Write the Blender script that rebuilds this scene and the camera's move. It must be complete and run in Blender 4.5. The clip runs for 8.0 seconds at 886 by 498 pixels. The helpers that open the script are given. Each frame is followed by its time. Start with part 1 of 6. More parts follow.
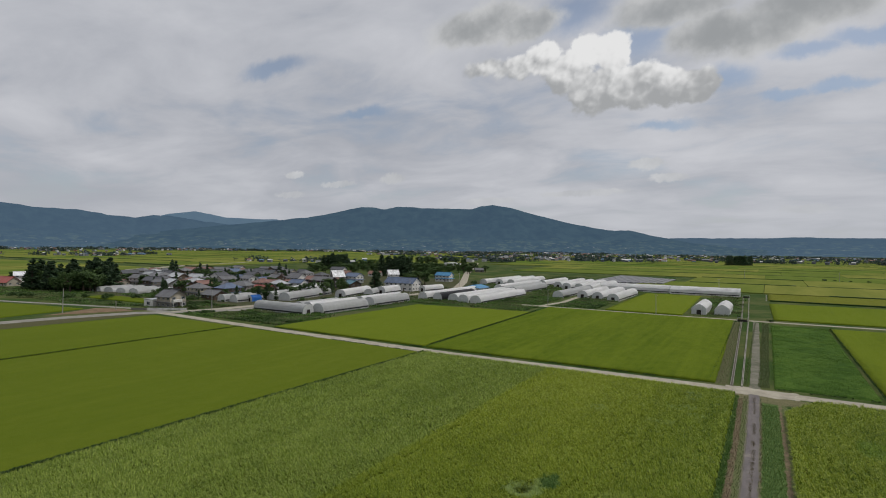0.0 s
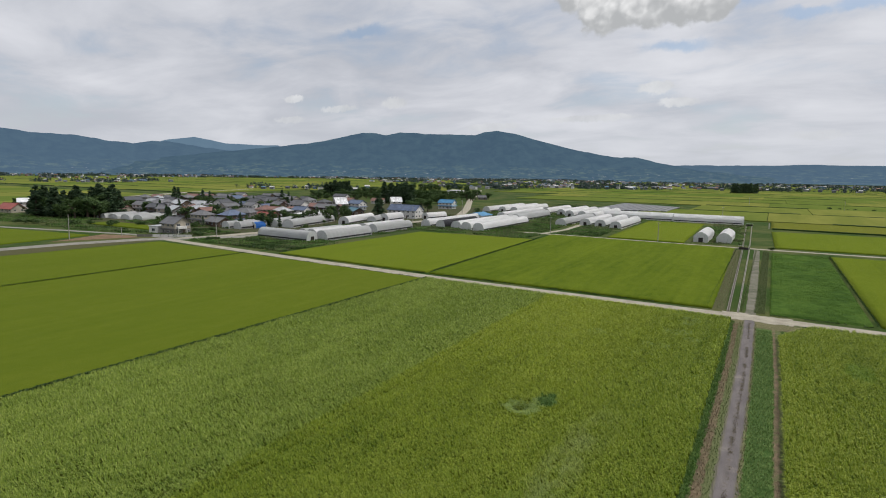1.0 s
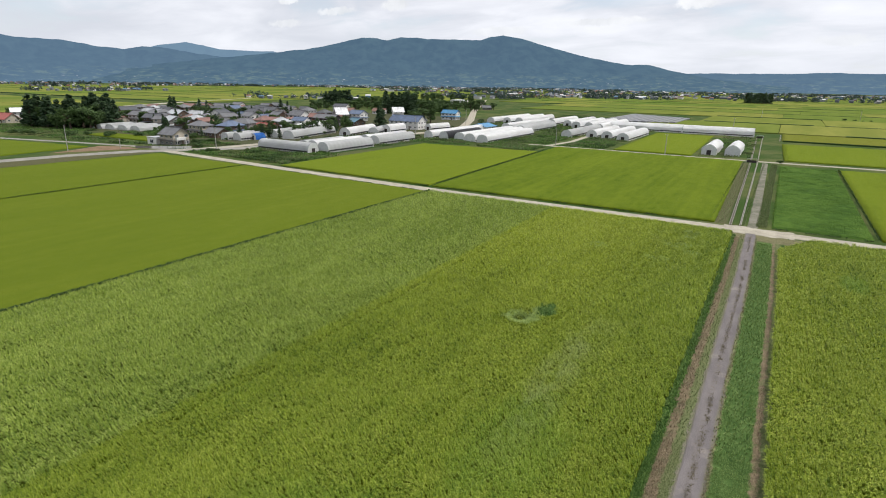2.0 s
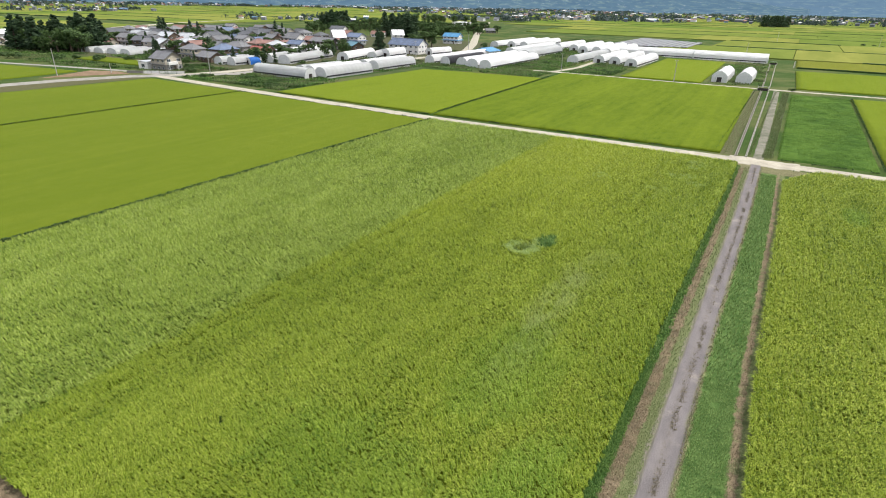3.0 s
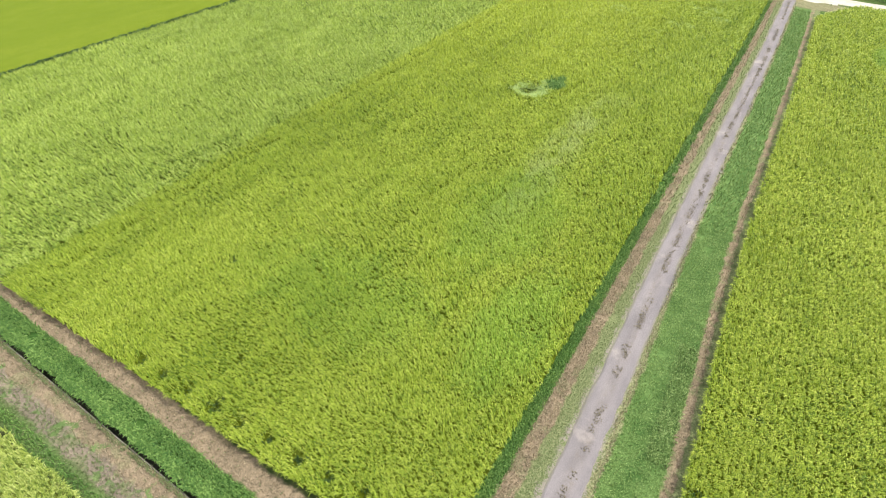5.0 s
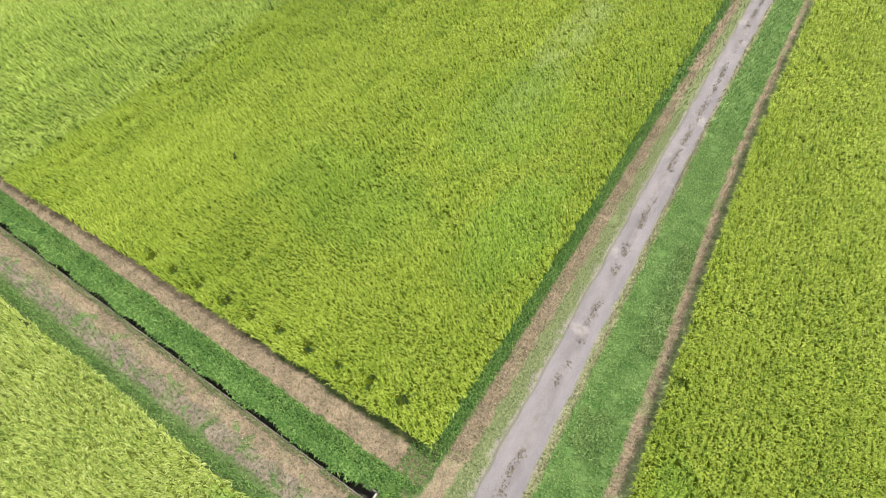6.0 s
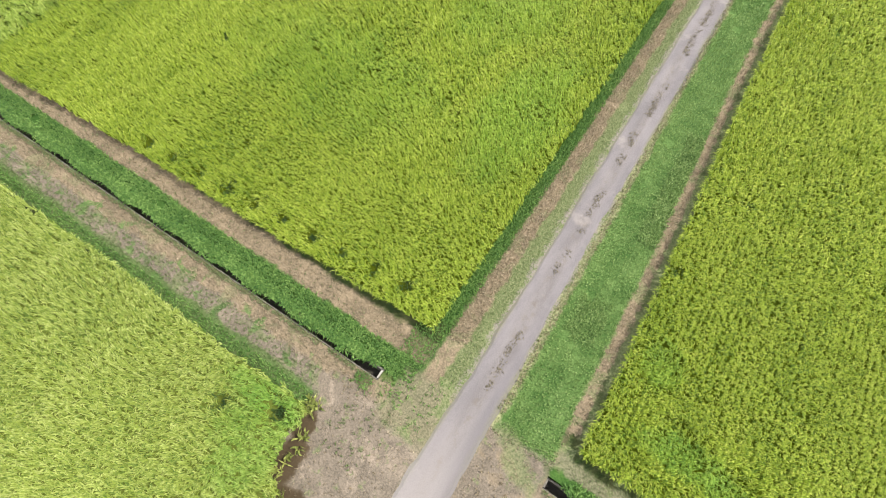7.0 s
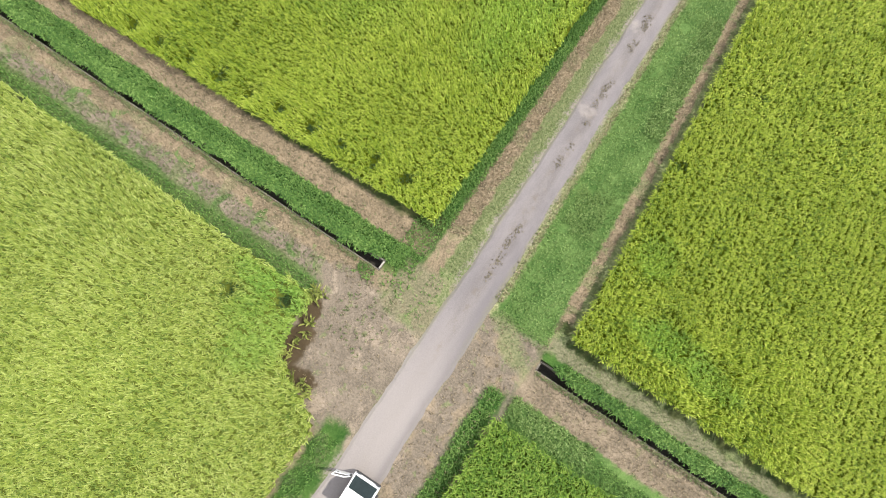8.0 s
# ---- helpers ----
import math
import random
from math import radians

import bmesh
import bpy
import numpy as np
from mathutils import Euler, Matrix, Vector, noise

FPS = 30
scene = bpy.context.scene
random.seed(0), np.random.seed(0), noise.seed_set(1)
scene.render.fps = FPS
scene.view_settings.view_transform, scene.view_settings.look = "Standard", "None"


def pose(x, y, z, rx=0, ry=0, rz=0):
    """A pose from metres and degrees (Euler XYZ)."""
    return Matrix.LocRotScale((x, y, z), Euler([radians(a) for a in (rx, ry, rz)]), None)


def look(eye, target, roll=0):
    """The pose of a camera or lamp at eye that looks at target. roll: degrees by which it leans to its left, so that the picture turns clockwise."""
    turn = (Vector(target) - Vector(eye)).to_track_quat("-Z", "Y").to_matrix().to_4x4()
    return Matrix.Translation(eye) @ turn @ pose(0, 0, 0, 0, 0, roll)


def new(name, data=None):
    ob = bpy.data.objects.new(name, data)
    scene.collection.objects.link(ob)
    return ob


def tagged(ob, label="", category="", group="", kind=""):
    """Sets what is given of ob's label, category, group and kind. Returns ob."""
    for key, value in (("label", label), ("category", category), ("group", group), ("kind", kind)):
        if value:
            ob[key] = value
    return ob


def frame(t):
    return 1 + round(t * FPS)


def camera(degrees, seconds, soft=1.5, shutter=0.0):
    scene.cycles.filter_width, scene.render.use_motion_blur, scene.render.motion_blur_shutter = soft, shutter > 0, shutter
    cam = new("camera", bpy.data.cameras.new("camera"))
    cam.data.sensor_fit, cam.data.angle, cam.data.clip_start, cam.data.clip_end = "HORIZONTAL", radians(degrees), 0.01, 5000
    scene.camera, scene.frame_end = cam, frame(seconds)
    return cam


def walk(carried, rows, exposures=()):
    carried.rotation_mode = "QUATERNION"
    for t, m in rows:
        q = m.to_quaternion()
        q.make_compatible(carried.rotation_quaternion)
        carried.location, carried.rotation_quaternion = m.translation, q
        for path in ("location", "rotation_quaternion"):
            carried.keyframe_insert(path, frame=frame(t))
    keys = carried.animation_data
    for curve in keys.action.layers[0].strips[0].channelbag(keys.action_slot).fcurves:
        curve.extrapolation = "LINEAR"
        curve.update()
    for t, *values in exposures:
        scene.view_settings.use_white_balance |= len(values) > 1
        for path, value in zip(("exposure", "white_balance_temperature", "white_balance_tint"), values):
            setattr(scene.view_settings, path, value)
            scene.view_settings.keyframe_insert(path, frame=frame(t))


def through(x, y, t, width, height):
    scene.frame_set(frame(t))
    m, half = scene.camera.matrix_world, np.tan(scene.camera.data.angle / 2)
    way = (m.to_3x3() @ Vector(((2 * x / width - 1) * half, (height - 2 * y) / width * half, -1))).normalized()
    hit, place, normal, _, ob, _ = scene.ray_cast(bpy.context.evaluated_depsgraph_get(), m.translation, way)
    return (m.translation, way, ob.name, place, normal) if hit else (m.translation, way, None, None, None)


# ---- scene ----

# camera: hovers at one spot 30 m up and tilts down from the horizon to the track below
cam = camera(79.34, 8.0, soft=1.0)
EYE_Z = 30.0
LOOKS = [(0.0, 31.27, -0.24, 0.72), (0.5, 31.41, -2.89, 0.77), (1.0, 31.48, -8.02, 0.83), (1.5, 31.60, -13.11, 0.85),
         (3.0, 31.63, -24.77, 1.15), (3.5, 31.60, -28.79, 1.27), (4.0, 31.60, -32.92, 1.42), (5.5, 31.58, -46.21, 1.71),
         (6.0, 31.57, -52.07, 1.87), (6.5, 31.45, -58.02, 2.10), (7.0, 31.22, -63.84, 2.44), (7.5, 30.64, -69.72, 3.13),
         (8.0, 29.44, -75.25, 4.53)]


def tilt(yaw, pitch, roll):
    """The camera's pose from yaw (to the left of +y), pitch (up) and roll (leaning left)."""
    return pose(0, 0, EYE_Z, 0, 0, yaw) @ pose(0, 0, 0, 90 + pitch, 0, 0) @ pose(0, 0, 0, 0, 0, roll)


EXPOSURES = [(0.0, -0.70), (0.5, -0.60), (1.0, -0.34), (1.5, -0.10), (3.0, 0.62), (3.5, 0.90), (4.0, 1.06), (5.5, 1.22), (8.0, 1.13)]
walk(cam, [(t, tilt(a, p, r)) for t, a, p, r in LOOKS], EXPOSURES)


# ---- node helpers ----
class Net:
    """Short names for the nodes of one tree."""

    def __init__(self, tree):
        self.tree = tree
        tree.nodes.clear()

    def put(self, socket, value):
        if isinstance(value, bpy.types.NodeSocket):
            self.tree.links.new(value, socket)
        elif value is not None:
            if isinstance(value, (tuple, list)) and len(value) == 3 and socket.type == "RGBA":
                value = (*value, 1.0)
            socket.default_value = value

    def node(self, kind, *values):
        n = self.tree.nodes.new(kind)
        for i, v in enumerate(values):
            self.put(n.inputs[i], v)
        return n

    def math(self, op, a, b=None, c=None, clamp=False):
        n = self.tree.nodes.new("ShaderNodeMath")
        n.operation, n.use_clamp = op, clamp
        for i, v in enumerate((a, b, c)):
            self.put(n.inputs[i], v)
        return n.outputs[0]

    def add(self, *items):
        out = items[0]
        for i in items[1:]:
            out = self.math("ADD", out, i)
        return out

    def mul(self, *items):
        out = items[0]
        for i in items[1:]:
            out = self.math("MULTIPLY", out, i)
        return out

    def inv(self, a):
        return self.math("SUBTRACT", 1.0, a)

    def ramp(self, v, lo, hi, a=0.0, b=1.0):
        n = self.tree.nodes.new("ShaderNodeMapRange")
        n.interpolation_type = "SMOOTHSTEP"
        for i, x in enumerate((v, lo, hi, a, b)):
            self.put(n.inputs[i], x)
        return n.outputs[0]

    def band(self, v, lo, hi, soft):
        return self.mul(self.ramp(v, lo - soft, lo + soft), self.ramp(v, hi - soft, hi + soft, 1.0, 0.0))

    def mix(self, f, a, b):
        n = self.tree.nodes.new("ShaderNodeMix")
        n.data_type, n.clamp_factor = "RGBA", True
        for i, x in ((0, f), (6, a), (7, b)):
            self.put(n.inputs[i], x)
        return n.outputs[2]

    def noise(self, vec, scale, detail=4.0, rough=0.55, bend=0.0):
        n = self.tree.nodes.new("ShaderNodeTexNoise")
        for key, x in (("Vector", vec), ("Scale", scale), ("Detail", detail), ("Roughness", rough), ("Distortion", bend)):
            self.put(n.inputs[key], x)
        return n.outputs[0]

    def voronoi(self, vec, scale):
        n = self.tree.nodes.new("ShaderNodeTexVoronoi")
        self.put(n.inputs["Vector"], vec), self.put(n.inputs["Scale"], scale)
        return n.outputs[0]

    def spot(self):
        return self.tree.nodes.new("ShaderNodeNewGeometry").outputs["Position"]

    def island(self):
        return self.tree.nodes.new("ShaderNodeNewGeometry").outputs["Random Per Island"]

    def own(self):
        return self.tree.nodes.new("ShaderNodeObjectInfo").outputs["Random"]

    def local(self):
        return self.tree.nodes.new("ShaderNodeTexCoord").outputs["Object"]

    def split(self, v):
        n = self.node("ShaderNodeSeparateXYZ", v)
        return n.outputs[0], n.outputs[1], n.outputs[2]

    def join(self, x, y, z):
        return self.node("ShaderNodeCombineXYZ", x, y, z).outputs[0]

    def stretch(self, v, sx, sy, sz):
        n = self.tree.nodes.new("ShaderNodeVectorMath")
        n.operation = "MULTIPLY"
        self.put(n.inputs[0], v), self.put(n.inputs[1], (sx, sy, sz))
        return n.outputs[0]

    def bump(self, height, strength, distance):
        n = self.tree.nodes.new("ShaderNodeBump")
        for key, x in (("Height", height), ("Strength", strength), ("Distance", distance)):
            self.put(n.inputs[key], x)
        return n.outputs[0]

    def strip(self, x, y):
        """Where a spot lies across the straightened track: the strips beside it narrow as they run out."""
        g = self.ramp(y, 2.0, 50.0)
        x = self.add(x, self.mul(self.math("MAXIMUM", self.add(y, -95.0), 0.0), 0.011))
        return self.math("DIVIDE", self.add(x, self.mul(g, 0.81)), self.add(1.0, self.mul(g, -0.162)))

    def surface(self, color, rough=0.8, normal=None, metal=0.0, through=0.0, gloss=0.3):
        """A principled surface; through: how much light passes, as in a leaf."""
        p = self.tree.nodes.new("ShaderNodeBsdfPrincipled")
        for key, x in (("Base Color", color), ("Roughness", rough), ("Metallic", metal), ("Normal", normal), ("Specular IOR Level", gloss)):
            self.put(p.inputs[key], x)
        shader = p.outputs[0]
        if through:
            tr = self.node("ShaderNodeBsdfTranslucent", color)
            m = self.node("ShaderNodeMixShader", through, shader, tr.outputs[0])
            shader = m.outputs[0]
        out = self.tree.nodes.new("ShaderNodeOutputMaterial")
        self.tree.links.new(shader, out.inputs[0])


def material(name):
    m = bpy.data.materials.new(name)
    m.use_nodes = True
    return m, Net(m.node_tree)


# ---- world, sun ----
SUN_TURN, SUN_HEIGHT = 58.0, 59.0   # degrees to the right of +y, degrees above the horizon
world = bpy.data.worlds.new("world")
scene.world = world
world.use_nodes = True
w = Net(world.node_tree)
sky = w.tree.nodes.new("ShaderNodeTexSky")
sky.sky_type, sky.sun_disc = "NISHITA", False
sky.sun_elevation, sky.sun_rotation = radians(SUN_HEIGHT), radians(SUN_TURN)
way = w.tree.nodes.new("ShaderNodeTexCoord").outputs["Generated"]
dx, dy, dz = w.split(way)
up = w.math("MAXIMUM", dz, 0.0)
plane_x = w.math("DIVIDE", dx, w.add(up, 0.20))
plane_y = w.math("DIVIDE", dy, w.add(up, 0.20))
layer = w.join(plane_x, plane_y, 0.0)
# a broken layer of thin stratus all over the sky
veil = w.noise(layer, 0.75, 6.0, 0.5, 0.3)
veil2 = w.noise(w.stretch(layer, 0.9, 1.3, 1.0), 1.9, 7.0, 0.55, 0.4)
shade = w.add(w.mul(veil, 0.55), w.mul(veil2, 0.45), w.ramp(dx, -0.25, -0.9, 0.0, -0.07))
cloud_color = w.mix(w.ramp(shade, 0.31, 0.66), (3.95, 4.15, 4.65), (6.3, 6.4, 6.8))
cover = w.ramp(w.add(w.mul(veil2, 0.5), w.mul(w.noise(layer, 0.8, 6.0, 0.6), 0.5)), 0.36, 0.50, 0.60, 1.0)
color = w.mix(cover, sky.outputs[0], cloud_color)
# heaps of cumulus ahead: flat grey bases and white tops
ahead = w.math("MAXIMUM", dy, 0.05)
hu, hv = w.math("DIVIDE", dx, ahead), w.math("DIVIDE", dz, ahead)
spot = w.join(hu, hv, 0.0)
curl = w.noise(spot, 13.0, 8.0, 0.60, 0.2)
curl_big = w.noise(w.join(hu, hv, 3.0), 4.0, 6.0, 0.6, 0.2)
bent_u = w.add(hu, w.mul(w.add(w.noise(w.join(hu, hv, 7.0), 16.0, 6.0, 0.6), -0.5), 0.07))
bent_v = w.add(hv, w.mul(w.add(w.noise(w.join(hu, hv, 11.0), 18.0, 6.0, 0.6), -0.5), 0.045))
tiny_u = w.add(hu, w.mul(w.add(w.noise(w.join(hu, hv, 7.0), 50.0, 5.0, 0.6), -0.5), 0.035))
tiny_v = w.add(hv, w.mul(w.add(w.noise(w.join(hu, hv, 11.0), 60.0, 5.0, 0.6), -0.5), 0.018))


def billow(du, dv):
    """Rounded heads of cloud at three sizes."""
    at = w.join(w.add(hu, du, w.mul(w.add(curl, -0.5), 0.03)), w.add(hv, dv, w.mul(w.add(curl_big, -0.5), 0.03)), 0.0)
    return w.add(w.mul(w.voronoi(at, 17.0), -0.55), w.mul(w.voronoi(at, 38.0), -0.30), w.mul(w.voronoi(at, 90.0), -0.16), 0.80)


def heap(lumps, tiny=False, power=2.0):
    total = None
    for u0, v0, a, b in lumps:
        q = w.add(w.math("POWER", w.math("ABSOLUTE", w.mul(w.add(tiny_u if tiny else bent_u, -u0), 1 / a)), power),
                  w.math("POWER", w.math("ABSOLUTE", w.mul(w.add(tiny_v if tiny else bent_v, -v0), 1 / b)), power))
        bell = w.math("EXPONENT", w.mul(q, -1.0))
        total = bell if total is None else w.math("MAXIMUM", total, bell)
    return w.mul(total, w.ramp(dy, 0.1, 0.2))


gaps = heap([(-0.33, 0.45, 0.10, 0.05), (-0.20, 0.385, 0.08, 0.06), (-0.06, 0.29, 0.05, 0.03), (0.05, 0.312, 0.06, 0.018), (0.13, 0.322, 0.09, 0.018), (0.09, 0.253, 0.06, 0.012), (0.02, 0.250, 0.05, 0.010), (-0.155, 0.218, 0.06, 0.012), (-0.84, 0.32, 0.10, 0.016), (-1.15, 0.48, 0.16, 0.03)])
color = w.mix(w.mul(w.ramp(w.add(gaps, w.mul(curl_big, 0.6)), 0.55, 1.25), 0.9), color, w.mix(0.30, sky.outputs[0], cloud_color))
grey_heap = heap([(-0.52, 0.465, 0.13, 0.045), (-0.42, 0.445, 0.08, 0.035), (-0.15, 0.425, 0.11, 0.040), (-0.08, 0.365, 0.08, 0.045), (-0.01, 0.36, 0.09, 0.045), (0.06, 0.385, 0.12, 0.045), (0.20, 0.42, 0.14, 0.06)])
grey_edge = w.ramp(w.add(grey_heap, w.mul(curl_big, 0.35), w.mul(curl, 0.35)), 0.55, 0.95)
grey_tone = w.ramp(w.add(w.mul(curl_big, 0.5), w.mul(curl, 0.3), w.mul(grey_heap, -0.35), w.mul(billow(0.0, 0.0), 0.25)), 0.02, 0.46)
color = w.mix(w.mul(grey_edge, 0.95), color, w.mix(grey_tone, (3.3, 3.45, 3.55), (6.2, 6.25, 6.3)))
BIG = [(-0.51, 0.376, 0.08, 0.022), (-0.44, 0.366, 0.07, 0.030), (-0.385, 0.375, 0.055, 0.040), (-0.335, 0.34, 0.06, 0.052), (-0.29, 0.378, 0.045, 0.044), (-0.25, 0.362, 0.048, 0.050), (-0.27, 0.295, 0.08, 0.058), (-0.21, 0.292, 0.07, 0.056), (-0.155, 0.285, 0.06, 0.046), (-0.11, 0.28, 0.05, 0.044)]
big = heap(BIG, power=2.4)
small = heap([(-0.746, 0.157, 0.042, 0.013), (-0.185, 0.152, 0.036, 0.012), (-0.150, 0.126, 0.034, 0.009), (0.053, 0.066, 0.04, 0.007), (-0.497, 0.096, 0.07, 0.009), (-1.08, 0.133, 0.06, 0.010), (-0.912, 0.152, 0.06, 0.009), (-1.07, 0.184, 0.04, 0.010), (-0.30, 0.105, 0.1, 0.007)], True)
heads = billow(0.0, 0.0)
big_edge = w.ramp(w.add(big, w.mul(w.add(heads, -0.45), 0.55), w.mul(w.add(curl, -0.5), 0.45)), 0.38, w.ramp(hu, -0.52, -0.36, 0.85, 0.60))
small_edge = w.mul(w.ramp(w.add(w.mul(small, 0.95), w.mul(curl, 0.5)), 0.52, 0.90), w.ramp(dz, 0.05, 0.2, 0.6, 0.95))
relief = w.add(w.mul(w.add(heads, w.mul(billow(0.012, 0.016), -1.0)), 1.5), w.mul(w.add(curl, -0.5), 0.5))
base_v = w.ramp(hu, -0.50, -0.26, 0.365, 0.285)
rise = w.add(hv, w.mul(base_v, -1.0), w.mul(curl_big, 0.06), -0.02)
lit = w.ramp(w.add(w.mul(rise, 11.0), relief), -0.25, 0.95)
small_lit = w.add(0.45, w.mul(w.add(curl, -0.5), 1.4))
color = w.mix(small_edge, color, w.mix(small_lit, (3.9, 4.05, 4.25), (7.6, 7.65, 7.75)))
color = w.mix(big_edge, color, w.mix(lit, (3.9, 4.0, 4.1), (8.4, 8.4, 8.4)))
# pale air low over the plain
color = w.mix(w.ramp(dz, 0.0, 0.16, 0.55, 0.0), color, (4.9, 5.1, 5.5))
bg = w.node("ShaderNodeBackground", color, 0.150)
w.tree.links.new(bg.outputs[0], w.tree.nodes.new("ShaderNodeOutputWorld").inputs[0])

sun = new("sun", bpy.data.lights.new("sun", "SUN"))
sun.data.energy, sun.data.angle, sun.data.color = 2.95, radians(0.6), (1.0, 0.95, 0.86)
sun.matrix_world = look((0, 0, 0), (-math.sin(radians(SUN_TURN)) * math.cos(radians(SUN_HEIGHT)), -math.cos(radians(SUN_TURN)) * math.cos(radians(SUN_HEIGHT)), -math.sin(radians(SUN_HEIGHT))))
sun.location = (60, 60, 300)


# ---- materials ----
def rice_material(name, dark, mid, light, stripe=0.4, through=0.3, ripe=0.0, fresh=()):
    """Ripening rice: leaves of several greens, drifts of yellow, faint rows along the track."""
    m, n = material(name)
    p = n.spot()
    drift = n.noise(n.stretch(p, 1.0, 0.22, 0.0), 0.07, 4.0, 0.6)
    patch = n.noise(n.stretch(p, 1.0, 0.5, 0.0), 0.45, 4.0, 0.65, 0.5)
    fine = n.noise(p, 5.0, 3.0, 0.7)
    leaf = n.island()
    rowing = n.add(n.noise(n.stretch(p, 1.0, 0.03, 0.0), 0.5, 4.0, 0.65), -0.5)
    tone = n.add(n.mul(rowing, 0.26), n.mul(drift, stripe), n.mul(patch, 0.26), n.mul(fine, 0.35), n.mul(leaf, 0.56 if through else 0.34))
    mean = stripe * 0.5 + 0.13 + 0.175 + (0.28 if through else 0.17)
    c = n.mix(n.ramp(tone, mean - 0.36, mean), dark, mid)
    c = n.mix(n.ramp(tone, mean - 0.02, mean + 0.36), c, light)
    x, y, _ = n.split(p)
    if ripe:   # the ears ripen first away from the near ditch
        c = n.mix(n.mul(n.ramp(n.add(y, n.mul(patch, 20.0)), 34.0, 100.0), n.ramp(n.add(x, n.mul(drift, 14.0)), -1.0, -18.0), ripe), c, n.mix(tone, (0.20, 0.26, 0.010), (0.50, 0.56, 0.046)))
        pale = n.mul(n.band(n.add(x, n.mul(drift, 6.0)), -14.0, -10.6, 1.6), n.band(y, 36.0, 62.0, 8.0), n.ramp(patch, 0.35, 0.6))
        c = n.mix(n.mul(pale, 0.55), c, n.mix(tone, (0.13, 0.19, 0.05), (0.42, 0.49, 0.20)))
    for cx, cy, rx, ry, much in fresh:   # greener growth where the crop has been laid
        q = n.add(n.math("POWER", n.mul(n.add(x, -cx), 1 / rx), 2.0), n.math("POWER", n.mul(n.add(y, -cy), 1 / ry), 2.0), n.mul(n.add(patch, -0.5), 2.2))
        c = n.mix(n.ramp(q, 0.3, 1.3, much, 0.0), c, n.mix(tone, (0.030, 0.100, 0.010), (0.20, 0.40, 0.055)))
    n.surface(c, 0.5 if through else 0.9, n.bump(fine, 0.7, 0.3), through=through, gloss=0.28 if through else 0.02)
    return m


def rice_pair(name, dark, mid, light, stand_shade=0.22, flat=0.52, **more):
    """Materials of the leaves, of the leaf mass under them painted in shade, and of a crop seen only from afar."""
    # stand and far field are scaled darker for the shade between leaves
    scaled = [tuple(v * k for v in c) for k in (stand_shade, flat) for c in (dark, mid, light)]
    return rice_material(name + "_leaves", dark, mid, light, through=0.22, **more), rice_material(name + "_shaded_stand", *scaled[:3], through=0.0), rice_material(name + "_field", *scaled[3:], stripe=0.3, through=0.0)


RICE_GOLD = rice_pair("rice_gold", (0.058, 0.130, 0.009), (0.258, 0.349, 0.026), (0.47, 0.545, 0.094), ripe=0.30, fresh=((-8.6, 24.0, 3.0, 7.0, 0.35), (-21.0, 20.0, 9.0, 5.0, 0.22), (-15.0, 36.0, 5.0, 9.0, 0.25)))
RICE_SUNNY = rice_pair("rice_sunny", (0.066, 0.134, 0.009), (0.264, 0.352, 0.025), (0.50, 0.560, 0.10), stand_shade=0.25, fresh=((9.3, 9.2, 2.6, 1.1, 0.5), (12.5, 8.6, 1.8, 0.9, 0.4), (6.6, 13.0, 1.2, 1.6, 0.35), (13.7, 100.0, 2.0, 5.0, 0.4)))
RICE_PALE = rice_pair("rice_pale", (0.090, 0.162, 0.018), (0.258, 0.356, 0.047), (0.47, 0.558, 0.136), stand_shade=0.22)
RICE_GREEN = rice_pair("rice_green", (0.036, 0.105, 0.010), (0.150, 0.262, 0.028), (0.32, 0.425, 0.085))
RICE_LIME = rice_pair("rice_lime", (0.092, 0.165, 0.022), (0.290, 0.364, 0.062), (0.53, 0.585, 0.195), stand_shade=0.32, fresh=((-9.6, -2.2, 2.2, 3.2, 0.4), (-10.5, -0.3, 3.0, 0.8, 0.5)))
RICE_EVEN = rice_pair("rice_even", (0.072, 0.138, 0.010), (0.192, 0.262, 0.024), (0.31, 0.355, 0.046), flat=0.53)
RICE_BRIGHT = rice_pair("rice_bright", (0.094, 0.165, 0.012), (0.225, 0.300, 0.026), (0.345, 0.395, 0.050), flat=0.56)
RICE_RIPE = rice_pair("rice_ripe", (0.115, 0.150, 0.022), (0.232, 0.258, 0.038), (0.34, 0.35, 0.070), flat=0.58)


def rice_far_material():
    m, n = material("rice_far")
    p, r = n.spot(), n.own()
    a = n.mix(r, (0.110, 0.160, 0.034), (0.215, 0.222, 0.058))
    streak = n.noise(n.stretch(p, 1.0, 0.15, 0.0), 0.05, 5.0, 0.6)
    c = n.mix(n.ramp(streak, 0.35, 0.7), n.mix(0.4, a, (0.065, 0.105, 0.020)), a)
    n.surface(c, 0.8, n.bump(n.noise(p, 2.0, 3.0), 0.5, 0.4), gloss=0.0)
    return m


RICE_FAR = rice_far_material()


def grass_material(name, dark, mid, light, through=0.25, wide=0.0):
    m, n = material(name)
    p = n.spot()
    tone = n.add(n.mul(n.island(), 0.5), n.mul(n.noise(p, 0.5, 4.0, 0.6), 0.6), n.mul(n.noise(p, 6.0, 2.0), 0.3))
    if wide:
        tone = n.add(tone, n.mul(n.add(n.noise(p, 0.09, 4.0, 0.6, 0.4), -0.5), wide))
    c = n.mix(n.ramp(tone, 0.3, 0.7), dark, mid)
    c = n.mix(n.ramp(tone, 0.68, 1.05), c, light)
    n.surface(c, 0.6 if through else 0.9, n.bump(n.noise(p, 3.0, 4.0, 0.7), 0.8, 0.3), through=through, gloss=0.2 if through else 0.02)
    return m


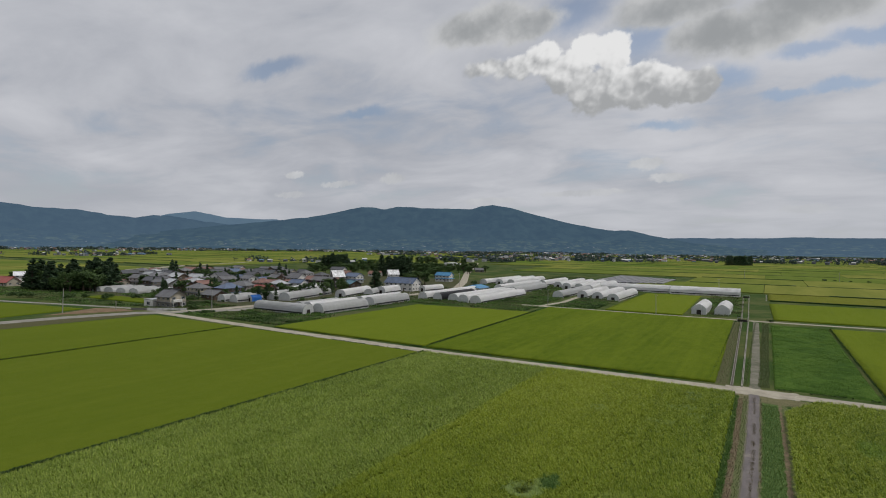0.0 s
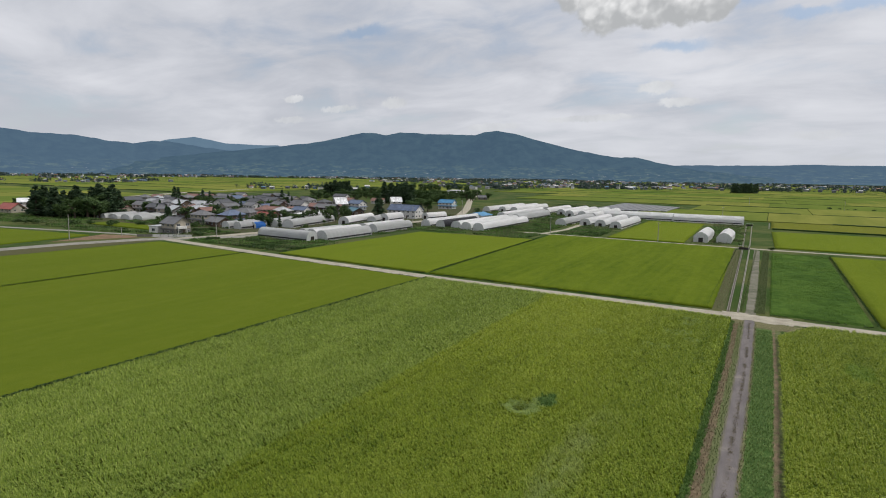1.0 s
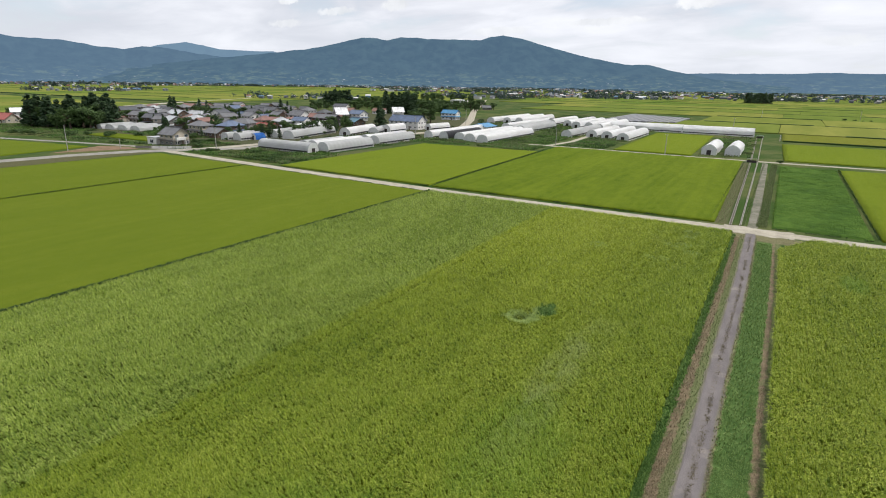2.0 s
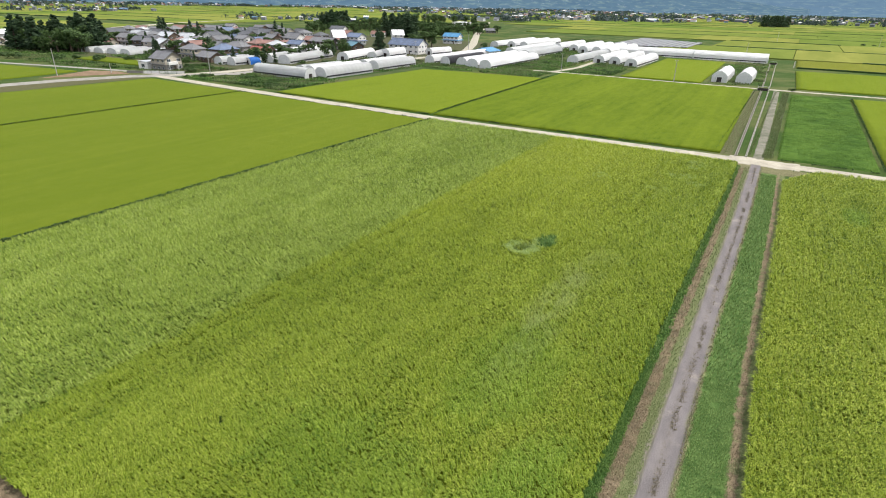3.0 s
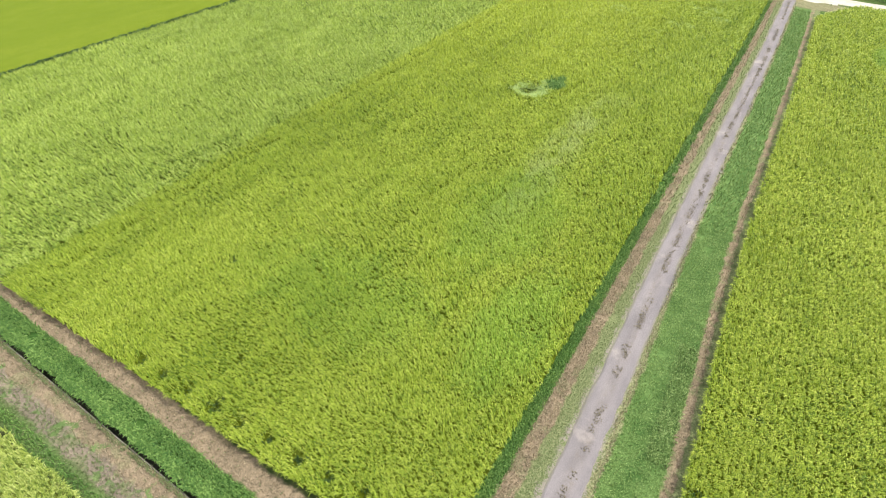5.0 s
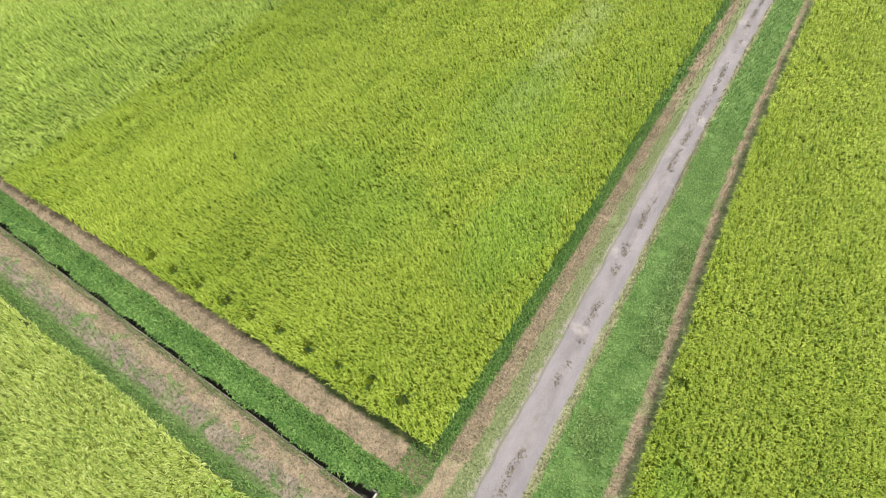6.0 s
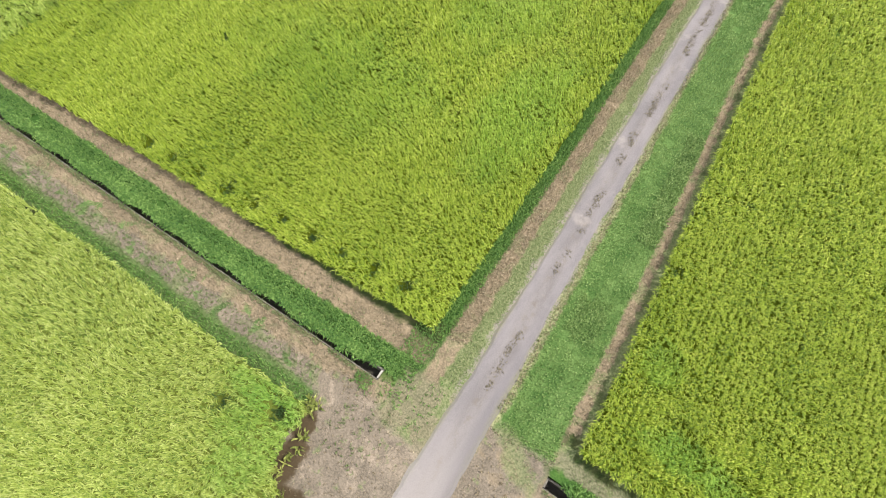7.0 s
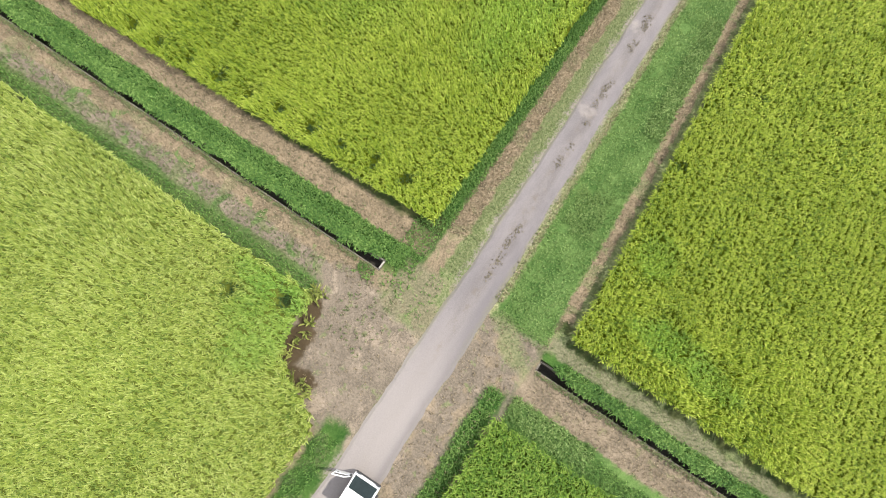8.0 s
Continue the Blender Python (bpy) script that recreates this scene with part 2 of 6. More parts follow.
GRASS = grass_material("verge_grass", (0.036, 0.094, 0.020), (0.095, 0.190, 0.040), (0.22, 0.34, 0.090))
VERGE = grass_material("mown_verge", (0.062, 0.122, 0.030), (0.145, 0.235, 0.062), (0.33, 0.43, 0.16))
STRAW = grass_material("laid_straw", (0.12, 0.19, 0.045), (0.25, 0.345, 0.085), (0.38, 0.47, 0.17))
DRY_GRASS = grass_material("dry_grass", (0.12, 0.10, 0.062), (0.25, 0.20, 0.125), (0.40, 0.33, 0.215))
OLIVE_GRASS = grass_material("olive_grass", (0.075, 0.105, 0.030), (0.130, 0.165, 0.065), (0.22, 0.25, 0.12))
MEADOW = grass_material("meadow_grass", (0.034, 0.076, 0.014), (0.074, 0.134, 0.024), (0.135, 0.20, 0.046), through=0.0, wide=0.8)
WEED = grass_material("weed", (0.085, 0.076, 0.050), (0.150, 0.130, 0.088), (0.23, 0.20, 0.14))
CROP_DARK = grass_material("vegetable_leaves", (0.018, 0.048, 0.012), (0.045, 0.090, 0.022), (0.10, 0.155, 0.045))
REED = grass_material("reed", (0.075, 0.095, 0.022), (0.19, 0.22, 0.050), (0.40, 0.42, 0.12))


def ground_material():
    """Soil, mown verges and weeds; the bands follow the track and the ditch."""
    m, n = material("ground")
    p = n.spot()
    warp = n.noise(p, 0.55, 4.0, 0.6)
    warp2 = n.noise(n.stretch(p, 1.0, 1.0, 1.0), 1.9, 4.0, 0.65)
    x0, y0, _ = n.split(p)
    wob = n.add(n.mul(n.add(warp, -0.5), 0.9), n.mul(n.add(warp2, -0.5), 0.6))
    x, y = n.add(x0, wob), n.add(y0, wob)
    fine = n.noise(p, 9.0, 5.0, 0.7)
    mott = n.noise(p, 0.8, 5.0, 0.65, 0.4)
    green = n.mix(n.ramp(n.add(n.mul(mott, 0.6), n.mul(fine, 0.4)), 0.35, 0.68), (0.020, 0.055, 0.012), (0.060, 0.115, 0.026))
    sward = n.mix(n.ramp(n.add(n.mul(mott, 0.6), n.mul(fine, 0.4)), 0.35, 0.68), (0.038, 0.082, 0.020), (0.115, 0.180, 0.055))
    olive = n.mix(n.ramp(fine, 0.35, 0.68), (0.080, 0.105, 0.040), (0.175, 0.185, 0.092))
    tan = n.mix(n.ramp(n.add(n.mul(fine, 0.55), n.mul(mott, 0.45)), 0.36, 0.66), (0.098, 0.080, 0.052), (0.245, 0.188, 0.124))
    rubble = n.mix(n.ramp(n.add(n.mul(fine, 0.6), n.mul(mott, 0.4)), 0.42, 0.58), olive, (0.19, 0.165, 0.145))
    mud = n.mix(n.ramp(mott, 0.3, 0.7), (0.022, 0.040, 0.012), (0.060, 0.065, 0.026))
    wide = n.noise(p, 0.035, 5.0, 0.6)
    c = n.mix(n.ramp(wide, 0.40, 0.62), (0.036, 0.070, 0.016), (0.090, 0.105, 0.038))
    c = n.mix(n.ramp(n.add(n.mul(mott, 0.6), n.mul(fine, 0.4)), 0.52, 0.70, 0.0, 0.5), c, olive)
    # yards and gardens of the village, their colour lowered for shade among houses
    yard = n.mix(mott, (0.030, 0.050, 0.018), (0.110, 0.095, 0.065))
    c = n.mix(n.mul(n.band(x0, -520.0, -160.0, 8.0), n.band(y0, 158.0, 430.0, 8.0), n.ramp(warp, 0.36, 0.46)), c, yard)
    patchy = n.ramp(n.noise(p, 0.75, 4.0, 0.6, 0.6), 0.50, 0.60)
    grit = n.noise(p, 24.0, 4.0, 0.75)
    dry = n.mix(n.ramp(n.add(n.mul(fine, 0.4), n.mul(grit, 0.35), n.mul(mott, 0.25)), 0.36, 0.64), (0.078, 0.066, 0.050), (0.205, 0.168, 0.128))
    dry = n.mix(n.ramp(n.add(n.mul(n.noise(p, 0.55, 5.0, 0.7, 0.5), 0.75), n.mul(grit, 0.25)), 0.52, 0.62, 0.0, 0.6), dry, n.mix(fine, (0.20, 0.155, 0.115), (0.38, 0.31, 0.235)))
    dry = n.mix(n.ramp(n.noise(p, 1.3, 5.0, 0.65), 0.57, 0.66, 0.0, 0.75), dry, olive)
    c = n.mix(n.mul(n.band(x0, -238.0, -222.0, 3.0), n.ramp(y0, 126.0, 131.0, 1.0, 0.0)), c, n.mix(mott, (0.050, 0.058, 0.024), (0.125, 0.115, 0.062)))
    # strips along the track
    along = n.ramp(y0, 125.5, 126.5, 1.0, 0.0)
    xs = n.strip(x, y0)
    straw = n.mix(n.ramp(fine, 0.35, 0.68), (0.105, 0.115, 0.050), (0.27, 0.265, 0.145))
    for lo, hi, kind in ((-5.4, -4.25, green), (-4.35, -3.15, n.mix(n.ramp(patchy, 0.0, 1.0, 0.0, 0.35), tan, olive)), (-3.2, 0.85, olive), (-2.3, 0.4, rubble), (0.2, 0.72, straw), (0.64, 4.0, sward), (3.9, 4.7, n.mix(n.mul(patchy, 0.6), tan, olive)), (4.65, 5.6, n.mix(n.mul(patchy, 0.5), olive, mud))):
        c = n.mix(n.mul(n.band(xs, lo, hi, 0.16), along), c, kind)
    # strips along the ditch
    left, right = n.ramp(x, -4.7, -4.4, 1.0, 0.0), n.ramp(x, 3.7, 4.2)
    for side, rows in ((left, ((7.1, 8.6, mud), (5.75, 7.3, tan), (4.4, 5.85, green), (2.45, 4.0, n.mix(n.mul(patchy, 0.35), tan, olive)), (1.4, 2.6, n.mix(n.mul(patchy, 0.6), dry, olive)), (0.3, 1.5, n.mix(0.45, green, olive)), (-1.6, 0.4, mud))),
                       (right, ((5.9, 7.2, n.mix(patchy, mud, olive)), (5.1, 6.0, n.mix(0.5, olive, dry)), (4.5, 5.2, green), (2.1, 4.1, n.mix(0.5, tan, dry)), (0.3, 2.2, sward), (-1.0, 0.4, mud)))):
        for lo, hi, kind in rows:
            c = n.mix(n.mul(n.band(y, lo, hi, 0.16), side), c, kind)
    c = n.mix(n.mul(n.band(y, 1.2, 3.2, 0.4), left, n.ramp(n.noise(p, 0.9, 4.0, 0.6, 0.6), 0.54, 0.62), 0.8), c, sward)
    # dry turning place beside the culvert, and the one across the track
    c = n.mix(n.mul(n.band(x, -8.6, -1.9, 0.25), n.band(y, -5.2, 2.9, 0.3)), c, dry)
    c = n.mix(n.mul(n.band(x, -5.2, -1.9, 0.3), n.band(y, 2.0, 5.4, 0.4)), c, n.mix(n.add(0.35, n.mul(patchy, 0.6)), n.mix(0.4, dry, tan), olive))
    c = n.mix(n.mul(n.band(x, 0.2, 3.9, 0.25), n.band(y, -14.0, 5.3, 0.2)), c, n.mix(n.mul(patchy, 0.6), dry, tan))
    c = n.mix(n.mul(n.band(n.add(x, y), 5.8, 7.6, 0.3), n.band(x, 0.6, 4.2, 0.3), n.band(y, 3.4, 5.6, 0.3), 0.7), c, olive)
    c = n.mix(n.mul(n.band(x, 2.4, 3.6, 0.25), n.band(y, -14.0, 1.9, 0.3)), c, green)
    c = n.mix(n.mul(n.band(x, -3.9, -2.3, 0.25), n.band(y, -14.0, -4.2, 0.3)), c, n.mix(n.mul(patchy, 0.5), green, olive))
    # wet mud along the paddy's broken edge
    for cx, cy, rx, ry in ((-7.6, -2.2, 0.8, 1.5), (-6.4, -3.6, 1.1, 0.6), (-8.0, -0.3, 0.5, 0.9)):
        q = n.add(n.math("POWER", n.mul(n.add(x, -cx), 1 / rx), 2.0), n.math("POWER", n.mul(n.add(y, -cy), 1 / ry), 2.0))
        c = n.mix(n.ramp(q, 0.6, 1.3, 1.0, 0.0), c, n.mix(mott, (0.030, 0.022, 0.013), (0.085, 0.062, 0.036)))
    # weedy ridges between the paddies, coloured darker for shade in the gaps
    weedy = n.mix(mott, (0.018, 0.045, 0.010), (0.040, 0.080, 0.018))
    for lo, hi in ((-83.9, -81.1), (-164.7, -161.9), (-96.0, -86.0)):
        c = n.mix(n.band(x0, lo, hi, 0.1), c, weedy)
    # worn corners by the road junction
    c = n.mix(n.mul(n.band(x, -6.5, 9.0, 1.0), n.band(y, 123.0, 128.5, 0.8)), c, n.mix(mott, tan, olive))
    c = n.mix(n.mul(n.band(n.add(x, n.mul(y0, 0.019)), -7.6, -4.6, 0.5), n.band(y, 135.0, 256.0, 1.0)), c, n.mix(mott, (0.070, 0.058, 0.036), olive))
    n.surface(c, 0.95, n.bump(n.add(n.mul(fine, 0.6), n.mul(mott, 0.6)), 0.9, 0.12), gloss=0.03)
    return m


def gravel_material():
    """Packed gravel: pale wheel tracks, a darker crown."""
    m, n = material("gravel_track")
    p = n.spot()
    x, y, _ = n.split(p)
    fine, grit = n.noise(p, 14.0, 5.0, 0.75), n.noise(p, 45.0, 2.0, 0.6)
    mott = n.noise(n.stretch(p, 1.0, 0.3, 1.0), 0.8, 5.0, 0.65)
    c = n.mix(n.ramp(n.add(n.mul(fine, 0.4), n.mul(mott, 0.6)), 0.34, 0.66), (0.108, 0.097, 0.095), (0.184, 0.165, 0.160))
    xw = n.add(n.strip(x, y), n.mul(n.add(mott, -0.5), 0.4))
    worn = n.math("MAXIMUM", n.band(xw, -2.0, -1.35, 0.22), n.band(xw, -0.55, 0.1, 0.22))
    c = n.mix(n.mul(worn, 0.30), c, (0.165, 0.152, 0.158))
    damp = n.mul(n.band(xw, -0.35, 0.6, 0.18), n.ramp(y, 4.0, 12.0, 1.0, 0.25))
    c = n.mix(n.mul(damp, 0.6), c, (0.105, 0.096, 0.100))
    rim = n.mul(n.ramp(n.math("ABSOLUTE", n.add(xw, 0.9)), 0.85, 1.22), n.ramp(n.add(n.mul(fine, 0.6), n.mul(mott, 0.4)), 0.40, 0.56))
    c = n.mix(rim, c, n.mix(fine, (0.095, 0.105, 0.040), (0.19, 0.17, 0.12)))
    crown = n.mul(n.band(xw, -1.15, -0.65, 0.2), n.ramp(n.noise(p, 1.7, 5.0, 0.7), 0.5, 0.64))
    c = n.mix(n.mul(crown, 0.45), c, (0.115, 0.095, 0.070))
    c = n.mix(n.ramp(n.noise(p, 0.35, 5.0, 0.6), 0.58, 0.72, 0.0, 0.5), c, (0.29, 0.255, 0.225))
    c = n.mix(n.ramp(n.add(y, n.mul(mott, 5.0)), 9.0, 0.0, 0.0, 0.7), c, n.mix(fine, (0.19, 0.17, 0.158), (0.30, 0.27, 0.25)))
    c = n.mix(n.mul(n.band(xw, 0.0, 0.6, 0.22), n.ramp(y, 3.0, 9.0, 1.0, 0.2), 0.6), c, (0.120, 0.108, 0.112))
    c = n.mix(n.ramp(grit, 0.66, 0.74, 0.0, 0.5), c, (0.12, 0.10, 0.09))
    n.surface(c, 0.95, n.bump(n.add(fine, n.mul(grit, 0.5)), 0.6, 0.04), gloss=0.15)
    return m


def stony_material(name, dark, light, scale=0.5, rough=0.9):
    m, n = material(name)
    p = n.spot()
    t = n.add(n.mul(n.noise(p, scale, 6.0, 0.65), 0.6), n.mul(n.noise(p, scale * 16, 4.0, 0.7), 0.4))
    n.surface(n.mix(n.ramp(t, 0.34, 0.66), dark, light), rough, n.bump(n.noise(p, scale * 30, 4.0), 0.35, 0.02), gloss=0.2)
    return m


def plain_material(name, base, rough=0.6, metal=0.0, vary=0.18, scale=0.6):
    m, n = material(name)
    p = n.local()
    t = n.add(n.mul(n.noise(p, scale, 5.0, 0.65), 0.6), n.mul(n.noise(p, scale * 9, 4.0, 0.7), 0.4))
    lo, hi = tuple(b * (1 - vary) for b in base), tuple(min(1.0, b * (1 + vary)) for b in base)
    n.surface(n.mix(n.ramp(t, 0.34, 0.66), lo, hi), rough, metal=metal, gloss=0.4)
    return m


def roof_material(name, base, rough=0.5):
    """Ribbed or tiled roofing: courses along the slope, weather stains."""
    m, n = material(name)
    p = n.local()
    x, y, z = n.split(p)
    stain = n.noise(n.stretch(p, 1.0, 1.0, 0.3), 0.5, 5.0, 0.7)
    course = n.math("PINGPONG", n.mul(z, 3.2), 0.5)
    lo, hi = tuple(b * 0.6 for b in base), tuple(min(1.0, b * 1.35) for b in base)
    c = n.mix(n.ramp(stain, 0.3, 0.7), lo, hi)
    r = n.own()
    c = n.mix(n.mul(r, 0.35), c, tuple(min(1.0, b * 1.5 + 0.02) for b in base))
    n.surface(c, rough, n.bump(course, 0.5, 0.05), gloss=0.5)
    return m


GROUND = ground_material()
GRAVEL = gravel_material()
ROAD_PALE = stony_material("road_concrete", (0.25, 0.23, 0.185), (0.42, 0.385, 0.31), 0.35)
CONCRETE_PALE = stony_material("pale_concrete", (0.22, 0.21, 0.18), (0.40, 0.385, 0.34), 0.9)
TRACK_PALE = stony_material("pale_gravel", (0.070, 0.078, 0.042), (0.215, 0.20, 0.165), 0.22)
OLD_CONCRETE = stony_material("old_concrete", (0.070, 0.062, 0.050), (0.17, 0.155, 0.13), 1.4)
ROAD_GREY = stony_material("road_asphalt", (0.17, 0.162, 0.148), (0.30, 0.285, 0.255), 0.25)
CONCRETE = stony_material("concrete", (0.15, 0.14, 0.12), (0.34, 0.32, 0.28), 0.9)
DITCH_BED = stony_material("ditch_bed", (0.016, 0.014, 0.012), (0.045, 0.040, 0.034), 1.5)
SOIL = stony_material("bare_soil", (0.12, 0.075, 0.045), (0.24, 0.16, 0.10), 0.3)
ROOF_GREY = roof_material("roof_grey", (0.105, 0.106, 0.112))
ROOF_DARK = roof_material("roof_dark", (0.055, 0.058, 0.065))
ROOF_LIGHT = roof_material("roof_light", (0.33, 0.345, 0.36))
ROOF_RED = roof_material("roof_red", (0.25, 0.058, 0.042))
ROOF_BROWN = roof_material("roof_brown", (0.17, 0.085, 0.065))
ROOF_BLUE = roof_material("roof_blue", (0.045, 0.18, 0.33))
ROOF_SLATE = roof_material("roof_slate", (0.075, 0.105, 0.17))
ROOF_TEAL = roof_material("roof_teal", (0.05, 0.14, 0.19))
ROOF_WHITE = roof_material("roof_white", (0.60, 0.61, 0.63))
WALL_WHITE = plain_material("wall_white", (0.60, 0.59, 0.57), 0.8)
WALL_CREAM = plain_material("wall_cream", (0.36, 0.325, 0.265), 0.8)
WALL_GREY = plain_material("wall_grey", (0.18, 0.17, 0.155), 0.8)
WALL_BROWN = plain_material("wall_brown", (0.10, 0.070, 0.050), 0.8)
WALL_BLACK = plain_material("wall_black", (0.028, 0.022, 0.020), 0.7)
GLASS = plain_material("window_glass", (0.03, 0.04, 0.05), 0.08)
FRAME_WHITE = plain_material("window_frame", (0.55, 0.55, 0.55), 0.5)
TRUNK = plain_material("bark", (0.075, 0.055, 0.04), 0.9)
POLE_GREY = plain_material("pole_concrete", (0.33, 0.32, 0.30), 0.8)
METAL = plain_material("zinc_metal", (0.42, 0.43, 0.44), 0.45, 0.6)
TARP_BLUE = plain_material("tarp_blue", (0.03, 0.19, 0.62), 0.5)


def film_material(name, base, clear):
    """Greenhouse film: dusty, lets light in."""
    m, n = material(name)
    p = n.local()
    t = n.noise(n.stretch(p, 1.0, 0.25, 1.0), 0.5, 5.0, 0.65)
    _, y, _ = n.split(p)
    bay = n.ramp(n.math("PINGPONG", y, 1.25), 0.0, 0.12, 0.90, 1.0)
    c = n.mix(n.ramp(t, 0.3, 0.7), tuple(b * 0.86 for b in base), base)
    c = n.mix(bay, tuple(b * 0.62 for b in base), c)
    n.surface(c, 0.35, through=clear, gloss=0.5)
    return m


FILM_WHITE = film_material("film_white", (0.96, 0.96, 0.96), 0.10)
FILM_GREY = film_material("film_grey", (0.74, 0.75, 0.75), 0.30)
NET_GREY = film_material("grey_net", (0.15, 0.15, 0.155), 0.1)
NET_DARK = film_material("shade_net", (0.035, 0.035, 0.04), 0.1)


def leaf_material(name, dark, light):
    m, n = material(name)
    t = n.add(n.mul(n.island(), 0.6), n.mul(n.noise(n.local(), 0.35, 3.0), 0.5), n.mul(n.own(), 0.15))
    n.surface(n.mix(n.ramp(t, 0.25, 0.95), dark, light), 0.6, through=0.3, gloss=0.2)
    return m


CEDAR = leaf_material("cedar_needles", (0.030, 0.058, 0.032), (0.084, 0.136, 0.064))
# far trees carry a blue-grey tint in their colour for distance haze
HAZED_WOODS = leaf_material("hazed_far_woods", (0.034, 0.056, 0.052), (0.066, 0.098, 0.084))
LEAVES = leaf_material("tree_leaves", (0.030, 0.062, 0.020), (0.095, 0.152, 0.048))


def hazed_slope_material(name, low, high, air, much):
    """Wooded slopes with the haze of miles of bright air mixed in as glow."""
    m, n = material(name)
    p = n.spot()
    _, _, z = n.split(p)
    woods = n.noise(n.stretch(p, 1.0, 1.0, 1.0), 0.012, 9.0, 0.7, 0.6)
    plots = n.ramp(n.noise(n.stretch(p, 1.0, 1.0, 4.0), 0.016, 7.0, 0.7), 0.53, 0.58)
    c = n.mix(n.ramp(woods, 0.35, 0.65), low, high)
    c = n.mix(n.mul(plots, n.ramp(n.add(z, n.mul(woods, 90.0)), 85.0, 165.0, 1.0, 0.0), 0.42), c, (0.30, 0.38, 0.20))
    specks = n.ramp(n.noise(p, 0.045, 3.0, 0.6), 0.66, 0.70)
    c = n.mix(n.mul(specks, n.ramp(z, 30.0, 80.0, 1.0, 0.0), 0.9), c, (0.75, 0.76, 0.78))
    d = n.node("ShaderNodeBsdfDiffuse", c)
    # bluish glow added to the slopes in place of airlight
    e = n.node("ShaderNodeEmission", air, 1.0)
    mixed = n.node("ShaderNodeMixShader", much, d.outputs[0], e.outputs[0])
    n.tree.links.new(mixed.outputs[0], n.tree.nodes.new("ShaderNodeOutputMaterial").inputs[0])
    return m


SLOPE_NEAR = hazed_slope_material("hazed_slope_woods", (0.012, 0.030, 0.028), (0.048, 0.085, 0.075), (0.112, 0.192, 0.300), 0.62)
SLOPE_FAR = hazed_slope_material("hazed_far_slope_woods", (0.012, 0.030, 0.030), (0.045, 0.080, 0.075), (0.130, 0.215, 0.330), 0.70)
SLOPE_PALE = hazed_slope_material("hazed_pale_slope_woods", (0.012, 0.030, 0.026), (0.050, 0.085, 0.070), (0.19, 0.30, 0.43), 0.80)


# ---- mesh helpers ----
def mesh_from(name, verts, faces, mat, smooth=False):
    """A mesh from arrays: faces is an (n, 3) or (n, 4) array, or a list of such."""
    groups = [np.asarray(f, np.int32) for f in (faces if isinstance(faces, list) else [faces])]
    me = bpy.data.meshes.new(name)
    verts = np.asarray(verts, np.float32)
    me.vertices.add(len(verts))
    me.vertices.foreach_set("co", verts.ravel())
    loops = np.concatenate([g.ravel() for g in groups])
    sizes = np.concatenate([np.full(len(g), g.shape[1], np.int32) for g in groups])
    starts = np.concatenate([[0], np.cumsum(sizes)[:-1]]).astype(np.int32)
    me.loops.add(len(loops))
    me.loops.foreach_set("vertex_index", loops)
    me.polygons.add(len(sizes))
    me.polygons.foreach_set("loop_start", starts)
    me.polygons.foreach_set("use_smooth", np.full(len(sizes), smooth))
    me.materials.append(mat)
    me.update(calc_edges=True)
    me.validate()
    return me


def part(name, bm, mat, parent=None, label=""):
    """Links a bmesh as one mesh object under a thing or a part."""
    me = bpy.data.meshes.new(name)
    bm.to_mesh(me)
    bm.free()
    me.materials.append(mat)
    ob = new(name, me)
    ob.parent = parent
    return tagged(ob, label) if label else ob


def thing(name, m, label, category, group="", kind=""):
    ob = new(name)
    ob.empty_display_size = 0.5
    ob.matrix_basis = m
    return tagged(ob, label, category, group, kind)


def box_into(bm, x0, x1, y0, y1, z0, z1, bevel=0.0):
    r = bmesh.ops.create_cube(bm, size=1.0)
    bmesh.ops.transform(bm, matrix=Matrix.LocRotScale(((x0 + x1) / 2, (y0 + y1) / 2, (z0 + z1) / 2), None, (x1 - x0, y1 - y0, z1 - z0)), verts=r["verts"])
    if bevel:
        edges = list({e for v in r["verts"] for e in v.link_edges})
        bmesh.ops.bevel(bm, geom=edges, offset=bevel, segments=2, affect="EDGES", profile=0.6)
    return r["verts"]


def box(*a, **k):
    bm = bmesh.new()
    box_into(bm, *a, **k)
    return bm


def tube_into(bm, a, b, r0, r1=None, n=8):
    a, b = Vector(a), Vector(b)
    m = Matrix.Translation((a + b) / 2) @ (b - a).to_track_quat("Z", "Y").to_matrix().to_4x4()
    bmesh.ops.create_cone(bm, cap_ends=True, segments=n, radius1=r0, radius2=r0 if r1 is None else r1, depth=(b - a).length, matrix=m)


def slab_into(bm, corners, thick):
    """A slab between four corners, thickened straight down."""
    top = [bm.verts.new(c) for c in corners]
    low = [bm.verts.new((c[0], c[1], c[2] - thick)) for c in corners]
    bm.faces.new(top)
    bm.faces.new(low[::-1])
    k = len(corners)
    for i in range(k):
        bm.faces.new((top[i], low[i], low[(i + 1) % k], top[(i + 1) % k]))


RNG = np.random.default_rng(7)


def lattice(x, y, seed):
    """Smooth noise from 0 to 1 at the given places."""
    xi, yi = np.floor(x).astype(np.int64), np.floor(y).astype(np.int64)
    fx, fy = x - xi, y - yi
    fx, fy = fx * fx * (3 - 2 * fx), fy * fy * (3 - 2 * fy)

    def at(i, j):
        h = (i * 374761393 + j * 668265263 + seed * 2147483647) & 0xFFFFFFFF
        h = ((h ^ (h >> 13)) * 1274126177) & 0xFFFFFFFF
        return ((h ^ (h >> 16)) & 0xFFFF) / 65535.0

    return (at(xi, yi) * (1 - fx) + at(xi + 1, yi) * fx) * (1 - fy) + (at(xi, yi + 1) * (1 - fx) + at(xi + 1, yi + 1) * fx) * fy


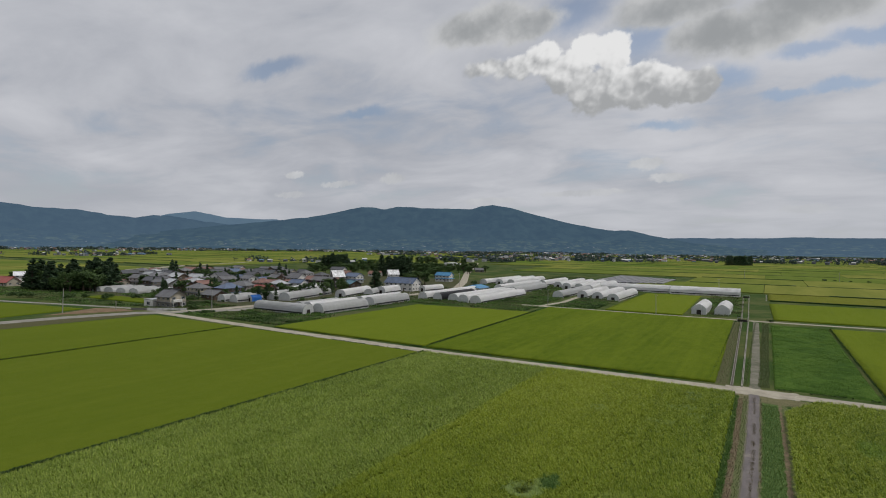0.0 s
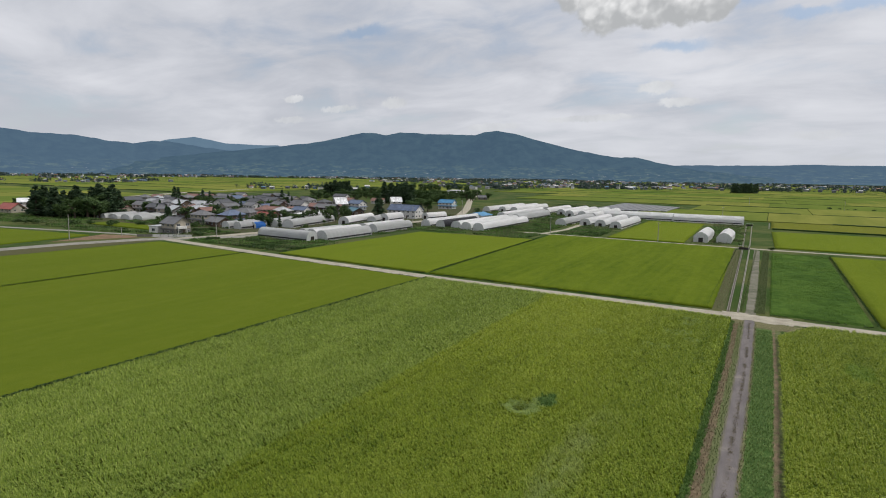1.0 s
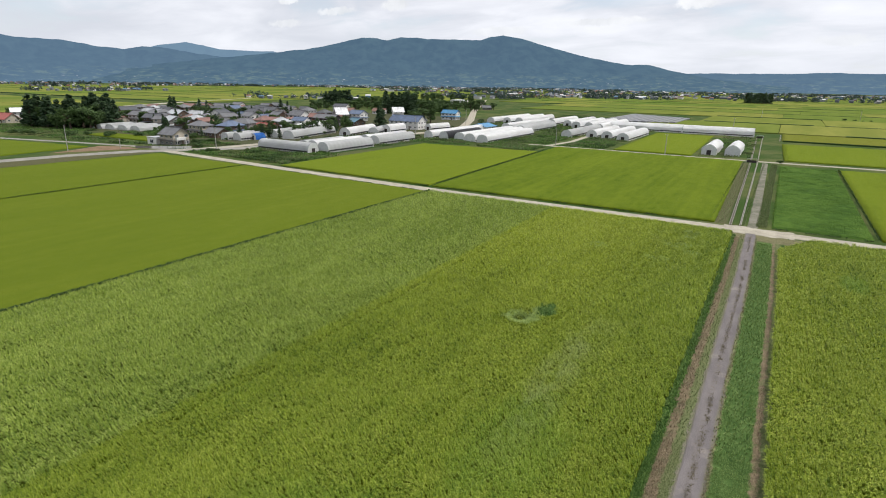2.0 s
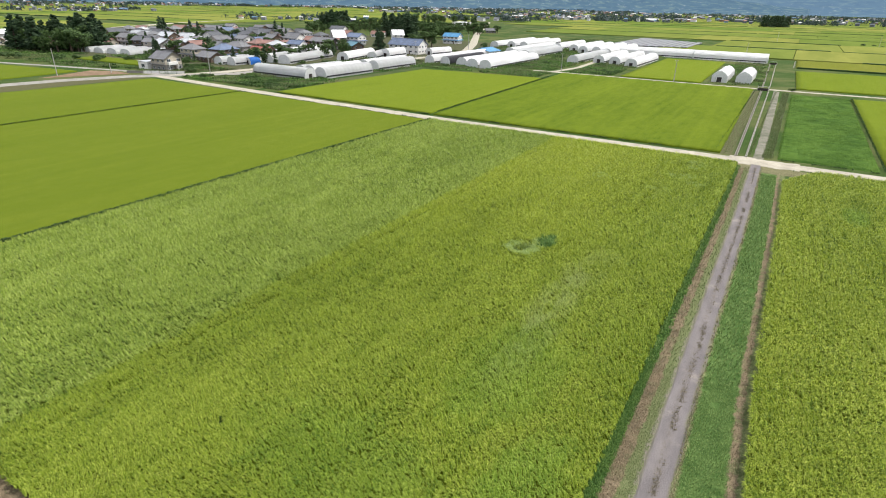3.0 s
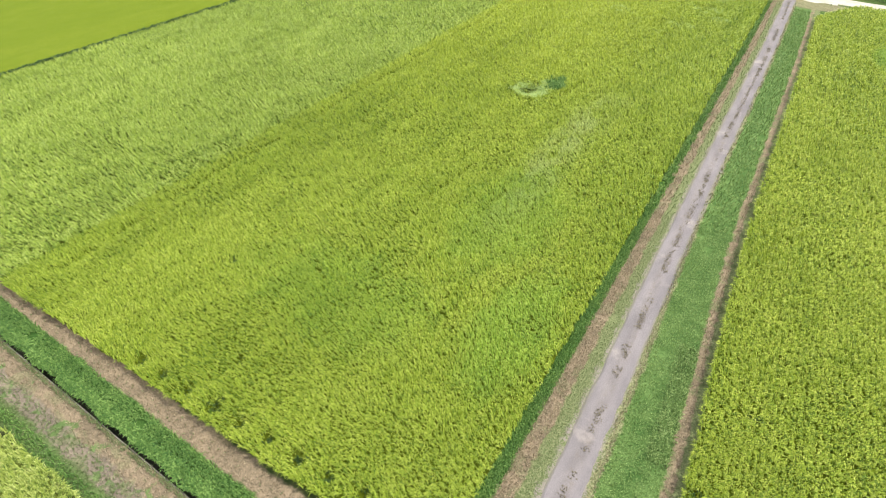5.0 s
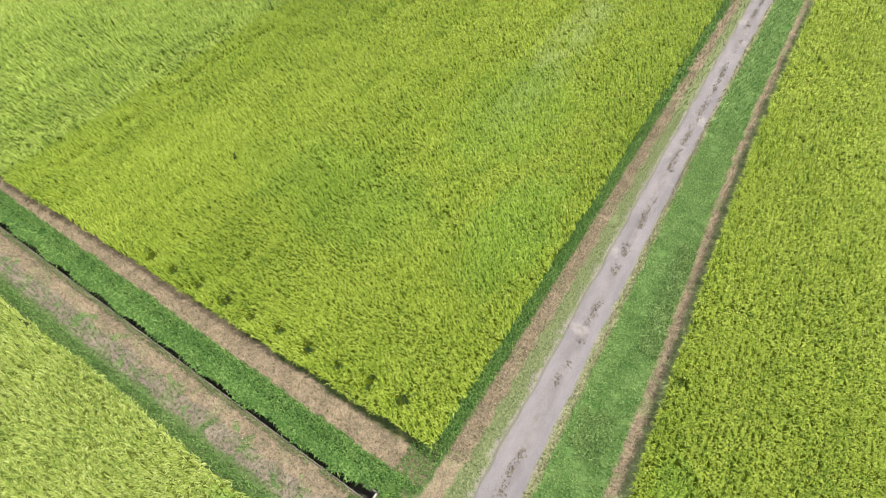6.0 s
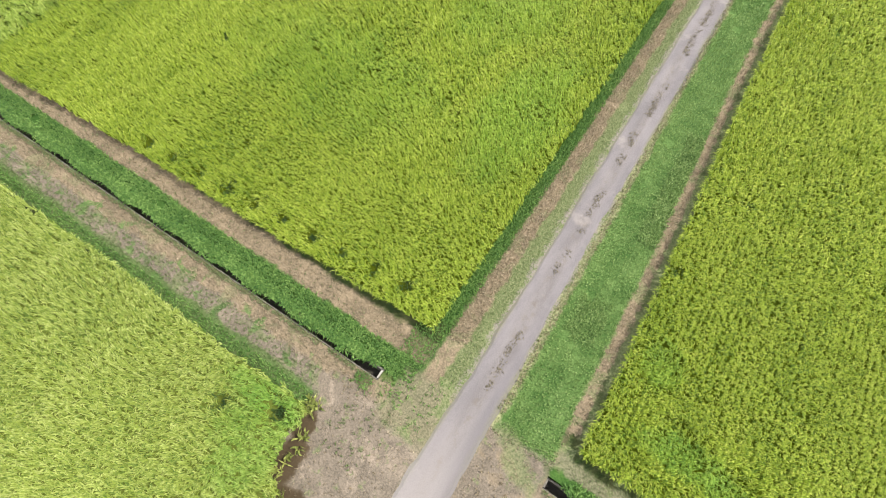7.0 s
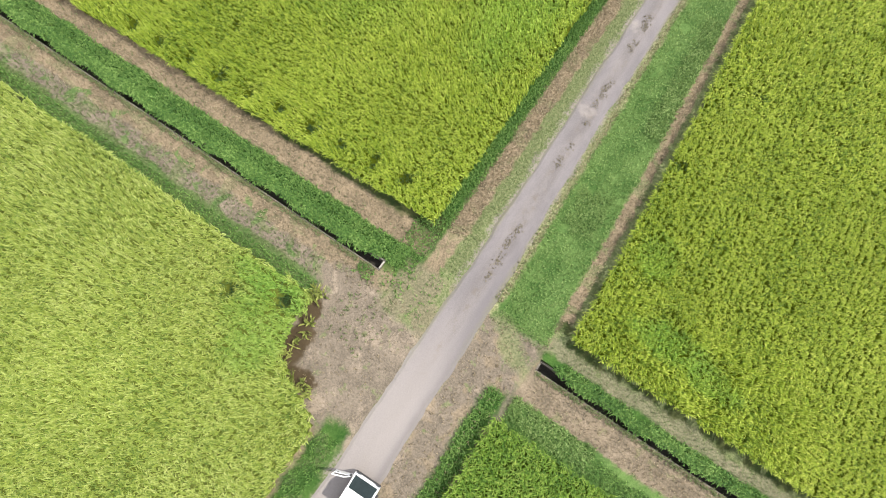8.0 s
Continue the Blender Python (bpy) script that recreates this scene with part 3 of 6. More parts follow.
def fbm(x, y, seed=0, octaves=4):
    total, amp, norm = 0.0, 1.0, 0.0
    for o in range(octaves):
        total, norm = total + amp * lattice(x * 2**o + 17.3 * o, y * 2**o - 9.1 * o, seed + o), norm + amp
        amp *= 0.5
    return total / norm


def blades(px, py, pz, lean, count, length, width, spread, rise, stray=0.16):
    """Bent leaf blades round the given spots, as vertices and triangles. lean: the way each tuft bends, in radians."""
    k = len(px)
    px, py, pz, lean = (np.repeat(v, count) for v in (px, py, pz, lean))
    k *= count
    a = lean + RNG.normal(0, spread, k)
    ln = length * RNG.uniform(0.7, 1.25, k)
    wd = width * RNG.uniform(0.7, 1.3, k)
    up = rise * RNG.uniform(0.6, 1.3, k)
    px, py = px + RNG.normal(0, stray * length, k), py + RNG.normal(0, stray * length, k)
    c, s = np.cos(a), np.sin(a)
    b = a + RNG.normal(0, 0.5, k)
    nx, ny = -np.sin(b), np.cos(b)
    v = np.empty((k, 5, 3))
    for i, (d, h, t) in enumerate(((0.0, -0.12, 0.5), (0.0, -0.12, -0.5), (0.45, 0.85, 0.55), (0.45, 0.85, -0.55), (1.0, 0.7, 0.0))):
        v[:, i, 0] = px + c * d * ln + nx * t * wd
        v[:, i, 1] = py + s * d * ln + ny * t * wd
        v[:, i, 2] = pz + h * up
    base = np.arange(k)[:, None] * 5
    quads, tris = base + np.array([[0, 1, 3, 2]]), base + np.array([[2, 3, 4]])
    return v.reshape(-1, 3), [quads, tris]


def joined(parts):
    """Several (vertices, [quads, tris]) as one."""
    off, vs, qs, ts = 0, [], [], []
    for v, (q, t) in parts:
        vs.append(v), qs.append(q + off), ts.append(t + off)
        off += len(v)
    return np.concatenate(vs), [np.concatenate(qs), np.concatenate(ts)]


def scatter(x0, x1, y0, y1, step):
    xs, ys = np.meshgrid(np.arange(x0, x1, step), np.arange(y0, y1, step))
    xs, ys = xs.ravel() + RNG.uniform(-0.5, 0.5, xs.size) * step, ys.ravel() + RNG.uniform(-0.5, 0.5, ys.size) * step
    keep = (xs > x0) & (xs < x1) & (ys > y0) & (ys < y1)
    return xs[keep], ys[keep]


# ---- ground ----
def bent(x, y):
    """The strips beside the track swing left and narrow as they run out."""
    g = np.clip((y - 2.0) / 48.0, 0, 1)
    g = g * g * (3 - 2 * g)
    return x - 0.162 * g * np.clip(x + 5.0, 0, 8.6) - 0.011 * np.maximum(y - 95.0, 0) * ((x > -5.6) & (y < 127))


def lines(*spans):
    """Grid lines from (start, end, step) spans."""
    out = np.concatenate([np.arange(a, b, s) for a, b, s in spans])
    return np.unique(out.round(3))


DITCH_L = (-60.0, -6.2, 3.75, 4.5)   # x from, x to, y from, y to
DITCH_R = (4.15, 60.0, 4.0, 4.7)


def ground_height(x, y):
    near = np.clip(1 - np.hypot(x, y) / 160.0, 0, 1)
    z = near * (0.10 * (fbm(x * 0.8, y * 0.8, 3) - 0.5) + 0.05 * (fbm(x * 2.7, y * 2.7, 8) - 0.5)) - 0.03
    track = np.exp(-(((x - bent(-0.9, y)) / 1.7) ** 4)) * (y < 128)
    z = z * (1 - 0.45 * track) - 0.01 * track
    for a, b, c, d in (DITCH_L, DITCH_R):
        z = np.where((x > a) & (x < b) & (y > c) & (y < d), -1.0, z)
    return z


def ground_sheet():
    walls_x = [v + e for v in (-60.0, -6.2, 4.15, 60.0) for e in (-0.01, 0.01)]
    walls_y = [v + e for v in (3.75, 4.5, 4.0, 4.7) for e in (-0.01, 0.01)]
    xs = lines((-4900, -900, 250), (-900, -260, 40), (-260, -48, 4), (-48, 26, 0.3), (26, 80, 3), (80, 400, 40), (400, 4901, 250))
    ys = lines((-4900, -200, 250), (-200, -16, 8), (-16, 46, 0.3), (46, 140, 3), (140, 700, 20), (700, 4901, 200))
    xs, ys = np.unique(np.r_[xs, walls_x]), np.unique(np.r_[ys, walls_y])
    gx, gy = np.meshgrid(xs, ys)
    v = np.stack([gx, gy, ground_height(gx, gy)], -1).reshape(-1, 3)
    i = (np.arange(len(ys) - 1)[:, None] * len(xs) + np.arange(len(xs) - 1)).ravel()
    ob = new("ground", mesh_from("ground", v, np.stack([i, i + 1, i + 1 + len(xs), i + len(xs)], 1), GROUND))
    return tagged(ob, "flat farmland soil with mown verges and dry weeds", "ground", kind="structure")


ground_sheet()


def ribbon(name, points, width, z, mat, label, category="road", step=1.0, ragged=0.12, crown=0.04):
    """A road along a line of (x, y), with worn edges and a low crown."""
    pts = [np.array(p, float) for p in points]
    path = []
    for a, b in zip(pts, pts[1:]):
        k = max(2, int(np.linalg.norm(b - a) / step))
        path += [a + (b - a) * i / k for i in range(k)]
    path = np.array(path + [pts[-1]])
    d = np.gradient(path, axis=0)
    d /= np.linalg.norm(d, axis=1)[:, None]
    side = np.stack([d[:, 1], -d[:, 0]], 1)
    across = np.array([-0.58, -0.45, -0.3, -0.1, 0.1, 0.3, 0.45, 0.58])
    rows = []
    for j, u in enumerate(across):
        edge = ragged * ((fbm(path[:, 0] * 0.5, path[:, 1] * 0.5, 40 + (j > 3), 5) - 0.5) * 2.6) * (abs(u) > 0.4)
        wide = np.interp(path[:, 1], *width) if isinstance(width, tuple) else width
        p = path + side * (u * wide + edge * np.sign(u))[:, None]
        h = z + crown * (1 - (2 * u) ** 2) if abs(u) < 0.5 else -0.09
        rows.append(np.c_[p, np.full(len(p), h)])
    v = np.stack(rows, 1).reshape(-1, 3)
    k = len(across)
    i = (np.arange(len(path) - 1)[:, None] * k + np.arange(k - 1)).ravel()
    ob = new(name, mesh_from(name, v, np.stack([i, i + 1, i + k + 1, i + k], 1), mat))
    return tagged(ob, label, category, kind="structure")


MAIN_ROAD = ((-222, 134.0), (-180, 132.0), (-130, 130.0), (-75, 129.3), (-20, 131.0), (10, 131.7), (60, 132.5), (400, 136))
TRACK_LINE = ((-0.80, -80), (-0.80, 0), (-0.84, 4), (-0.92, 7.5), (-1.03, 11), (-1.14, 15), (-1.23, 19), (-1.29, 25), (-1.33, 31), (-1.38, 37), (-1.50, 45), (-1.57, 55), (-1.60, 65), (-1.58, 75), (-1.55, 90), (-1.56, 105), (-1.75, 118), (-1.95, 128.6))
ribbon("gravel_track", TRACK_LINE, ((0, 4, 8, 12, 20, 30, 45, 75, 128), (2.4, 2.35, 2.15, 1.98, 1.95, 2.0, 2.1, 2.15, 1.95)), 0.03, GRAVEL, "grey gravel farm track with weeds on its crown", step=0.2, ragged=0.2)
ribbon("gravel_track", ((-1.95, 133.8), (-2.05, 140), (-2.35, 170), (-2.95, 211), (-3.65, 258)), 2.0, 0.03, TRACK_PALE, "pale gravel farm track, half overgrown", step=0.6, ragged=0.14)
ribbon("farm_road", MAIN_ROAD, 4.2, 0.06, ROAD_PALE, "pale concrete farm road between rice paddies", step=2.0, ragged=0.15)
ribbon("junction_apron", ((-7.5, 131.4), (-4.5, 131.5), (2.5, 131.6), (6.0, 131.6)), 6.4, 0.05, ROAD_PALE, "worn pale apron where the track crosses the farm road", step=0.8, ragged=0.9)
ribbon("farm_road", ((-110, 262), (-40, 261.5), (-2, 263), (60, 267), (400, 290)), 3.0, 0.06, ROAD_PALE, "narrow pale farm road beside the greenhouses", step=3.0)
ribbon("village_road", ((-247, -60), (-244, 40), (-241, 80), (-238.5, 103), (-231, 127), (-222, 138), (-207, 160), (-203, 200)), 7.6, 0.065, ROAD_GREY, "grey asphalt village road with dusty edges", step=2.0)
ribbon("village_road", ((-224, 138), (-252, 135), (-285, 126.5), (-322, 116.5), (-420, 90)), 3.2, 0.055, ROAD_GREY, "narrow grey village lane", step=2.0)
ribbon("village_road", ((-222, 138), (-216, 158), (-214, 178), (-203, 205), (-196, 235), (-190, 262), (-187, 300), (-194, 340), (-222, 400), (-290, 530), (-470, 900)), 6.0, 0.07, ROAD_PALE, "pale village road that winds towards the hills", step=3.0)
ribbon("farm_lane", ((-100, 262), (-97, 290), (-101, 350)), 3.0, 0.05, ROAD_PALE, "pale gravel lane among greenhouses", step=3.0)


# ---- mountains and hills, far behind the plain ----
def slope(name, radius, depth, marks, mat, rough, seed, label):
    """A range whose crest passes the given (degrees right of +y, degrees above the eye) marks."""
    marks = np.array(marks)
    az = np.linspace(marks[0, 0], marks[-1, 0], 520)
    lift = np.interp(az, marks[:, 0], marks[:, 1])
    lift = lift + rough * (fbm(az * 0.9, az * 0 + seed, seed, 5) - 0.5)
    u = np.linspace(0, 1, 34)
    r = radius - depth * (1 - u)
    crest = np.maximum(EYE_Z + np.tan(np.radians(lift)) * radius, 2.0)
    shape = u**1.9
    fold = fbm(az[None, :] * 0.55 + 3 * u[:, None], u[:, None] * 5 + seed, seed + 5, 5) - 0.5
    z = crest[None, :] * (shape[:, None] * (1 + 1.1 * fold * (1 - u[:, None]))) - 2.0
    a = np.radians(az)[None, :]
    v = np.stack([np.sin(a) * r[:, None], np.cos(a) * r[:, None], z], -1)
    back = np.stack([np.sin(a[0]) * (radius + 150), np.cos(a[0]) * (radius + 150), 0 * az - 5], -1)
    v = np.concatenate([v, back[None]]).reshape(-1, 3)
    k, m = len(az), len(u) + 1
    i = (np.arange(m - 1)[:, None] * k + np.arange(k - 1)).ravel()
    ob = new(name, mesh_from(name, v, np.stack([i, i + 1, i + k + 1, i + k], 1), mat, True))
    return tagged(ob, label, "mountain", kind="structure")


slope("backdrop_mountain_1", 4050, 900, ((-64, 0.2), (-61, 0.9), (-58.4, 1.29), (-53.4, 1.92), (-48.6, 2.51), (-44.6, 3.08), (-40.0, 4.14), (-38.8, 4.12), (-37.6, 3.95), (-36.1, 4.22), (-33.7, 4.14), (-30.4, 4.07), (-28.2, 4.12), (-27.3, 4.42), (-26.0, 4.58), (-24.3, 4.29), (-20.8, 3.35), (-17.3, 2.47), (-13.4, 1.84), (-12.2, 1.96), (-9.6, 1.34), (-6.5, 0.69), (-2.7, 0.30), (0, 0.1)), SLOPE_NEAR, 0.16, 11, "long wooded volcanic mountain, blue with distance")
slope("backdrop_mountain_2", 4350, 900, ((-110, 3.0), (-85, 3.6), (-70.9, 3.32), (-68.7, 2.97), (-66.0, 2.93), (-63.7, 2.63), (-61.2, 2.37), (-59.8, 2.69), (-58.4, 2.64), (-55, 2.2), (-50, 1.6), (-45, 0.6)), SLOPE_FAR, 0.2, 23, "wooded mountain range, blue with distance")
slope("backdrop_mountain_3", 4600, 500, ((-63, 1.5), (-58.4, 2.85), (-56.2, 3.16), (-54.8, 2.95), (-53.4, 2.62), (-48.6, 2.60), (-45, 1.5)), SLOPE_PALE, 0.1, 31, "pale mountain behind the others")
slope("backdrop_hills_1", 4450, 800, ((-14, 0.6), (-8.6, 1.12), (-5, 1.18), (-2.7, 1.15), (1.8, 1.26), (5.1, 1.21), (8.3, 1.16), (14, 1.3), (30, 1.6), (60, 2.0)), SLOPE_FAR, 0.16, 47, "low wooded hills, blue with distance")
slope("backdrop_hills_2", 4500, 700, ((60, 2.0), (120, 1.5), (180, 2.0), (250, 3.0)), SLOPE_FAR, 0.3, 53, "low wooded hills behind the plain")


# ---- rice ----
HOLES = [(-7.9 - 2.25 * i, 9.05 - 0.13 * i, 0.42 if i % 3 else 0.55) for i in range(10)]
HOLES += [(-25.5, 60.2, 0.9), (-24.6, 61.2, 0.8), (-23.4, 63.0, 0.6), (-30.8, 18.0, 0.35), (-31.4, 17.4, 0.3), (-12.3, -1.8, 0.5), (-9.5, -0.6, 0.7), (7.0, 26.0, 0.3), (5.2, 19.0, 0.3), (-22.6, 11.5, 0.3)]
LODGED = [(-24.8, 60.6, 2.2), (-23.0, 63.6, 1.6), (-13.5, 108.0, 2.6), (-12.2, 117.0, 2.2), (9.0, 9.3, 1.5), (12.0, 8.4, 1.4), (6.6, 13.2, 1.1)]


FURROWS = ((-20.6, 0.055, 22, 112), (-16.4, 0.03, 34, 104), (-42.4, -0.022, 8, 122))   # sunk lanes: x at y = 60, slant, from, to


def canopy(x, y):
    """Height of the crop's closed top."""
    z = 0.52 + 0.16 * (fbm(x * 0.35, y * 0.35, 61) - 0.5) + 0.22 * (fbm(x * 1.4, y * 1.4, 71, 3) - 0.5)
    for hx, hy, r in HOLES:
        z = z - 0.60 * np.exp(-(((x - hx) ** 2 + (y - hy) ** 2) / r**2) ** 1.5)
    for fx, slant, y0, y1 in FURROWS:
        d = x - fx - slant * (y - 60) - 1.2 * (fbm(y * 0.11, y * 0 + fx, 83, 2) - 0.5)
        z = z - 0.30 * np.exp(-((d / 0.32) ** 2)) * ((y > y0) & (y < y1)) * (fbm(x * 0.2, y * 0.25, 87, 3) > 0.42)
    for hx, hy, r in LODGED:
        q = ((x - hx) ** 2 + (y - hy) ** 2) / r**2
        z = z - 0.32 * np.exp(-q**2) + 0.15 * np.exp(-((q - 1.5) ** 2) * 6)
    return z


def flow(x, y):
    """The way in which wind has laid the leaves, in radians."""
    a = 3.6 + 2.6 * (fbm(x * 0.09, y * 0.09, 91, 3) - 0.5) + 3.2 * (fbm(x * 0.40, y * 0.40, 95, 3) - 0.5)
    # laid in long curls beside the right-hand ditch
    near = np.exp(-(((x - 11.0) / 8.0) ** 2 + ((y - 9.0) / 4.5) ** 2) ** 2)
    a = a + near * (1.9 + 4.5 * (fbm(x * 0.22, y * 0.30, 97, 2) - 0.5))
    for hx, hy, r in LODGED:
        q = ((x - hx) ** 2 + (y - hy) ** 2) / r**2
        a = np.where(q < 1.6, np.arctan2(y - hy, x - hx) + 1.9, a)
    return a


def quad_map(corners, u, v):
    a, b, c, d = (np.array(p, float) for p in corners)
    u, v = u[..., None], v[..., None]
    return a * (1 - u) * (1 - v) + b * u * (1 - v) + c * u * v + d * (1 - u) * v


def rice_paddy(corners, mat, label, step=1.5, tufts=(), cut=None, soft=0.12, rows="", warp=None):
    """A field of rice between four corners (anticlockwise from the near left). tufts: (x0, x1, y0, y1, spacing, size, blades)."""
    a, b, c, d = (np.array(p, float) for p in corners)
    nu, nv = int(max(np.linalg.norm(b - a), np.linalg.norm(c - d)) / step) + 2, int(max(np.linalg.norm(d - a), np.linalg.norm(c - b)) / step) + 2
    eu, ev = (0.24 / max(1.0, np.linalg.norm(b - a)), 0.24 / max(1.0, np.linalg.norm(d - a))) if tufts else (0.0, 0.0)
    u, v = np.meshgrid(np.linspace(eu, 1 - eu, nu), np.linspace(ev, 1 - ev, nv))
    p = quad_map(corners, u, v)
    x, y = p[..., 0].copy(), p[..., 1].copy()
    edge = (u == u.min()) | (u == u.max()) | (v == v.min()) | (v == v.max())
    x, y = x + soft * (fbm(x * 1.1, y * 1.1, 5, 3) - 0.5) * 4 * edge, y + soft * (fbm(x * 1.1, y * 1.1, 15, 3) - 0.5) * 4 * edge
    if warp is not None:
        x = warp(x, y)
    z = canopy(x, y) - 0.18 * edge
    top = np.stack([x, y, z], -1).reshape(-1, 3)
    i = (np.arange(nv - 1)[:, None] * nu + np.arange(nu - 1)).ravel()
    q = np.stack([i, i + 1, i + nu + 1, i + nu], 1)
    if cut is not None:
        mid = top[q].mean(1)
        q = q[~(cut(mid[:, 0] + 0.42, mid[:, 1]) | cut(mid[:, 0], mid[:, 1] + 0.3))]
    # sides, wherever an edge has a cell on one side only
    e = np.concatenate([q[:, [k, (k + 1) % 4]] for k in range(4)])
    code = e.min(1).astype(np.int64) * len(top) + e.max(1)
    _, first, count = np.unique(code, return_index=True, return_counts=True)
    rim = e[first[count == 1]]
    low = top.copy()
    low[:, 2] = -0.06
    sides = np.stack([rim[:, 1], rim[:, 0], rim[:, 0] + len(top), rim[:, 1] + len(top)], 1)
    verts = np.concatenate([top, low])
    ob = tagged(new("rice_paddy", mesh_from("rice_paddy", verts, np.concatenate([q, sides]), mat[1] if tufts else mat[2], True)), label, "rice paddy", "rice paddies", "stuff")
    made = []
    for x0, x1, y0, y1, gap, size, count in tufts:
        px, py = scatter(x0, x1, y0, y1, gap * (1.0 if size >= 1.2 else 1.08 if rows else 1.24))
        if rows == "y":
            px = np.round(px / 0.36) * 0.36 + RNG.normal(0, 0.07, len(px))
        if rows == "x":
            py = np.round(py / 0.36) * 0.36 + RNG.normal(0, 0.07, len(px))
        keep = np.ones(len(px), bool)
        for k in range(4):
            s, t = np.array(corners[k], float), np.array(corners[(k + 1) % 4], float)
            keep &= (t[0] - s[0]) * (py - s[1]) - (t[1] - s[1]) * (px - s[0]) > 0
        if cut is not None:
            keep &= ~cut(px, py)
        for hx, hy, r in HOLES:
            keep &= ((px - hx) ** 2 + (py - hy) ** 2 > (0.8 * r) ** 2) | (RNG.uniform(0, 1, len(px)) < 0.06)
        px, py = px[keep], py[keep]
        if warp is not None:
            px = warp(px, py)
        pz = canopy(px, py)
        made.append(blades(px, py, pz + RNG.normal(0, 0.05 * size, len(px)), flow(px, py), count + (2 if size < 1.2 else 0), 0.42 * size, 0.048 * size, 0.74, 0.40 * size**0.6, 0.10))
    if made:
        vv, ff = joined(made)
        child = new("rice_leaves", mesh_from("rice_leaves", vv, ff, mat[0]))
        child.parent = ob
    return ob


def broken_edge(y):
    """Where the rice ends at the turning place: a bay of wet mud eaten into the corner."""
    return np.interp(y, (-42, -8, -5.4, -4.6, -4.0, -3.6, -2.8, -1.8, -0.3, 0.7), (-3.7, -3.7, -3.9, -4.4, -5.8, -6.8, -7.8, -8.1, -8.0, -8.4)) + 0.5 * (fbm(y * 1.3, y * 0, 29, 3) - 0.5)


F = "yellow-green ripening rice paddy"
rice_paddy(((-43.6, 6.55), (-5.0, 7.75), (-5.25, 126.3), (-45.2, 125.6)), RICE_GOLD, "yellow-green ripening rice paddy with wind-laid patches", 0.5,
           ((-46, -4.7, 6, 21, 0.155, 0.74, 5), (-46, -4.7, 21, 42, 0.19, 0.92, 5), (-46, -4.7, 42, 70, 0.23, 1.05, 5), (-46, -4.7, 70, 127, 0.33, 1.40, 5)))
rice_paddy(((-81.6, 5.6), (-43.6, 6.6), (-45.2, 125.6), (-81.6, 125.2)), RICE_PALE, "pale blue-green rice paddy, combed by wind", 0.8,
           ((-81.5, -43, 5, 34, 0.25, 1.12, 5), (-81.5, -43, 34, 66, 0.30, 1.25, 5), (-81.5, -43, 66, 126, 0.38, 1.5, 5)))
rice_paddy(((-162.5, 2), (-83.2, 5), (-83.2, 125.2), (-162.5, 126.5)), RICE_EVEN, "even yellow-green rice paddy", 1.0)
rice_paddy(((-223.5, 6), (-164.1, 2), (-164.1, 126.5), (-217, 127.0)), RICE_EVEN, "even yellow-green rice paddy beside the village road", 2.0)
rice_paddy(((4.95, 6.4), (46, 6.5), (46, 128.0), (4.95, 127.0)), RICE_SUNNY, "yellow-green rice paddy with rows along the track", 0.5,
           ((4.9, 26, 6.2, 24, 0.155, 0.74, 5), (4.9, 26, 24, 44, 0.19, 0.92, 5), (4.9, 28, 44, 70, 0.25, 1.12, 5), (4.9, 32, 70, 128, 0.33, 1.45, 5), (26, 46, 6.2, 70, 0.55, 2.0, 5), (32, 46, 70, 128, 0.6, 2.0, 5)), rows="y", warp=bent,
           cut=lambda x, y: y > 116 + 1.9 * (x - 4.9))
rice_paddy(((-60, -42), (-4.0, -42), (-4.0, 0.75), (-60, 0.0)), RICE_LIME, "light yellow-green rice paddy beside the dry turning place", 0.4,
           ((-38, -3.6, -19, 0.8, 0.17, 0.76, 5), (-60, -3.6, -42, -19, 0.6, 2.0, 5), (-60, -38, -19, 0.3, 0.6, 2.0, 5)),
           cut=lambda x, y: x > broken_edge(y), rows="x")
rice_paddy(((3.1, -42), (60, -42), (60, 0.6), (3.5, 0.75)), RICE_GREEN, "fresh green rice paddy beside the ditch", 0.4,
           ((3.0, 20, -10, 0.8, 0.16, 0.85, 5), (3.0, 60, -42, -10, 0.7, 2.2, 5), (20, 60, -10, 0.6, 0.7, 2.2, 5)))
rice_paddy(((-86.5, 133.6), (-9.7, 135.4), (-12.0, 258), (-93.6, 258)), RICE_BRIGHT, "smooth yellow-green rice paddy", 1.0)
rice_paddy(((-153, 134.4), (-88.0, 133.8), (-93.6, 233), (-153, 227)), RICE_BRIGHT, "smooth yellow-green rice paddy below the greenhouses", 1.0)
rice_paddy(((21.4, 137), (120, 139), (120, 256), (20.6, 252)), RICE_BRIGHT, F, 2.0)
rice_paddy(((-68, 266), (-33, 266), (-36, 380), (-70, 380)), RICE_BRIGHT, "green rice paddy behind the greenhouses", 2.5)
rice_paddy(((2.8, 271), (200, 283), (200, 366), (1.2, 352)), RICE_BRIGHT, F, 2.5)
rice_paddy(((1.0, 374), (220, 378), (220, 430), (0.5, 428)), RICE_RIPE, "golden ripening rice paddy", 2.5)
rice_paddy(((-330, 70), (-254, 76), (-262, 121), (-335, 107)), RICE_EVEN, "lime-green rice paddy beside the village lane", 2.0)

rice_paddy(((-318, 147), (-264, 150), (-267, 163), (-322, 160)), RICE_EVEN, "small green paddy below the village", 2.0)


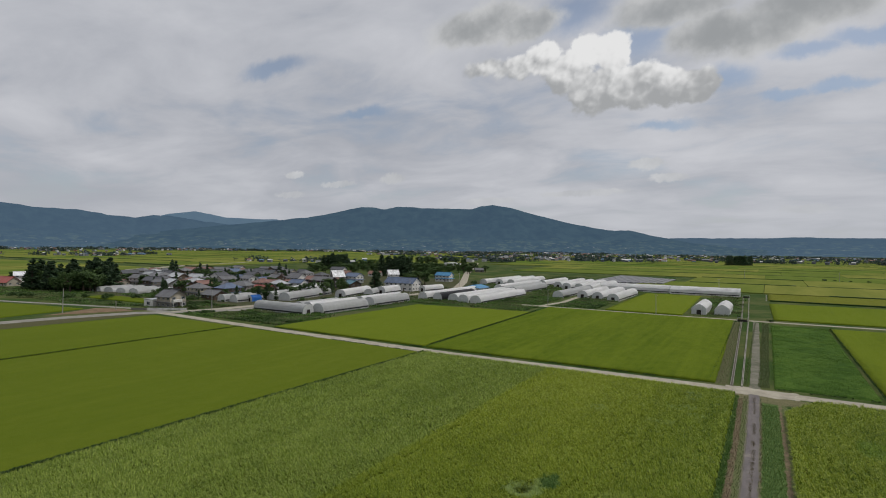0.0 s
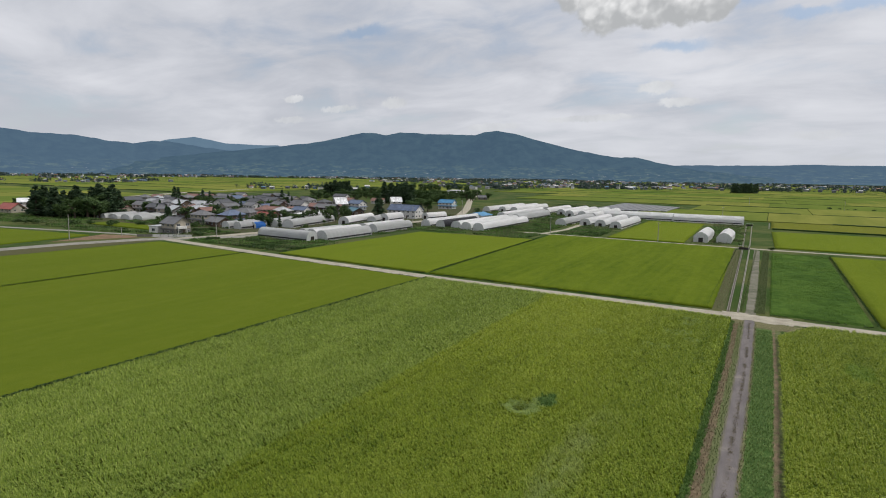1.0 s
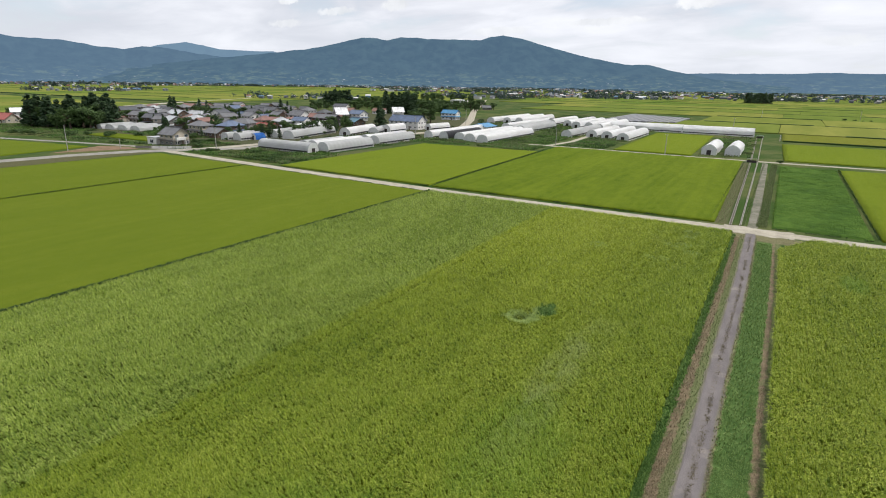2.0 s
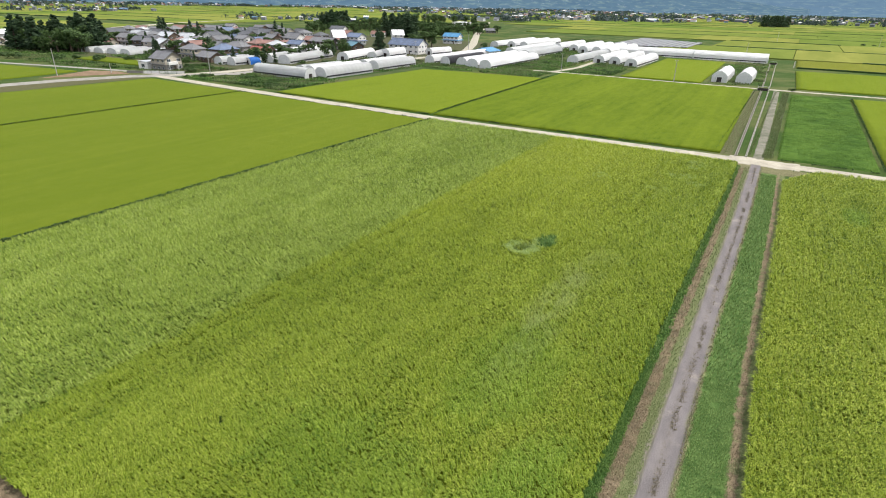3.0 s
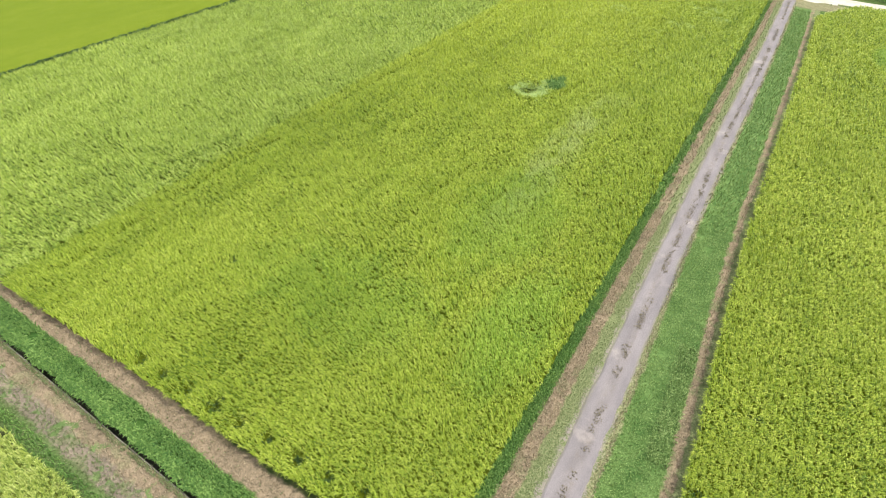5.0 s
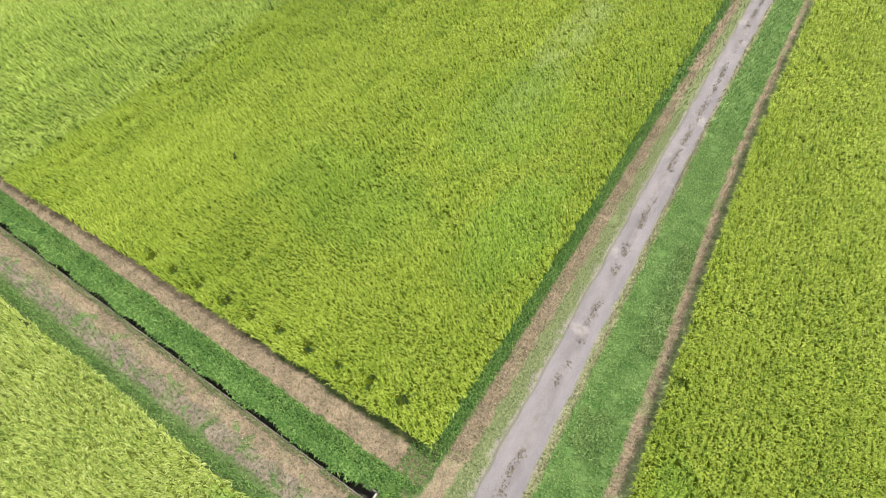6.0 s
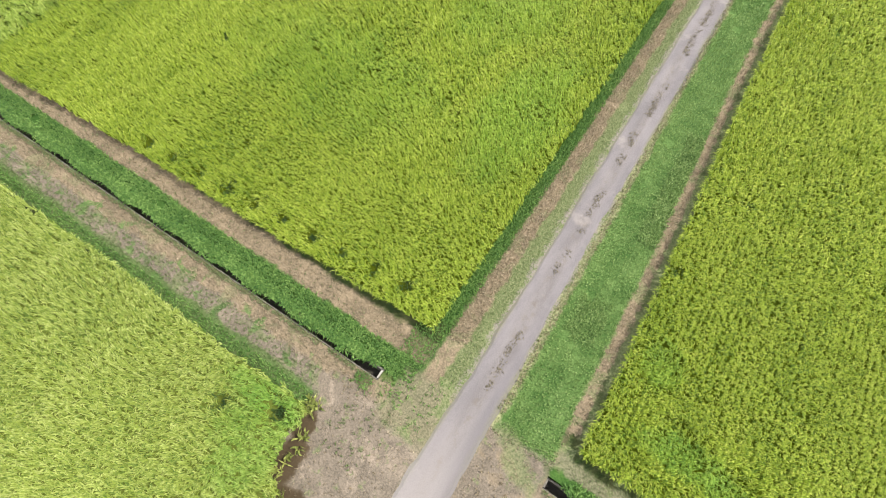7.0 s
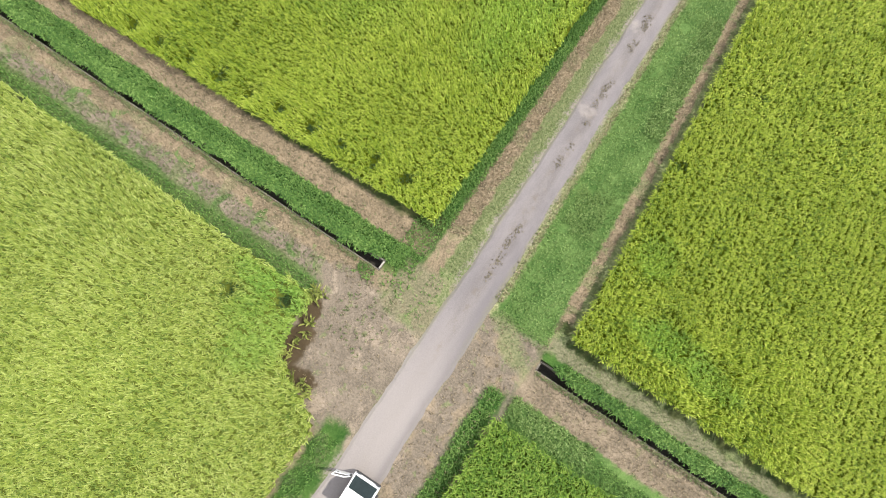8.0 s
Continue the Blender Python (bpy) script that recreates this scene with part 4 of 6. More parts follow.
def far_paddies():
    """The patchwork of paddies that runs to the foot of the hills."""
    rnd = random.Random(5)
    meshes = {}
    rows = [374] + [430 + 104 * i for i in range(24)]
    for j, (y0, y1) in enumerate(zip(rows, rows[1:])):
        x0 = -2300 + rnd.uniform(0, 50)
        while x0 < 620:
            wide = rnd.choice((62, 94, 125))
            x1, xm = x0 + wide, x0 + wide / 2
            mid = (y0 + y1) / 2
            village = (-560 < xm < -150 and mid < 620) or (-620 < xm < -270 and mid < 760) or (-150 <= xm < -62 and mid < 640) or (xm < -10 and mid < 420)
            off_road = abs(xm - np.interp(mid, [360, 530, 900, 1500], [-210, -290, -470, -760])) < wide * 0.5 + 6
            reach = np.hypot(xm, mid)
            golden = j == 0 and -20 < xm < 230
            if not village and not golden and not off_road and reach < 2500 and (xm > -1100 or mid > 300):
                key = (wide, round(y1 - y0))
                if key not in meshes:
                    bm = bmesh.new()
                    box_into(bm, -wide / 2 + 0.2, wide / 2 - 0.2, -(y1 - y0) / 2 + 1.0, (y1 - y0) / 2 - 1.0, -0.1, 0.75, bevel=0.2)
                    meshes[key] = bpy.data.meshes.new("rice_paddy")
                    bm.to_mesh(meshes[key])
                    bm.free()
                    meshes[key].materials.append(RICE_FAR)
                ob = new("rice_paddy", meshes[key])
                ob.location = (xm, mid, 0)
                tagged(ob, "distant green rice paddy on the plain", "rice paddy", "far rice paddies", "stuff")
            x0 = x1
    # west of the village the same grid starts nearer
    for y0 in (60, 164, 268):
        for i in range(16):
            xm = -530 - 94 * i
            ob = new("rice_paddy", meshes[(94, 104)])
            ob.location = (xm, y0 + 52, 0)
            tagged(ob, "distant green rice paddy on the plain", "rice paddy", "far rice paddies", "stuff")


far_paddies()


def lodged_rice():
    """Rice that wind has flattened: pale stalks laid in rings and streaks."""
    made = []
    for hx, hy, rx, ry, count in ((-25.0, 60.4, 2.0, 1.9, 420), (-23.3, 63.4, 1.2, 1.5, 240), (-13.5, 108, 2.6, 1.6, 130), (-12.2, 117.5, 1.6, 3.0, 130), (-10.4, 103.6, 1.6, 1.0, 50), (-15.2, 97, 2.2, 1.0, 60), (-26.0, 99.3, 1.8, 1.5, 60)):
        a = RNG.uniform(0, 6.28, count)
        q = 0.88 + 0.18 * RNG.normal(0, 1, count)
        px, py = hx + rx * q * np.cos(a), hy + ry * q * np.sin(a)
        made.append(blades(px, py, canopy(px, py) + 0.20, a + 2.0, 3, 0.75, 0.085, 0.4, 0.22))
    vv, ff = joined(made)
    tagged(new("lodged_rice", mesh_from("lodged_rice", vv, ff, STRAW)), "pale flattened rice stalks laid by wind", "rice", kind="stuff")
    px, py = -22.7 + RNG.normal(0, 0.40, 320), 64.0 + RNG.normal(0, 0.65, 320)
    vv, ff = blades(px, py, canopy(px, py) + 0.1, RNG.uniform(0, 6.28, 320), 4, 0.5, 0.09, 1.5, 0.7)
    tagged(new("weed_clump", mesh_from("weed_clump", vv, ff, GRASS)), "tall dark green weeds among flattened rice", "weeds", kind="stuff")


lodged_rice()


def ridge_weeds():
    """Rank dark weeds on the ridges between paddies."""
    made = []
    for x, y0, y1, gap in ((-82.4, 4, 126, 0.22), (-163.3, 20, 127, 0.3), (-87.3, 137, 240, 0.3), (-11.0, 137, 256, 1.6), (20.8, 137, 253, 0.5)):
        py = np.repeat(np.arange(y0, y1, gap), 3) + RNG.normal(0, 0.15, 3 * len(np.arange(y0, y1, gap)))
        px = x + RNG.normal(0, 0.12, len(py)) - (0.058 * (py - 137) if x == -87.3 else 0)
        keep = RNG.uniform(0, 1, len(px)) < 0.85
        px, py = px[keep], py[keep]
        made.append(blades(px, py, 0 * px + (0.46 if x == -82.4 else 0.36), RNG.uniform(0, 6.28, len(px)), 3, 0.34 if x == -82.4 else 0.22, 0.14 if x == -82.4 else 0.09, 1.6, 0.42 if x == -82.4 else 0.26))
    for hx, hy, r in HOLES:
        px, py = hx + RNG.normal(0, 0.45 * r, 16), hy + RNG.normal(0, 0.45 * r, 16)
        made.append(blades(px, py, canopy(px, py) + 0.05, RNG.uniform(0, 6.28, 16), 5, 0.22, 0.05, 1.6, 0.30))
    for x0, x1, y, rise in ((-92, -12, 133.2, 1.5), (-152, -88, 133.4, -0.2), (-82, -46, 126.3, 0.3), (-45, -6, 127.0, 0.7), (-163, -85, 127.2, -1.2), (5, 46, 127.6, 1.2), (22, 120, 136.4, 2.0), (2, 20, 135.6, 0.4)):
        px = np.repeat(np.arange(x0, x1, 0.3), 2) + RNG.normal(0, 0.15, 2 * len(np.arange(x0, x1, 0.3)))
        py = y + rise * (px - x0) / (x1 - x0) + RNG.normal(0, 0.25, len(px))
        keep = fbm(px * 0.3, py * 0.3, 44, 3) > 0.46
        made.append(blades(px[keep], py[keep], 0 * px[keep] + 0.10, RNG.uniform(0, 6.28, keep.sum()), 3, 0.24, 0.11, 1.6, 0.26))
    vv, ff = joined(made)
    tagged(new("ridge_weeds", mesh_from("ridge_weeds", vv, ff, CROP_DARK)), "dark weeds on the ridges between paddies", "weeds", kind="stuff")


ridge_weeds()


def far_ridges():
    """Weedy banks between the distant paddies."""
    rnd = np.random.default_rng(15)
    vs, qs = [], []

    def bank(x0, x1, y0, y1, h):
        k = 8 * len(vs)
        vs.append(np.array([(x, y, z) for z in (0.0, h) for x, y in ((x0, y0), (x1, y0), (x1, y1), (x0, y1))], float))
        qs.append(np.array([(4, 5, 6, 7), (0, 1, 5, 4), (1, 2, 6, 5), (2, 3, 7, 6), (3, 0, 4, 7)]) + k)

    rows = [430 + 104 * i for i in range(16)]
    for y in rows:
        x = -9.0 if y < 420 else (-60.0 if y < 640 else -240 - 0.45 * (y - 640))
        while x < 620:
            n = rnd.uniform(30, 120)
            if rnd.random() < 0.8:
                bank(x, x + n, y - rnd.uniform(0.8, 1.4), y + rnd.uniform(0.8, 1.4), rnd.uniform(0.85, 1.3))
            x += n + rnd.uniform(0, 8)
        x = -2300.0
        while x < -640:
            n = rnd.uniform(40, 160)
            if rnd.random() < 0.7:
                bank(x, x + n, y - rnd.uniform(0.8, 1.6), y + rnd.uniform(0.8, 1.6), rnd.uniform(0.85, 1.4))
            x += n + rnd.uniform(0, 30)
    for y, x0, x1 in ((371.0, 1.5, 160),):
        bank(x0, x1, y - 0.4, y + 0.4, 0.8)
    v = np.concatenate(vs)
    v[:, 1] += (fbm(v[:, 0] * 0.05, v[:, 1] * 0.05, 4) - 0.5) * 1.5
    tagged(new("paddy_ridges", mesh_from("paddy_ridges", v, np.concatenate(qs), CROP_DARK)), "dark weedy banks between distant paddies", "banks", kind="stuff")


far_ridges()


# ---- meadow beside the second stretch of track ----
def tuft_patch(name, boxes, mat, label, category="grass", parent=None):
    made = []
    for x0, x1, y0, y1, gap, size, count in boxes:
        px, py = scatter(x0, x1, y0, y1, gap)
        keep = fbm(px * 0.6, py * 0.6, 33, 3) > 0.22
        for a, b, c, d in (DITCH_L, DITCH_R):
            near = np.where(px < 0, b - px, px - a)   # from the open end
            keep &= ~((px > a) & (px < b) & (py > c) & (py < np.maximum(d + 0.05 - 0.19 * near, c + 0.36 + 0.10 * np.sin(px * 1.7))))
        px, py = bent(px[keep], py[keep]), py[keep]
        made.append(blades(px, py, np.maximum(ground_height(px, py), -0.1) + 0.05, RNG.uniform(0, 6.28, len(px)), count, 0.16 * size, 0.034 * size, 1.6, 0.16 * size))
    vv, ff = joined(made)
    return tagged(new(name, mesh_from(name, vv, ff, mat)), label, category, kind="stuff")


def meadow():
    xs, ys = np.meshgrid(np.linspace(1.6, 20.2, 60), np.linspace(136.6, 252, 120))
    z = 0.10 + 0.25 * fbm(xs * 0.3, ys * 0.3, 77) + 0.15 * fbm(xs, ys, 78)
    edge = (xs == xs.min()) | (xs == xs.max()) | (ys == ys.min()) | (ys == ys.max())
    z = np.where(edge, -0.1, z)
    i = (np.arange(119)[:, None] * 60 + np.arange(59)).ravel()
    ob = new("meadow", mesh_from("meadow", np.stack([xs, ys, z], -1).reshape(-1, 3), np.stack([i, i + 1, i + 61, i + 60], 1), MEADOW, True))
    tagged(ob, "fallow paddy with rough bright green grass", "meadow", kind="stuff")
    px, py = scatter(1.4, 20, 137, 251, 0.62)
    vv, ff = blades(px, py, 0 * px + 0.27, RNG.uniform(0, 6.28, len(px)), 4, 0.24, 0.08, 1.5, 0.10)
    child = new("meadow_tufts", mesh_from("meadow_tufts", vv, ff, MEADOW))
    child.parent = ob


meadow()
tuft_patch("mown_verge", ((0.66, 3.95, 6.8, 45, 0.17, 0.75, 4), (0.66, 3.95, 45, 121.5, 0.34, 1.4, 4), (0.95, 4.15, 5.4, 6.9, 0.16, 0.75, 4), (2.6, 3.9, 20, 30, 0.16, 1.3, 4), (1.2, 3.2, 12, 15, 0.14, 1.0, 4), (4.0, 9.0, 0.9, 2.2, 0.13, 1.3, 4), (-5.3, -4.9, 45, 126, 0.3, 1.5, 4)),
           VERGE, "mid-green grass on the verge beside the track")
tuft_patch("track_edge_grass", ((-0.7, 1.9, 136, 256, 0.42, 1.7, 4), (-4.0, -3.3, 136, 256, 0.5, 1.6, 4), (-10.4, -7.6, 136, 250, 0.7, 1.6, 3)), OLIVE_GRASS, "rough olive grass between the channels and the second track")
tuft_patch("verge_grass", ((-5.2, -4.25, 8, 45, 0.13, 1.0, 4), (-5.2, -4.2, 45, 126, 0.3, 1.8, 4),
                           (-45, -5.4, 4.42, 5.8, 0.13, 1.3, 4), (-45, -6.6, 3.9, 4.75, 0.11, 1.9, 5), (-7.4, -6.3, 2.9, 3.6, 0.16, 1.2, 4), (-5.9, -4.2, 3.0, 4.7, 0.26, 1.0, 4), (-3.6, -2.5, 2.5, 6.0, 0.3, 0.8, 3), (-6.2, -4.4, 4.6, 8.0, 0.15, 1.0, 4), (4.8, 26, 4.55, 5.15, 0.13, 1.2, 4), (4.6, 26, 4.1, 4.9, 0.11, 1.7, 5),
                           (-45, -8.6, 0.5, 1.3, 0.16, 1.1, 4), (4.0, 24, 0.7, 1.9, 0.15, 1.0, 4), (2.4, 3.4, -13, 1.9, 0.16, 1.2, 4), (-3.8, -2.6, -13, -5.0, 0.18, 1.1, 4)),
           GRASS, "dark green weeds and grass on the verges")
tuft_patch("dry_grass", ((-4.3, -3.15, 8, 45, 0.17, 0.9, 3), (-4.2, -3.2, 45, 124, 0.4, 1.5, 3), (-45, -5, 5.95, 7.1, 0.22, 0.7, 3), (-45, -6.5, 2.4, 3.7, 0.24, 0.8, 3), (4.4, 26, 2.2, 3.9, 0.24, 0.8, 3),
                         (-7.4, -2.3, -4.4, 3.2, 0.40, 0.7, 3), (0.6, 3.6, -13, 5.2, 0.36, 0.8, 3), (4.0, 4.6, 7, 60, 0.22, 0.8, 3), (0.25, 0.66, 6, 45, 0.2, 0.8, 3), (0.25, 0.66, 45, 122, 0.4, 1.3, 3)), DRY_GRASS, "dry straw-coloured cut grass on bare soil")
tuft_patch("olive_grass", ((-3.15, -2.15, 6, 45, 0.15, 0.6, 3), (0.2, 0.68, 6, 45, 0.15, 0.6, 3), (-3.2, -2.2, 45, 126, 0.4, 1.2, 3), (0.25, 0.68, 45, 126, 0.4, 1.2, 3), (5.0, 26, 5.2, 6.0, 0.22, 0.7, 3),
                           (-45, -6.4, 3.5, 3.78, 0.11, 0.9, 4), (4.3, 26, 3.75, 4.02, 0.11, 0.9, 4), (-45, -9, 1.3, 2.5, 0.22, 0.9, 3), (-7, -4, -1, 3.4, 0.45, 1.0, 4), (0.5, 4.4, 5.0, 5.7, 0.2, 0.8, 3), (-45, -6, 6.0, 7.0, 0.5, 0.8, 3)), OLIVE_GRASS, "sparse olive grass along the track")


tuft_patch("reeds", ((-7.9, -7.3, -3.0, -0.6, 0.34, 2.4, 4), (-7.0, -5.2, -4.2, -3.5, 0.26, 2.6, 4), (-8.6, -7.8, 0.0, 1.0, 0.22, 2.6, 4)), REED, "yellow-green reeds at the paddy's wet edge", "reeds")


def crown_weeds():
    rnd = np.random.default_rng(3)
    py = np.sort(rnd.uniform(4.5, 128, 760))
    py = py[fbm(py * 0.8, py * 0, 12, 3) > 0.46]
    px = np.interp(py, [p[1] for p in TRACK_LINE], [p[0] for p in TRACK_LINE]) + 0.06 + rnd.normal(0, 0.09, len(py)) + 0.25 * (fbm(py * 0.12, py * 0, 13, 2) - 0.5)
    made = []
    for _ in range(6):
        qx, qy = px + rnd.normal(0, 0.10, len(px)), py + rnd.normal(0, 0.17, len(py))
        made.append(blades(qx, qy, 0 * qx + 0.07, rnd.uniform(0, 6.28, len(px)), 3, 0.075, 0.030, 1.8, 0.04))
    vv, ff = joined(made)
    tagged(new("track_weeds", mesh_from("track_weeds", vv, ff, WEED)), "low dark weeds on the crown of the track", "weeds", kind="stuff")


crown_weeds()


# ---- ditches ----
def ditch(x0, x1, y0, y1, end_x, label, sunk=0.0, mat=None):
    t = thing("concrete_ditch", pose(0, 0, 0), label, "ditch", "field ditches", "structure")
    part("side_wall", box(x0, x1, y0 + 0.02, y0 + 0.10, -0.98, -0.10 - sunk, bevel=0.015), OLD_CONCRETE, t)
    part("side_wall", box(x0, x1, y1 - 0.12, y1 - 0.02, -0.98, -0.03 - sunk, bevel=0.015), OLD_CONCRETE, t)
    # the bed has a near-black stony tone
    part("bed", box(x0, x1, y0 + 0.12, y1 - 0.12, -0.99, -0.88), DITCH_BED, t, "very dark ditch bed")
    e = (end_x - 0.13, end_x - 0.02) if end_x > 0 and x1 == end_x or end_x < 0 else (end_x + 0.02, end_x + 0.13)
    part("head_wall", box(e[0], e[1], y0 + 0.12, y1 - 0.12, -0.88, 0.03 - sunk, bevel=0.015), mat or OLD_CONCRETE, t, "weathered concrete head wall")


ditch(-59.9, -6.2, 3.75, 4.5, -6.2, "narrow concrete field ditch overgrown with weeds", 0.0, CONCRETE)
ditch(4.15, 59.9, 4.0, 4.7, 4.15, "narrow field ditch with sunken concrete walls beside dry soil", 0.30)


def canal(points, gap, label, mat, width=0.06):
    t = thing("irrigation_channel", pose(0, 0, 0), label, "channel", "irrigation channels", "structure")
    (xa, ya), (xb, yb) = points
    for s in (-1, 1):
        bm = bmesh.new()
        off = s * gap / 2
        slab_into(bm, [(xa + off - width, ya, 0.28), (xa + off + width, ya, 0.28), (xb + off + width, yb, 0.28), (xb + off - width, yb, 0.28)], 0.4)
        part("side_wall", bm, mat, t)
    bm = bmesh.new()
    slab_into(bm, [(xa - gap / 2 + 0.07, ya, 0.06), (xa + gap / 2 - 0.07, ya, 0.06), (xb + gap / 2 - 0.07, yb, 0.06), (xb - gap / 2 + 0.07, yb, 0.06)], 0.12)
    part("bed", bm, OLD_CONCRETE, t)


canal(((-6.4, 134.5), (-8.9, 256)), 0.46, "worn grey concrete irrigation channel beside the track", CONCRETE)
canal(((-4.4, 134.5), (-6.4, 258)), 0.26, "pale concrete irrigation channel beside the track", CONCRETE_PALE)
canal(((-9.2, 266), (-12.5, 386)), 0.46, "worn grey concrete irrigation channel beside the grass lane", CONCRETE)
canal(((-6.6, 266), (-9.6, 392)), 0.26, "pale concrete irrigation channel beside the grass lane", CONCRETE_PALE)
canal(((-0.2, 372), (-0.30, 420)), 0.34, "short concrete channel at the paddy's corner", CONCRETE_PALE)


def sluice(x, y):
    t = thing("sluice_gate", pose(x, y, 0), "small dark sluice gate with a concrete deck", "sluice gate", "sluice gates")
    part("deck", box(-2.3, 2.3, -0.8, 0.8, 0.55, 0.75, bevel=0.04), CONCRETE, t)
    for sx in (-2.0, 1.7):
        part("pier", box(sx, sx + 0.3, -0.7, 0.7, -0.1, 0.55, bevel=0.03), CONCRETE, t)
    part("gate_leaf", box(-1.7, 1.7, -0.95, -0.82, 0.0, 1.0, bevel=0.02), WALL_BLACK, t, "dark steel gate leaf")
    bm = bmesh.new()
    for sx in (-1.8, 1.8):
        tube_into(bm, (sx, -0.6, 0.7), (sx, -0.6, 1.6), 0.06)
    tube_into(bm, (-1.8, -0.6, 1.6), (1.8, -0.6, 1.6), 0.06)
    part("hoist_frame", bm, METAL, t)


sluice(-8.6, 258.3)
sluice(-11.0, 389)


# ---- trees ----
def foliage(centres, radii, size, count, rnd):
    """Small leaf clumps on and in the given lumps, as vertices and quads."""
    centres, radii = np.array(centres, float), np.array(radii, float)
    pick = rnd.integers(0, len(centres), count)
    d = rnd.normal(0, 1, (count, 3))
    d /= np.linalg.norm(d, axis=1)[:, None]
    p = centres[pick] + d * radii[pick] * (rnd.uniform(0.35, 1.0, count) ** 0.5)[:, None]
    a = rnd.normal(0, 1, (count, 3))
    a /= np.linalg.norm(a, axis=1)[:, None]
    b = np.cross(a, d + 0.3 * rnd.normal(0, 1, (count, 3)))
    b /= np.linalg.norm(b, axis=1)[:, None] + 1e-6
    s = size * rnd.uniform(0.6, 1.4, count)[:, None]
    v = np.stack([p - a * s - b * s * 0.6, p + a * s - b * s * 0.5, p + a * s * 0.8 + b * s * 0.6, p - a * s * 0.9 + b * s * 0.5], 1)
    return v.reshape(-1, 3), np.arange(count * 4).reshape(-1, 4)


def conifer_meshes(seed):
    """A cedar of height 1: tapered trunk, drooping tiers."""
    rnd = np.random.default_rng(seed)
    bm = bmesh.new()
    tube_into(bm, (0, 0, -0.02), (0, 0, 0.92), 0.022, 0.004)
    cs, rs = [], []
    for h in np.linspace(0.10, 0.97, 15):
        reach = 0.17 * (1.03 - h) ** 0.8 + 0.012
        for _ in range(5):
            a = rnd.uniform(0, 6.28)
            q = rnd.uniform(0.35, 0.9)
            cs.append((np.cos(a) * reach * q, np.sin(a) * reach * q, h + rnd.uniform(-0.03, 0.03)))
            rs.append((reach * 0.45, reach * 0.45, 0.035))
            if _ < 2:
                tube_into(bm, (0, 0, h), (np.cos(a) * reach * 0.8, np.sin(a) * reach * 0.8, h - 0.02), 0.004, 0.001, 5)
    v, q = foliage(cs, rs, 0.026, 760, rnd)
    trunk = bpy.data.meshes.new("trunk")
    bm.to_mesh(trunk)
    bm.free()
    trunk.materials.append(TRUNK)
    return trunk, mesh_from("crown", v, q, CEDAR)


def broadleaf_meshes(seed):
    """A broad tree of height 1: forked trunk, lumpy crown with gaps."""
    rnd = np.random.default_rng(seed)
    bm = bmesh.new()
    tube_into(bm, (0, 0, -0.02), (0, 0, 0.42), 0.035, 0.022)
    cs, rs = [], []
    for i in range(12):
        a, q, h = rnd.uniform(0, 6.28), rnd.uniform(0.06, 0.28), rnd.uniform(0.24, 0.86)
        c = (np.cos(a) * q, np.sin(a) * q, h)
        tube_into(bm, (0, 0, 0.30 + 0.1 * rnd.random()), c, 0.014, 0.004, 5)
        cs.append(c)
        rs.append((rnd.uniform(0.11, 0.19), rnd.uniform(0.11, 0.19), rnd.uniform(0.09, 0.15)))
    v, q = foliage(cs, rs, 0.031, 950, rnd)
    trunk = bpy.data.meshes.new("trunk")
    bm.to_mesh(trunk)
    bm.free()
    trunk.materials.append(TRUNK)
    return trunk, mesh_from("crown", v, q, LEAVES)


def bush_mesh(seed):
    rnd = np.random.default_rng(seed)
    cs = [(rnd.uniform(-0.5, 0.5), rnd.uniform(-0.4, 0.4), rnd.uniform(0.25, 0.6)) for _ in range(7)]
    v, q = foliage(cs, [(0.3, 0.3, 0.28)] * 7, 0.07, 420, rnd)
    v[:, 2] = np.maximum(v[:, 2], -0.02)
    return mesh_from("bush", v, q, LEAVES)


CONIFERS = [conifer_meshes(s) for s in (101, 102, 103)]
BROADLEAVES = [broadleaf_meshes(s) for s in (111, 112, 113)]
BUSHES = [bush_mesh(s) for s in (121, 122, 123)]
TREE_RND = random.Random(9)


def tree(kind, x, y, h, fat=1.0):
    stock, label, name = (CONIFERS, "dark green cedar tree with drooping tiers", "cedar_tree") if kind == "cedar" else (BROADLEAVES, "dark green broadleaf tree with a lumpy crown", "broadleaf_tree")
    trunk, crown = TREE_RND.choice(stock)
    t = thing(name, pose(x, y, 0, 0, 0, TREE_RND.uniform(0, 360)) @ Matrix.Diagonal((h * fat, h * fat, h, 1)), label, "tree", "village trees")
    for part_name, me in (("trunk", trunk), ("crown", crown)):
        ob = new(part_name, me)
        ob.parent = t
    return t


def bush(x, y, r, h=None):
    ob = new("bush", TREE_RND.choice(BUSHES))
    ob.matrix_basis = pose(x, y, 0, 0, 0, TREE_RND.uniform(0, 360)) @ Matrix.Diagonal((r, r, h or r, 1))
    return tagged(ob, "rounded dark green garden bush", "bush", "bushes")


def grove(kind, x, y, rx, ry, count, h0, h1, fat):
    for _ in range(count):
        a, q = TREE_RND.uniform(0, 6.28), math.sqrt(TREE_RND.random())
        tree(kind, x + rx * q * math.cos(a), y + ry * q * math.sin(a), TREE_RND.uniform(h0, h1), fat)


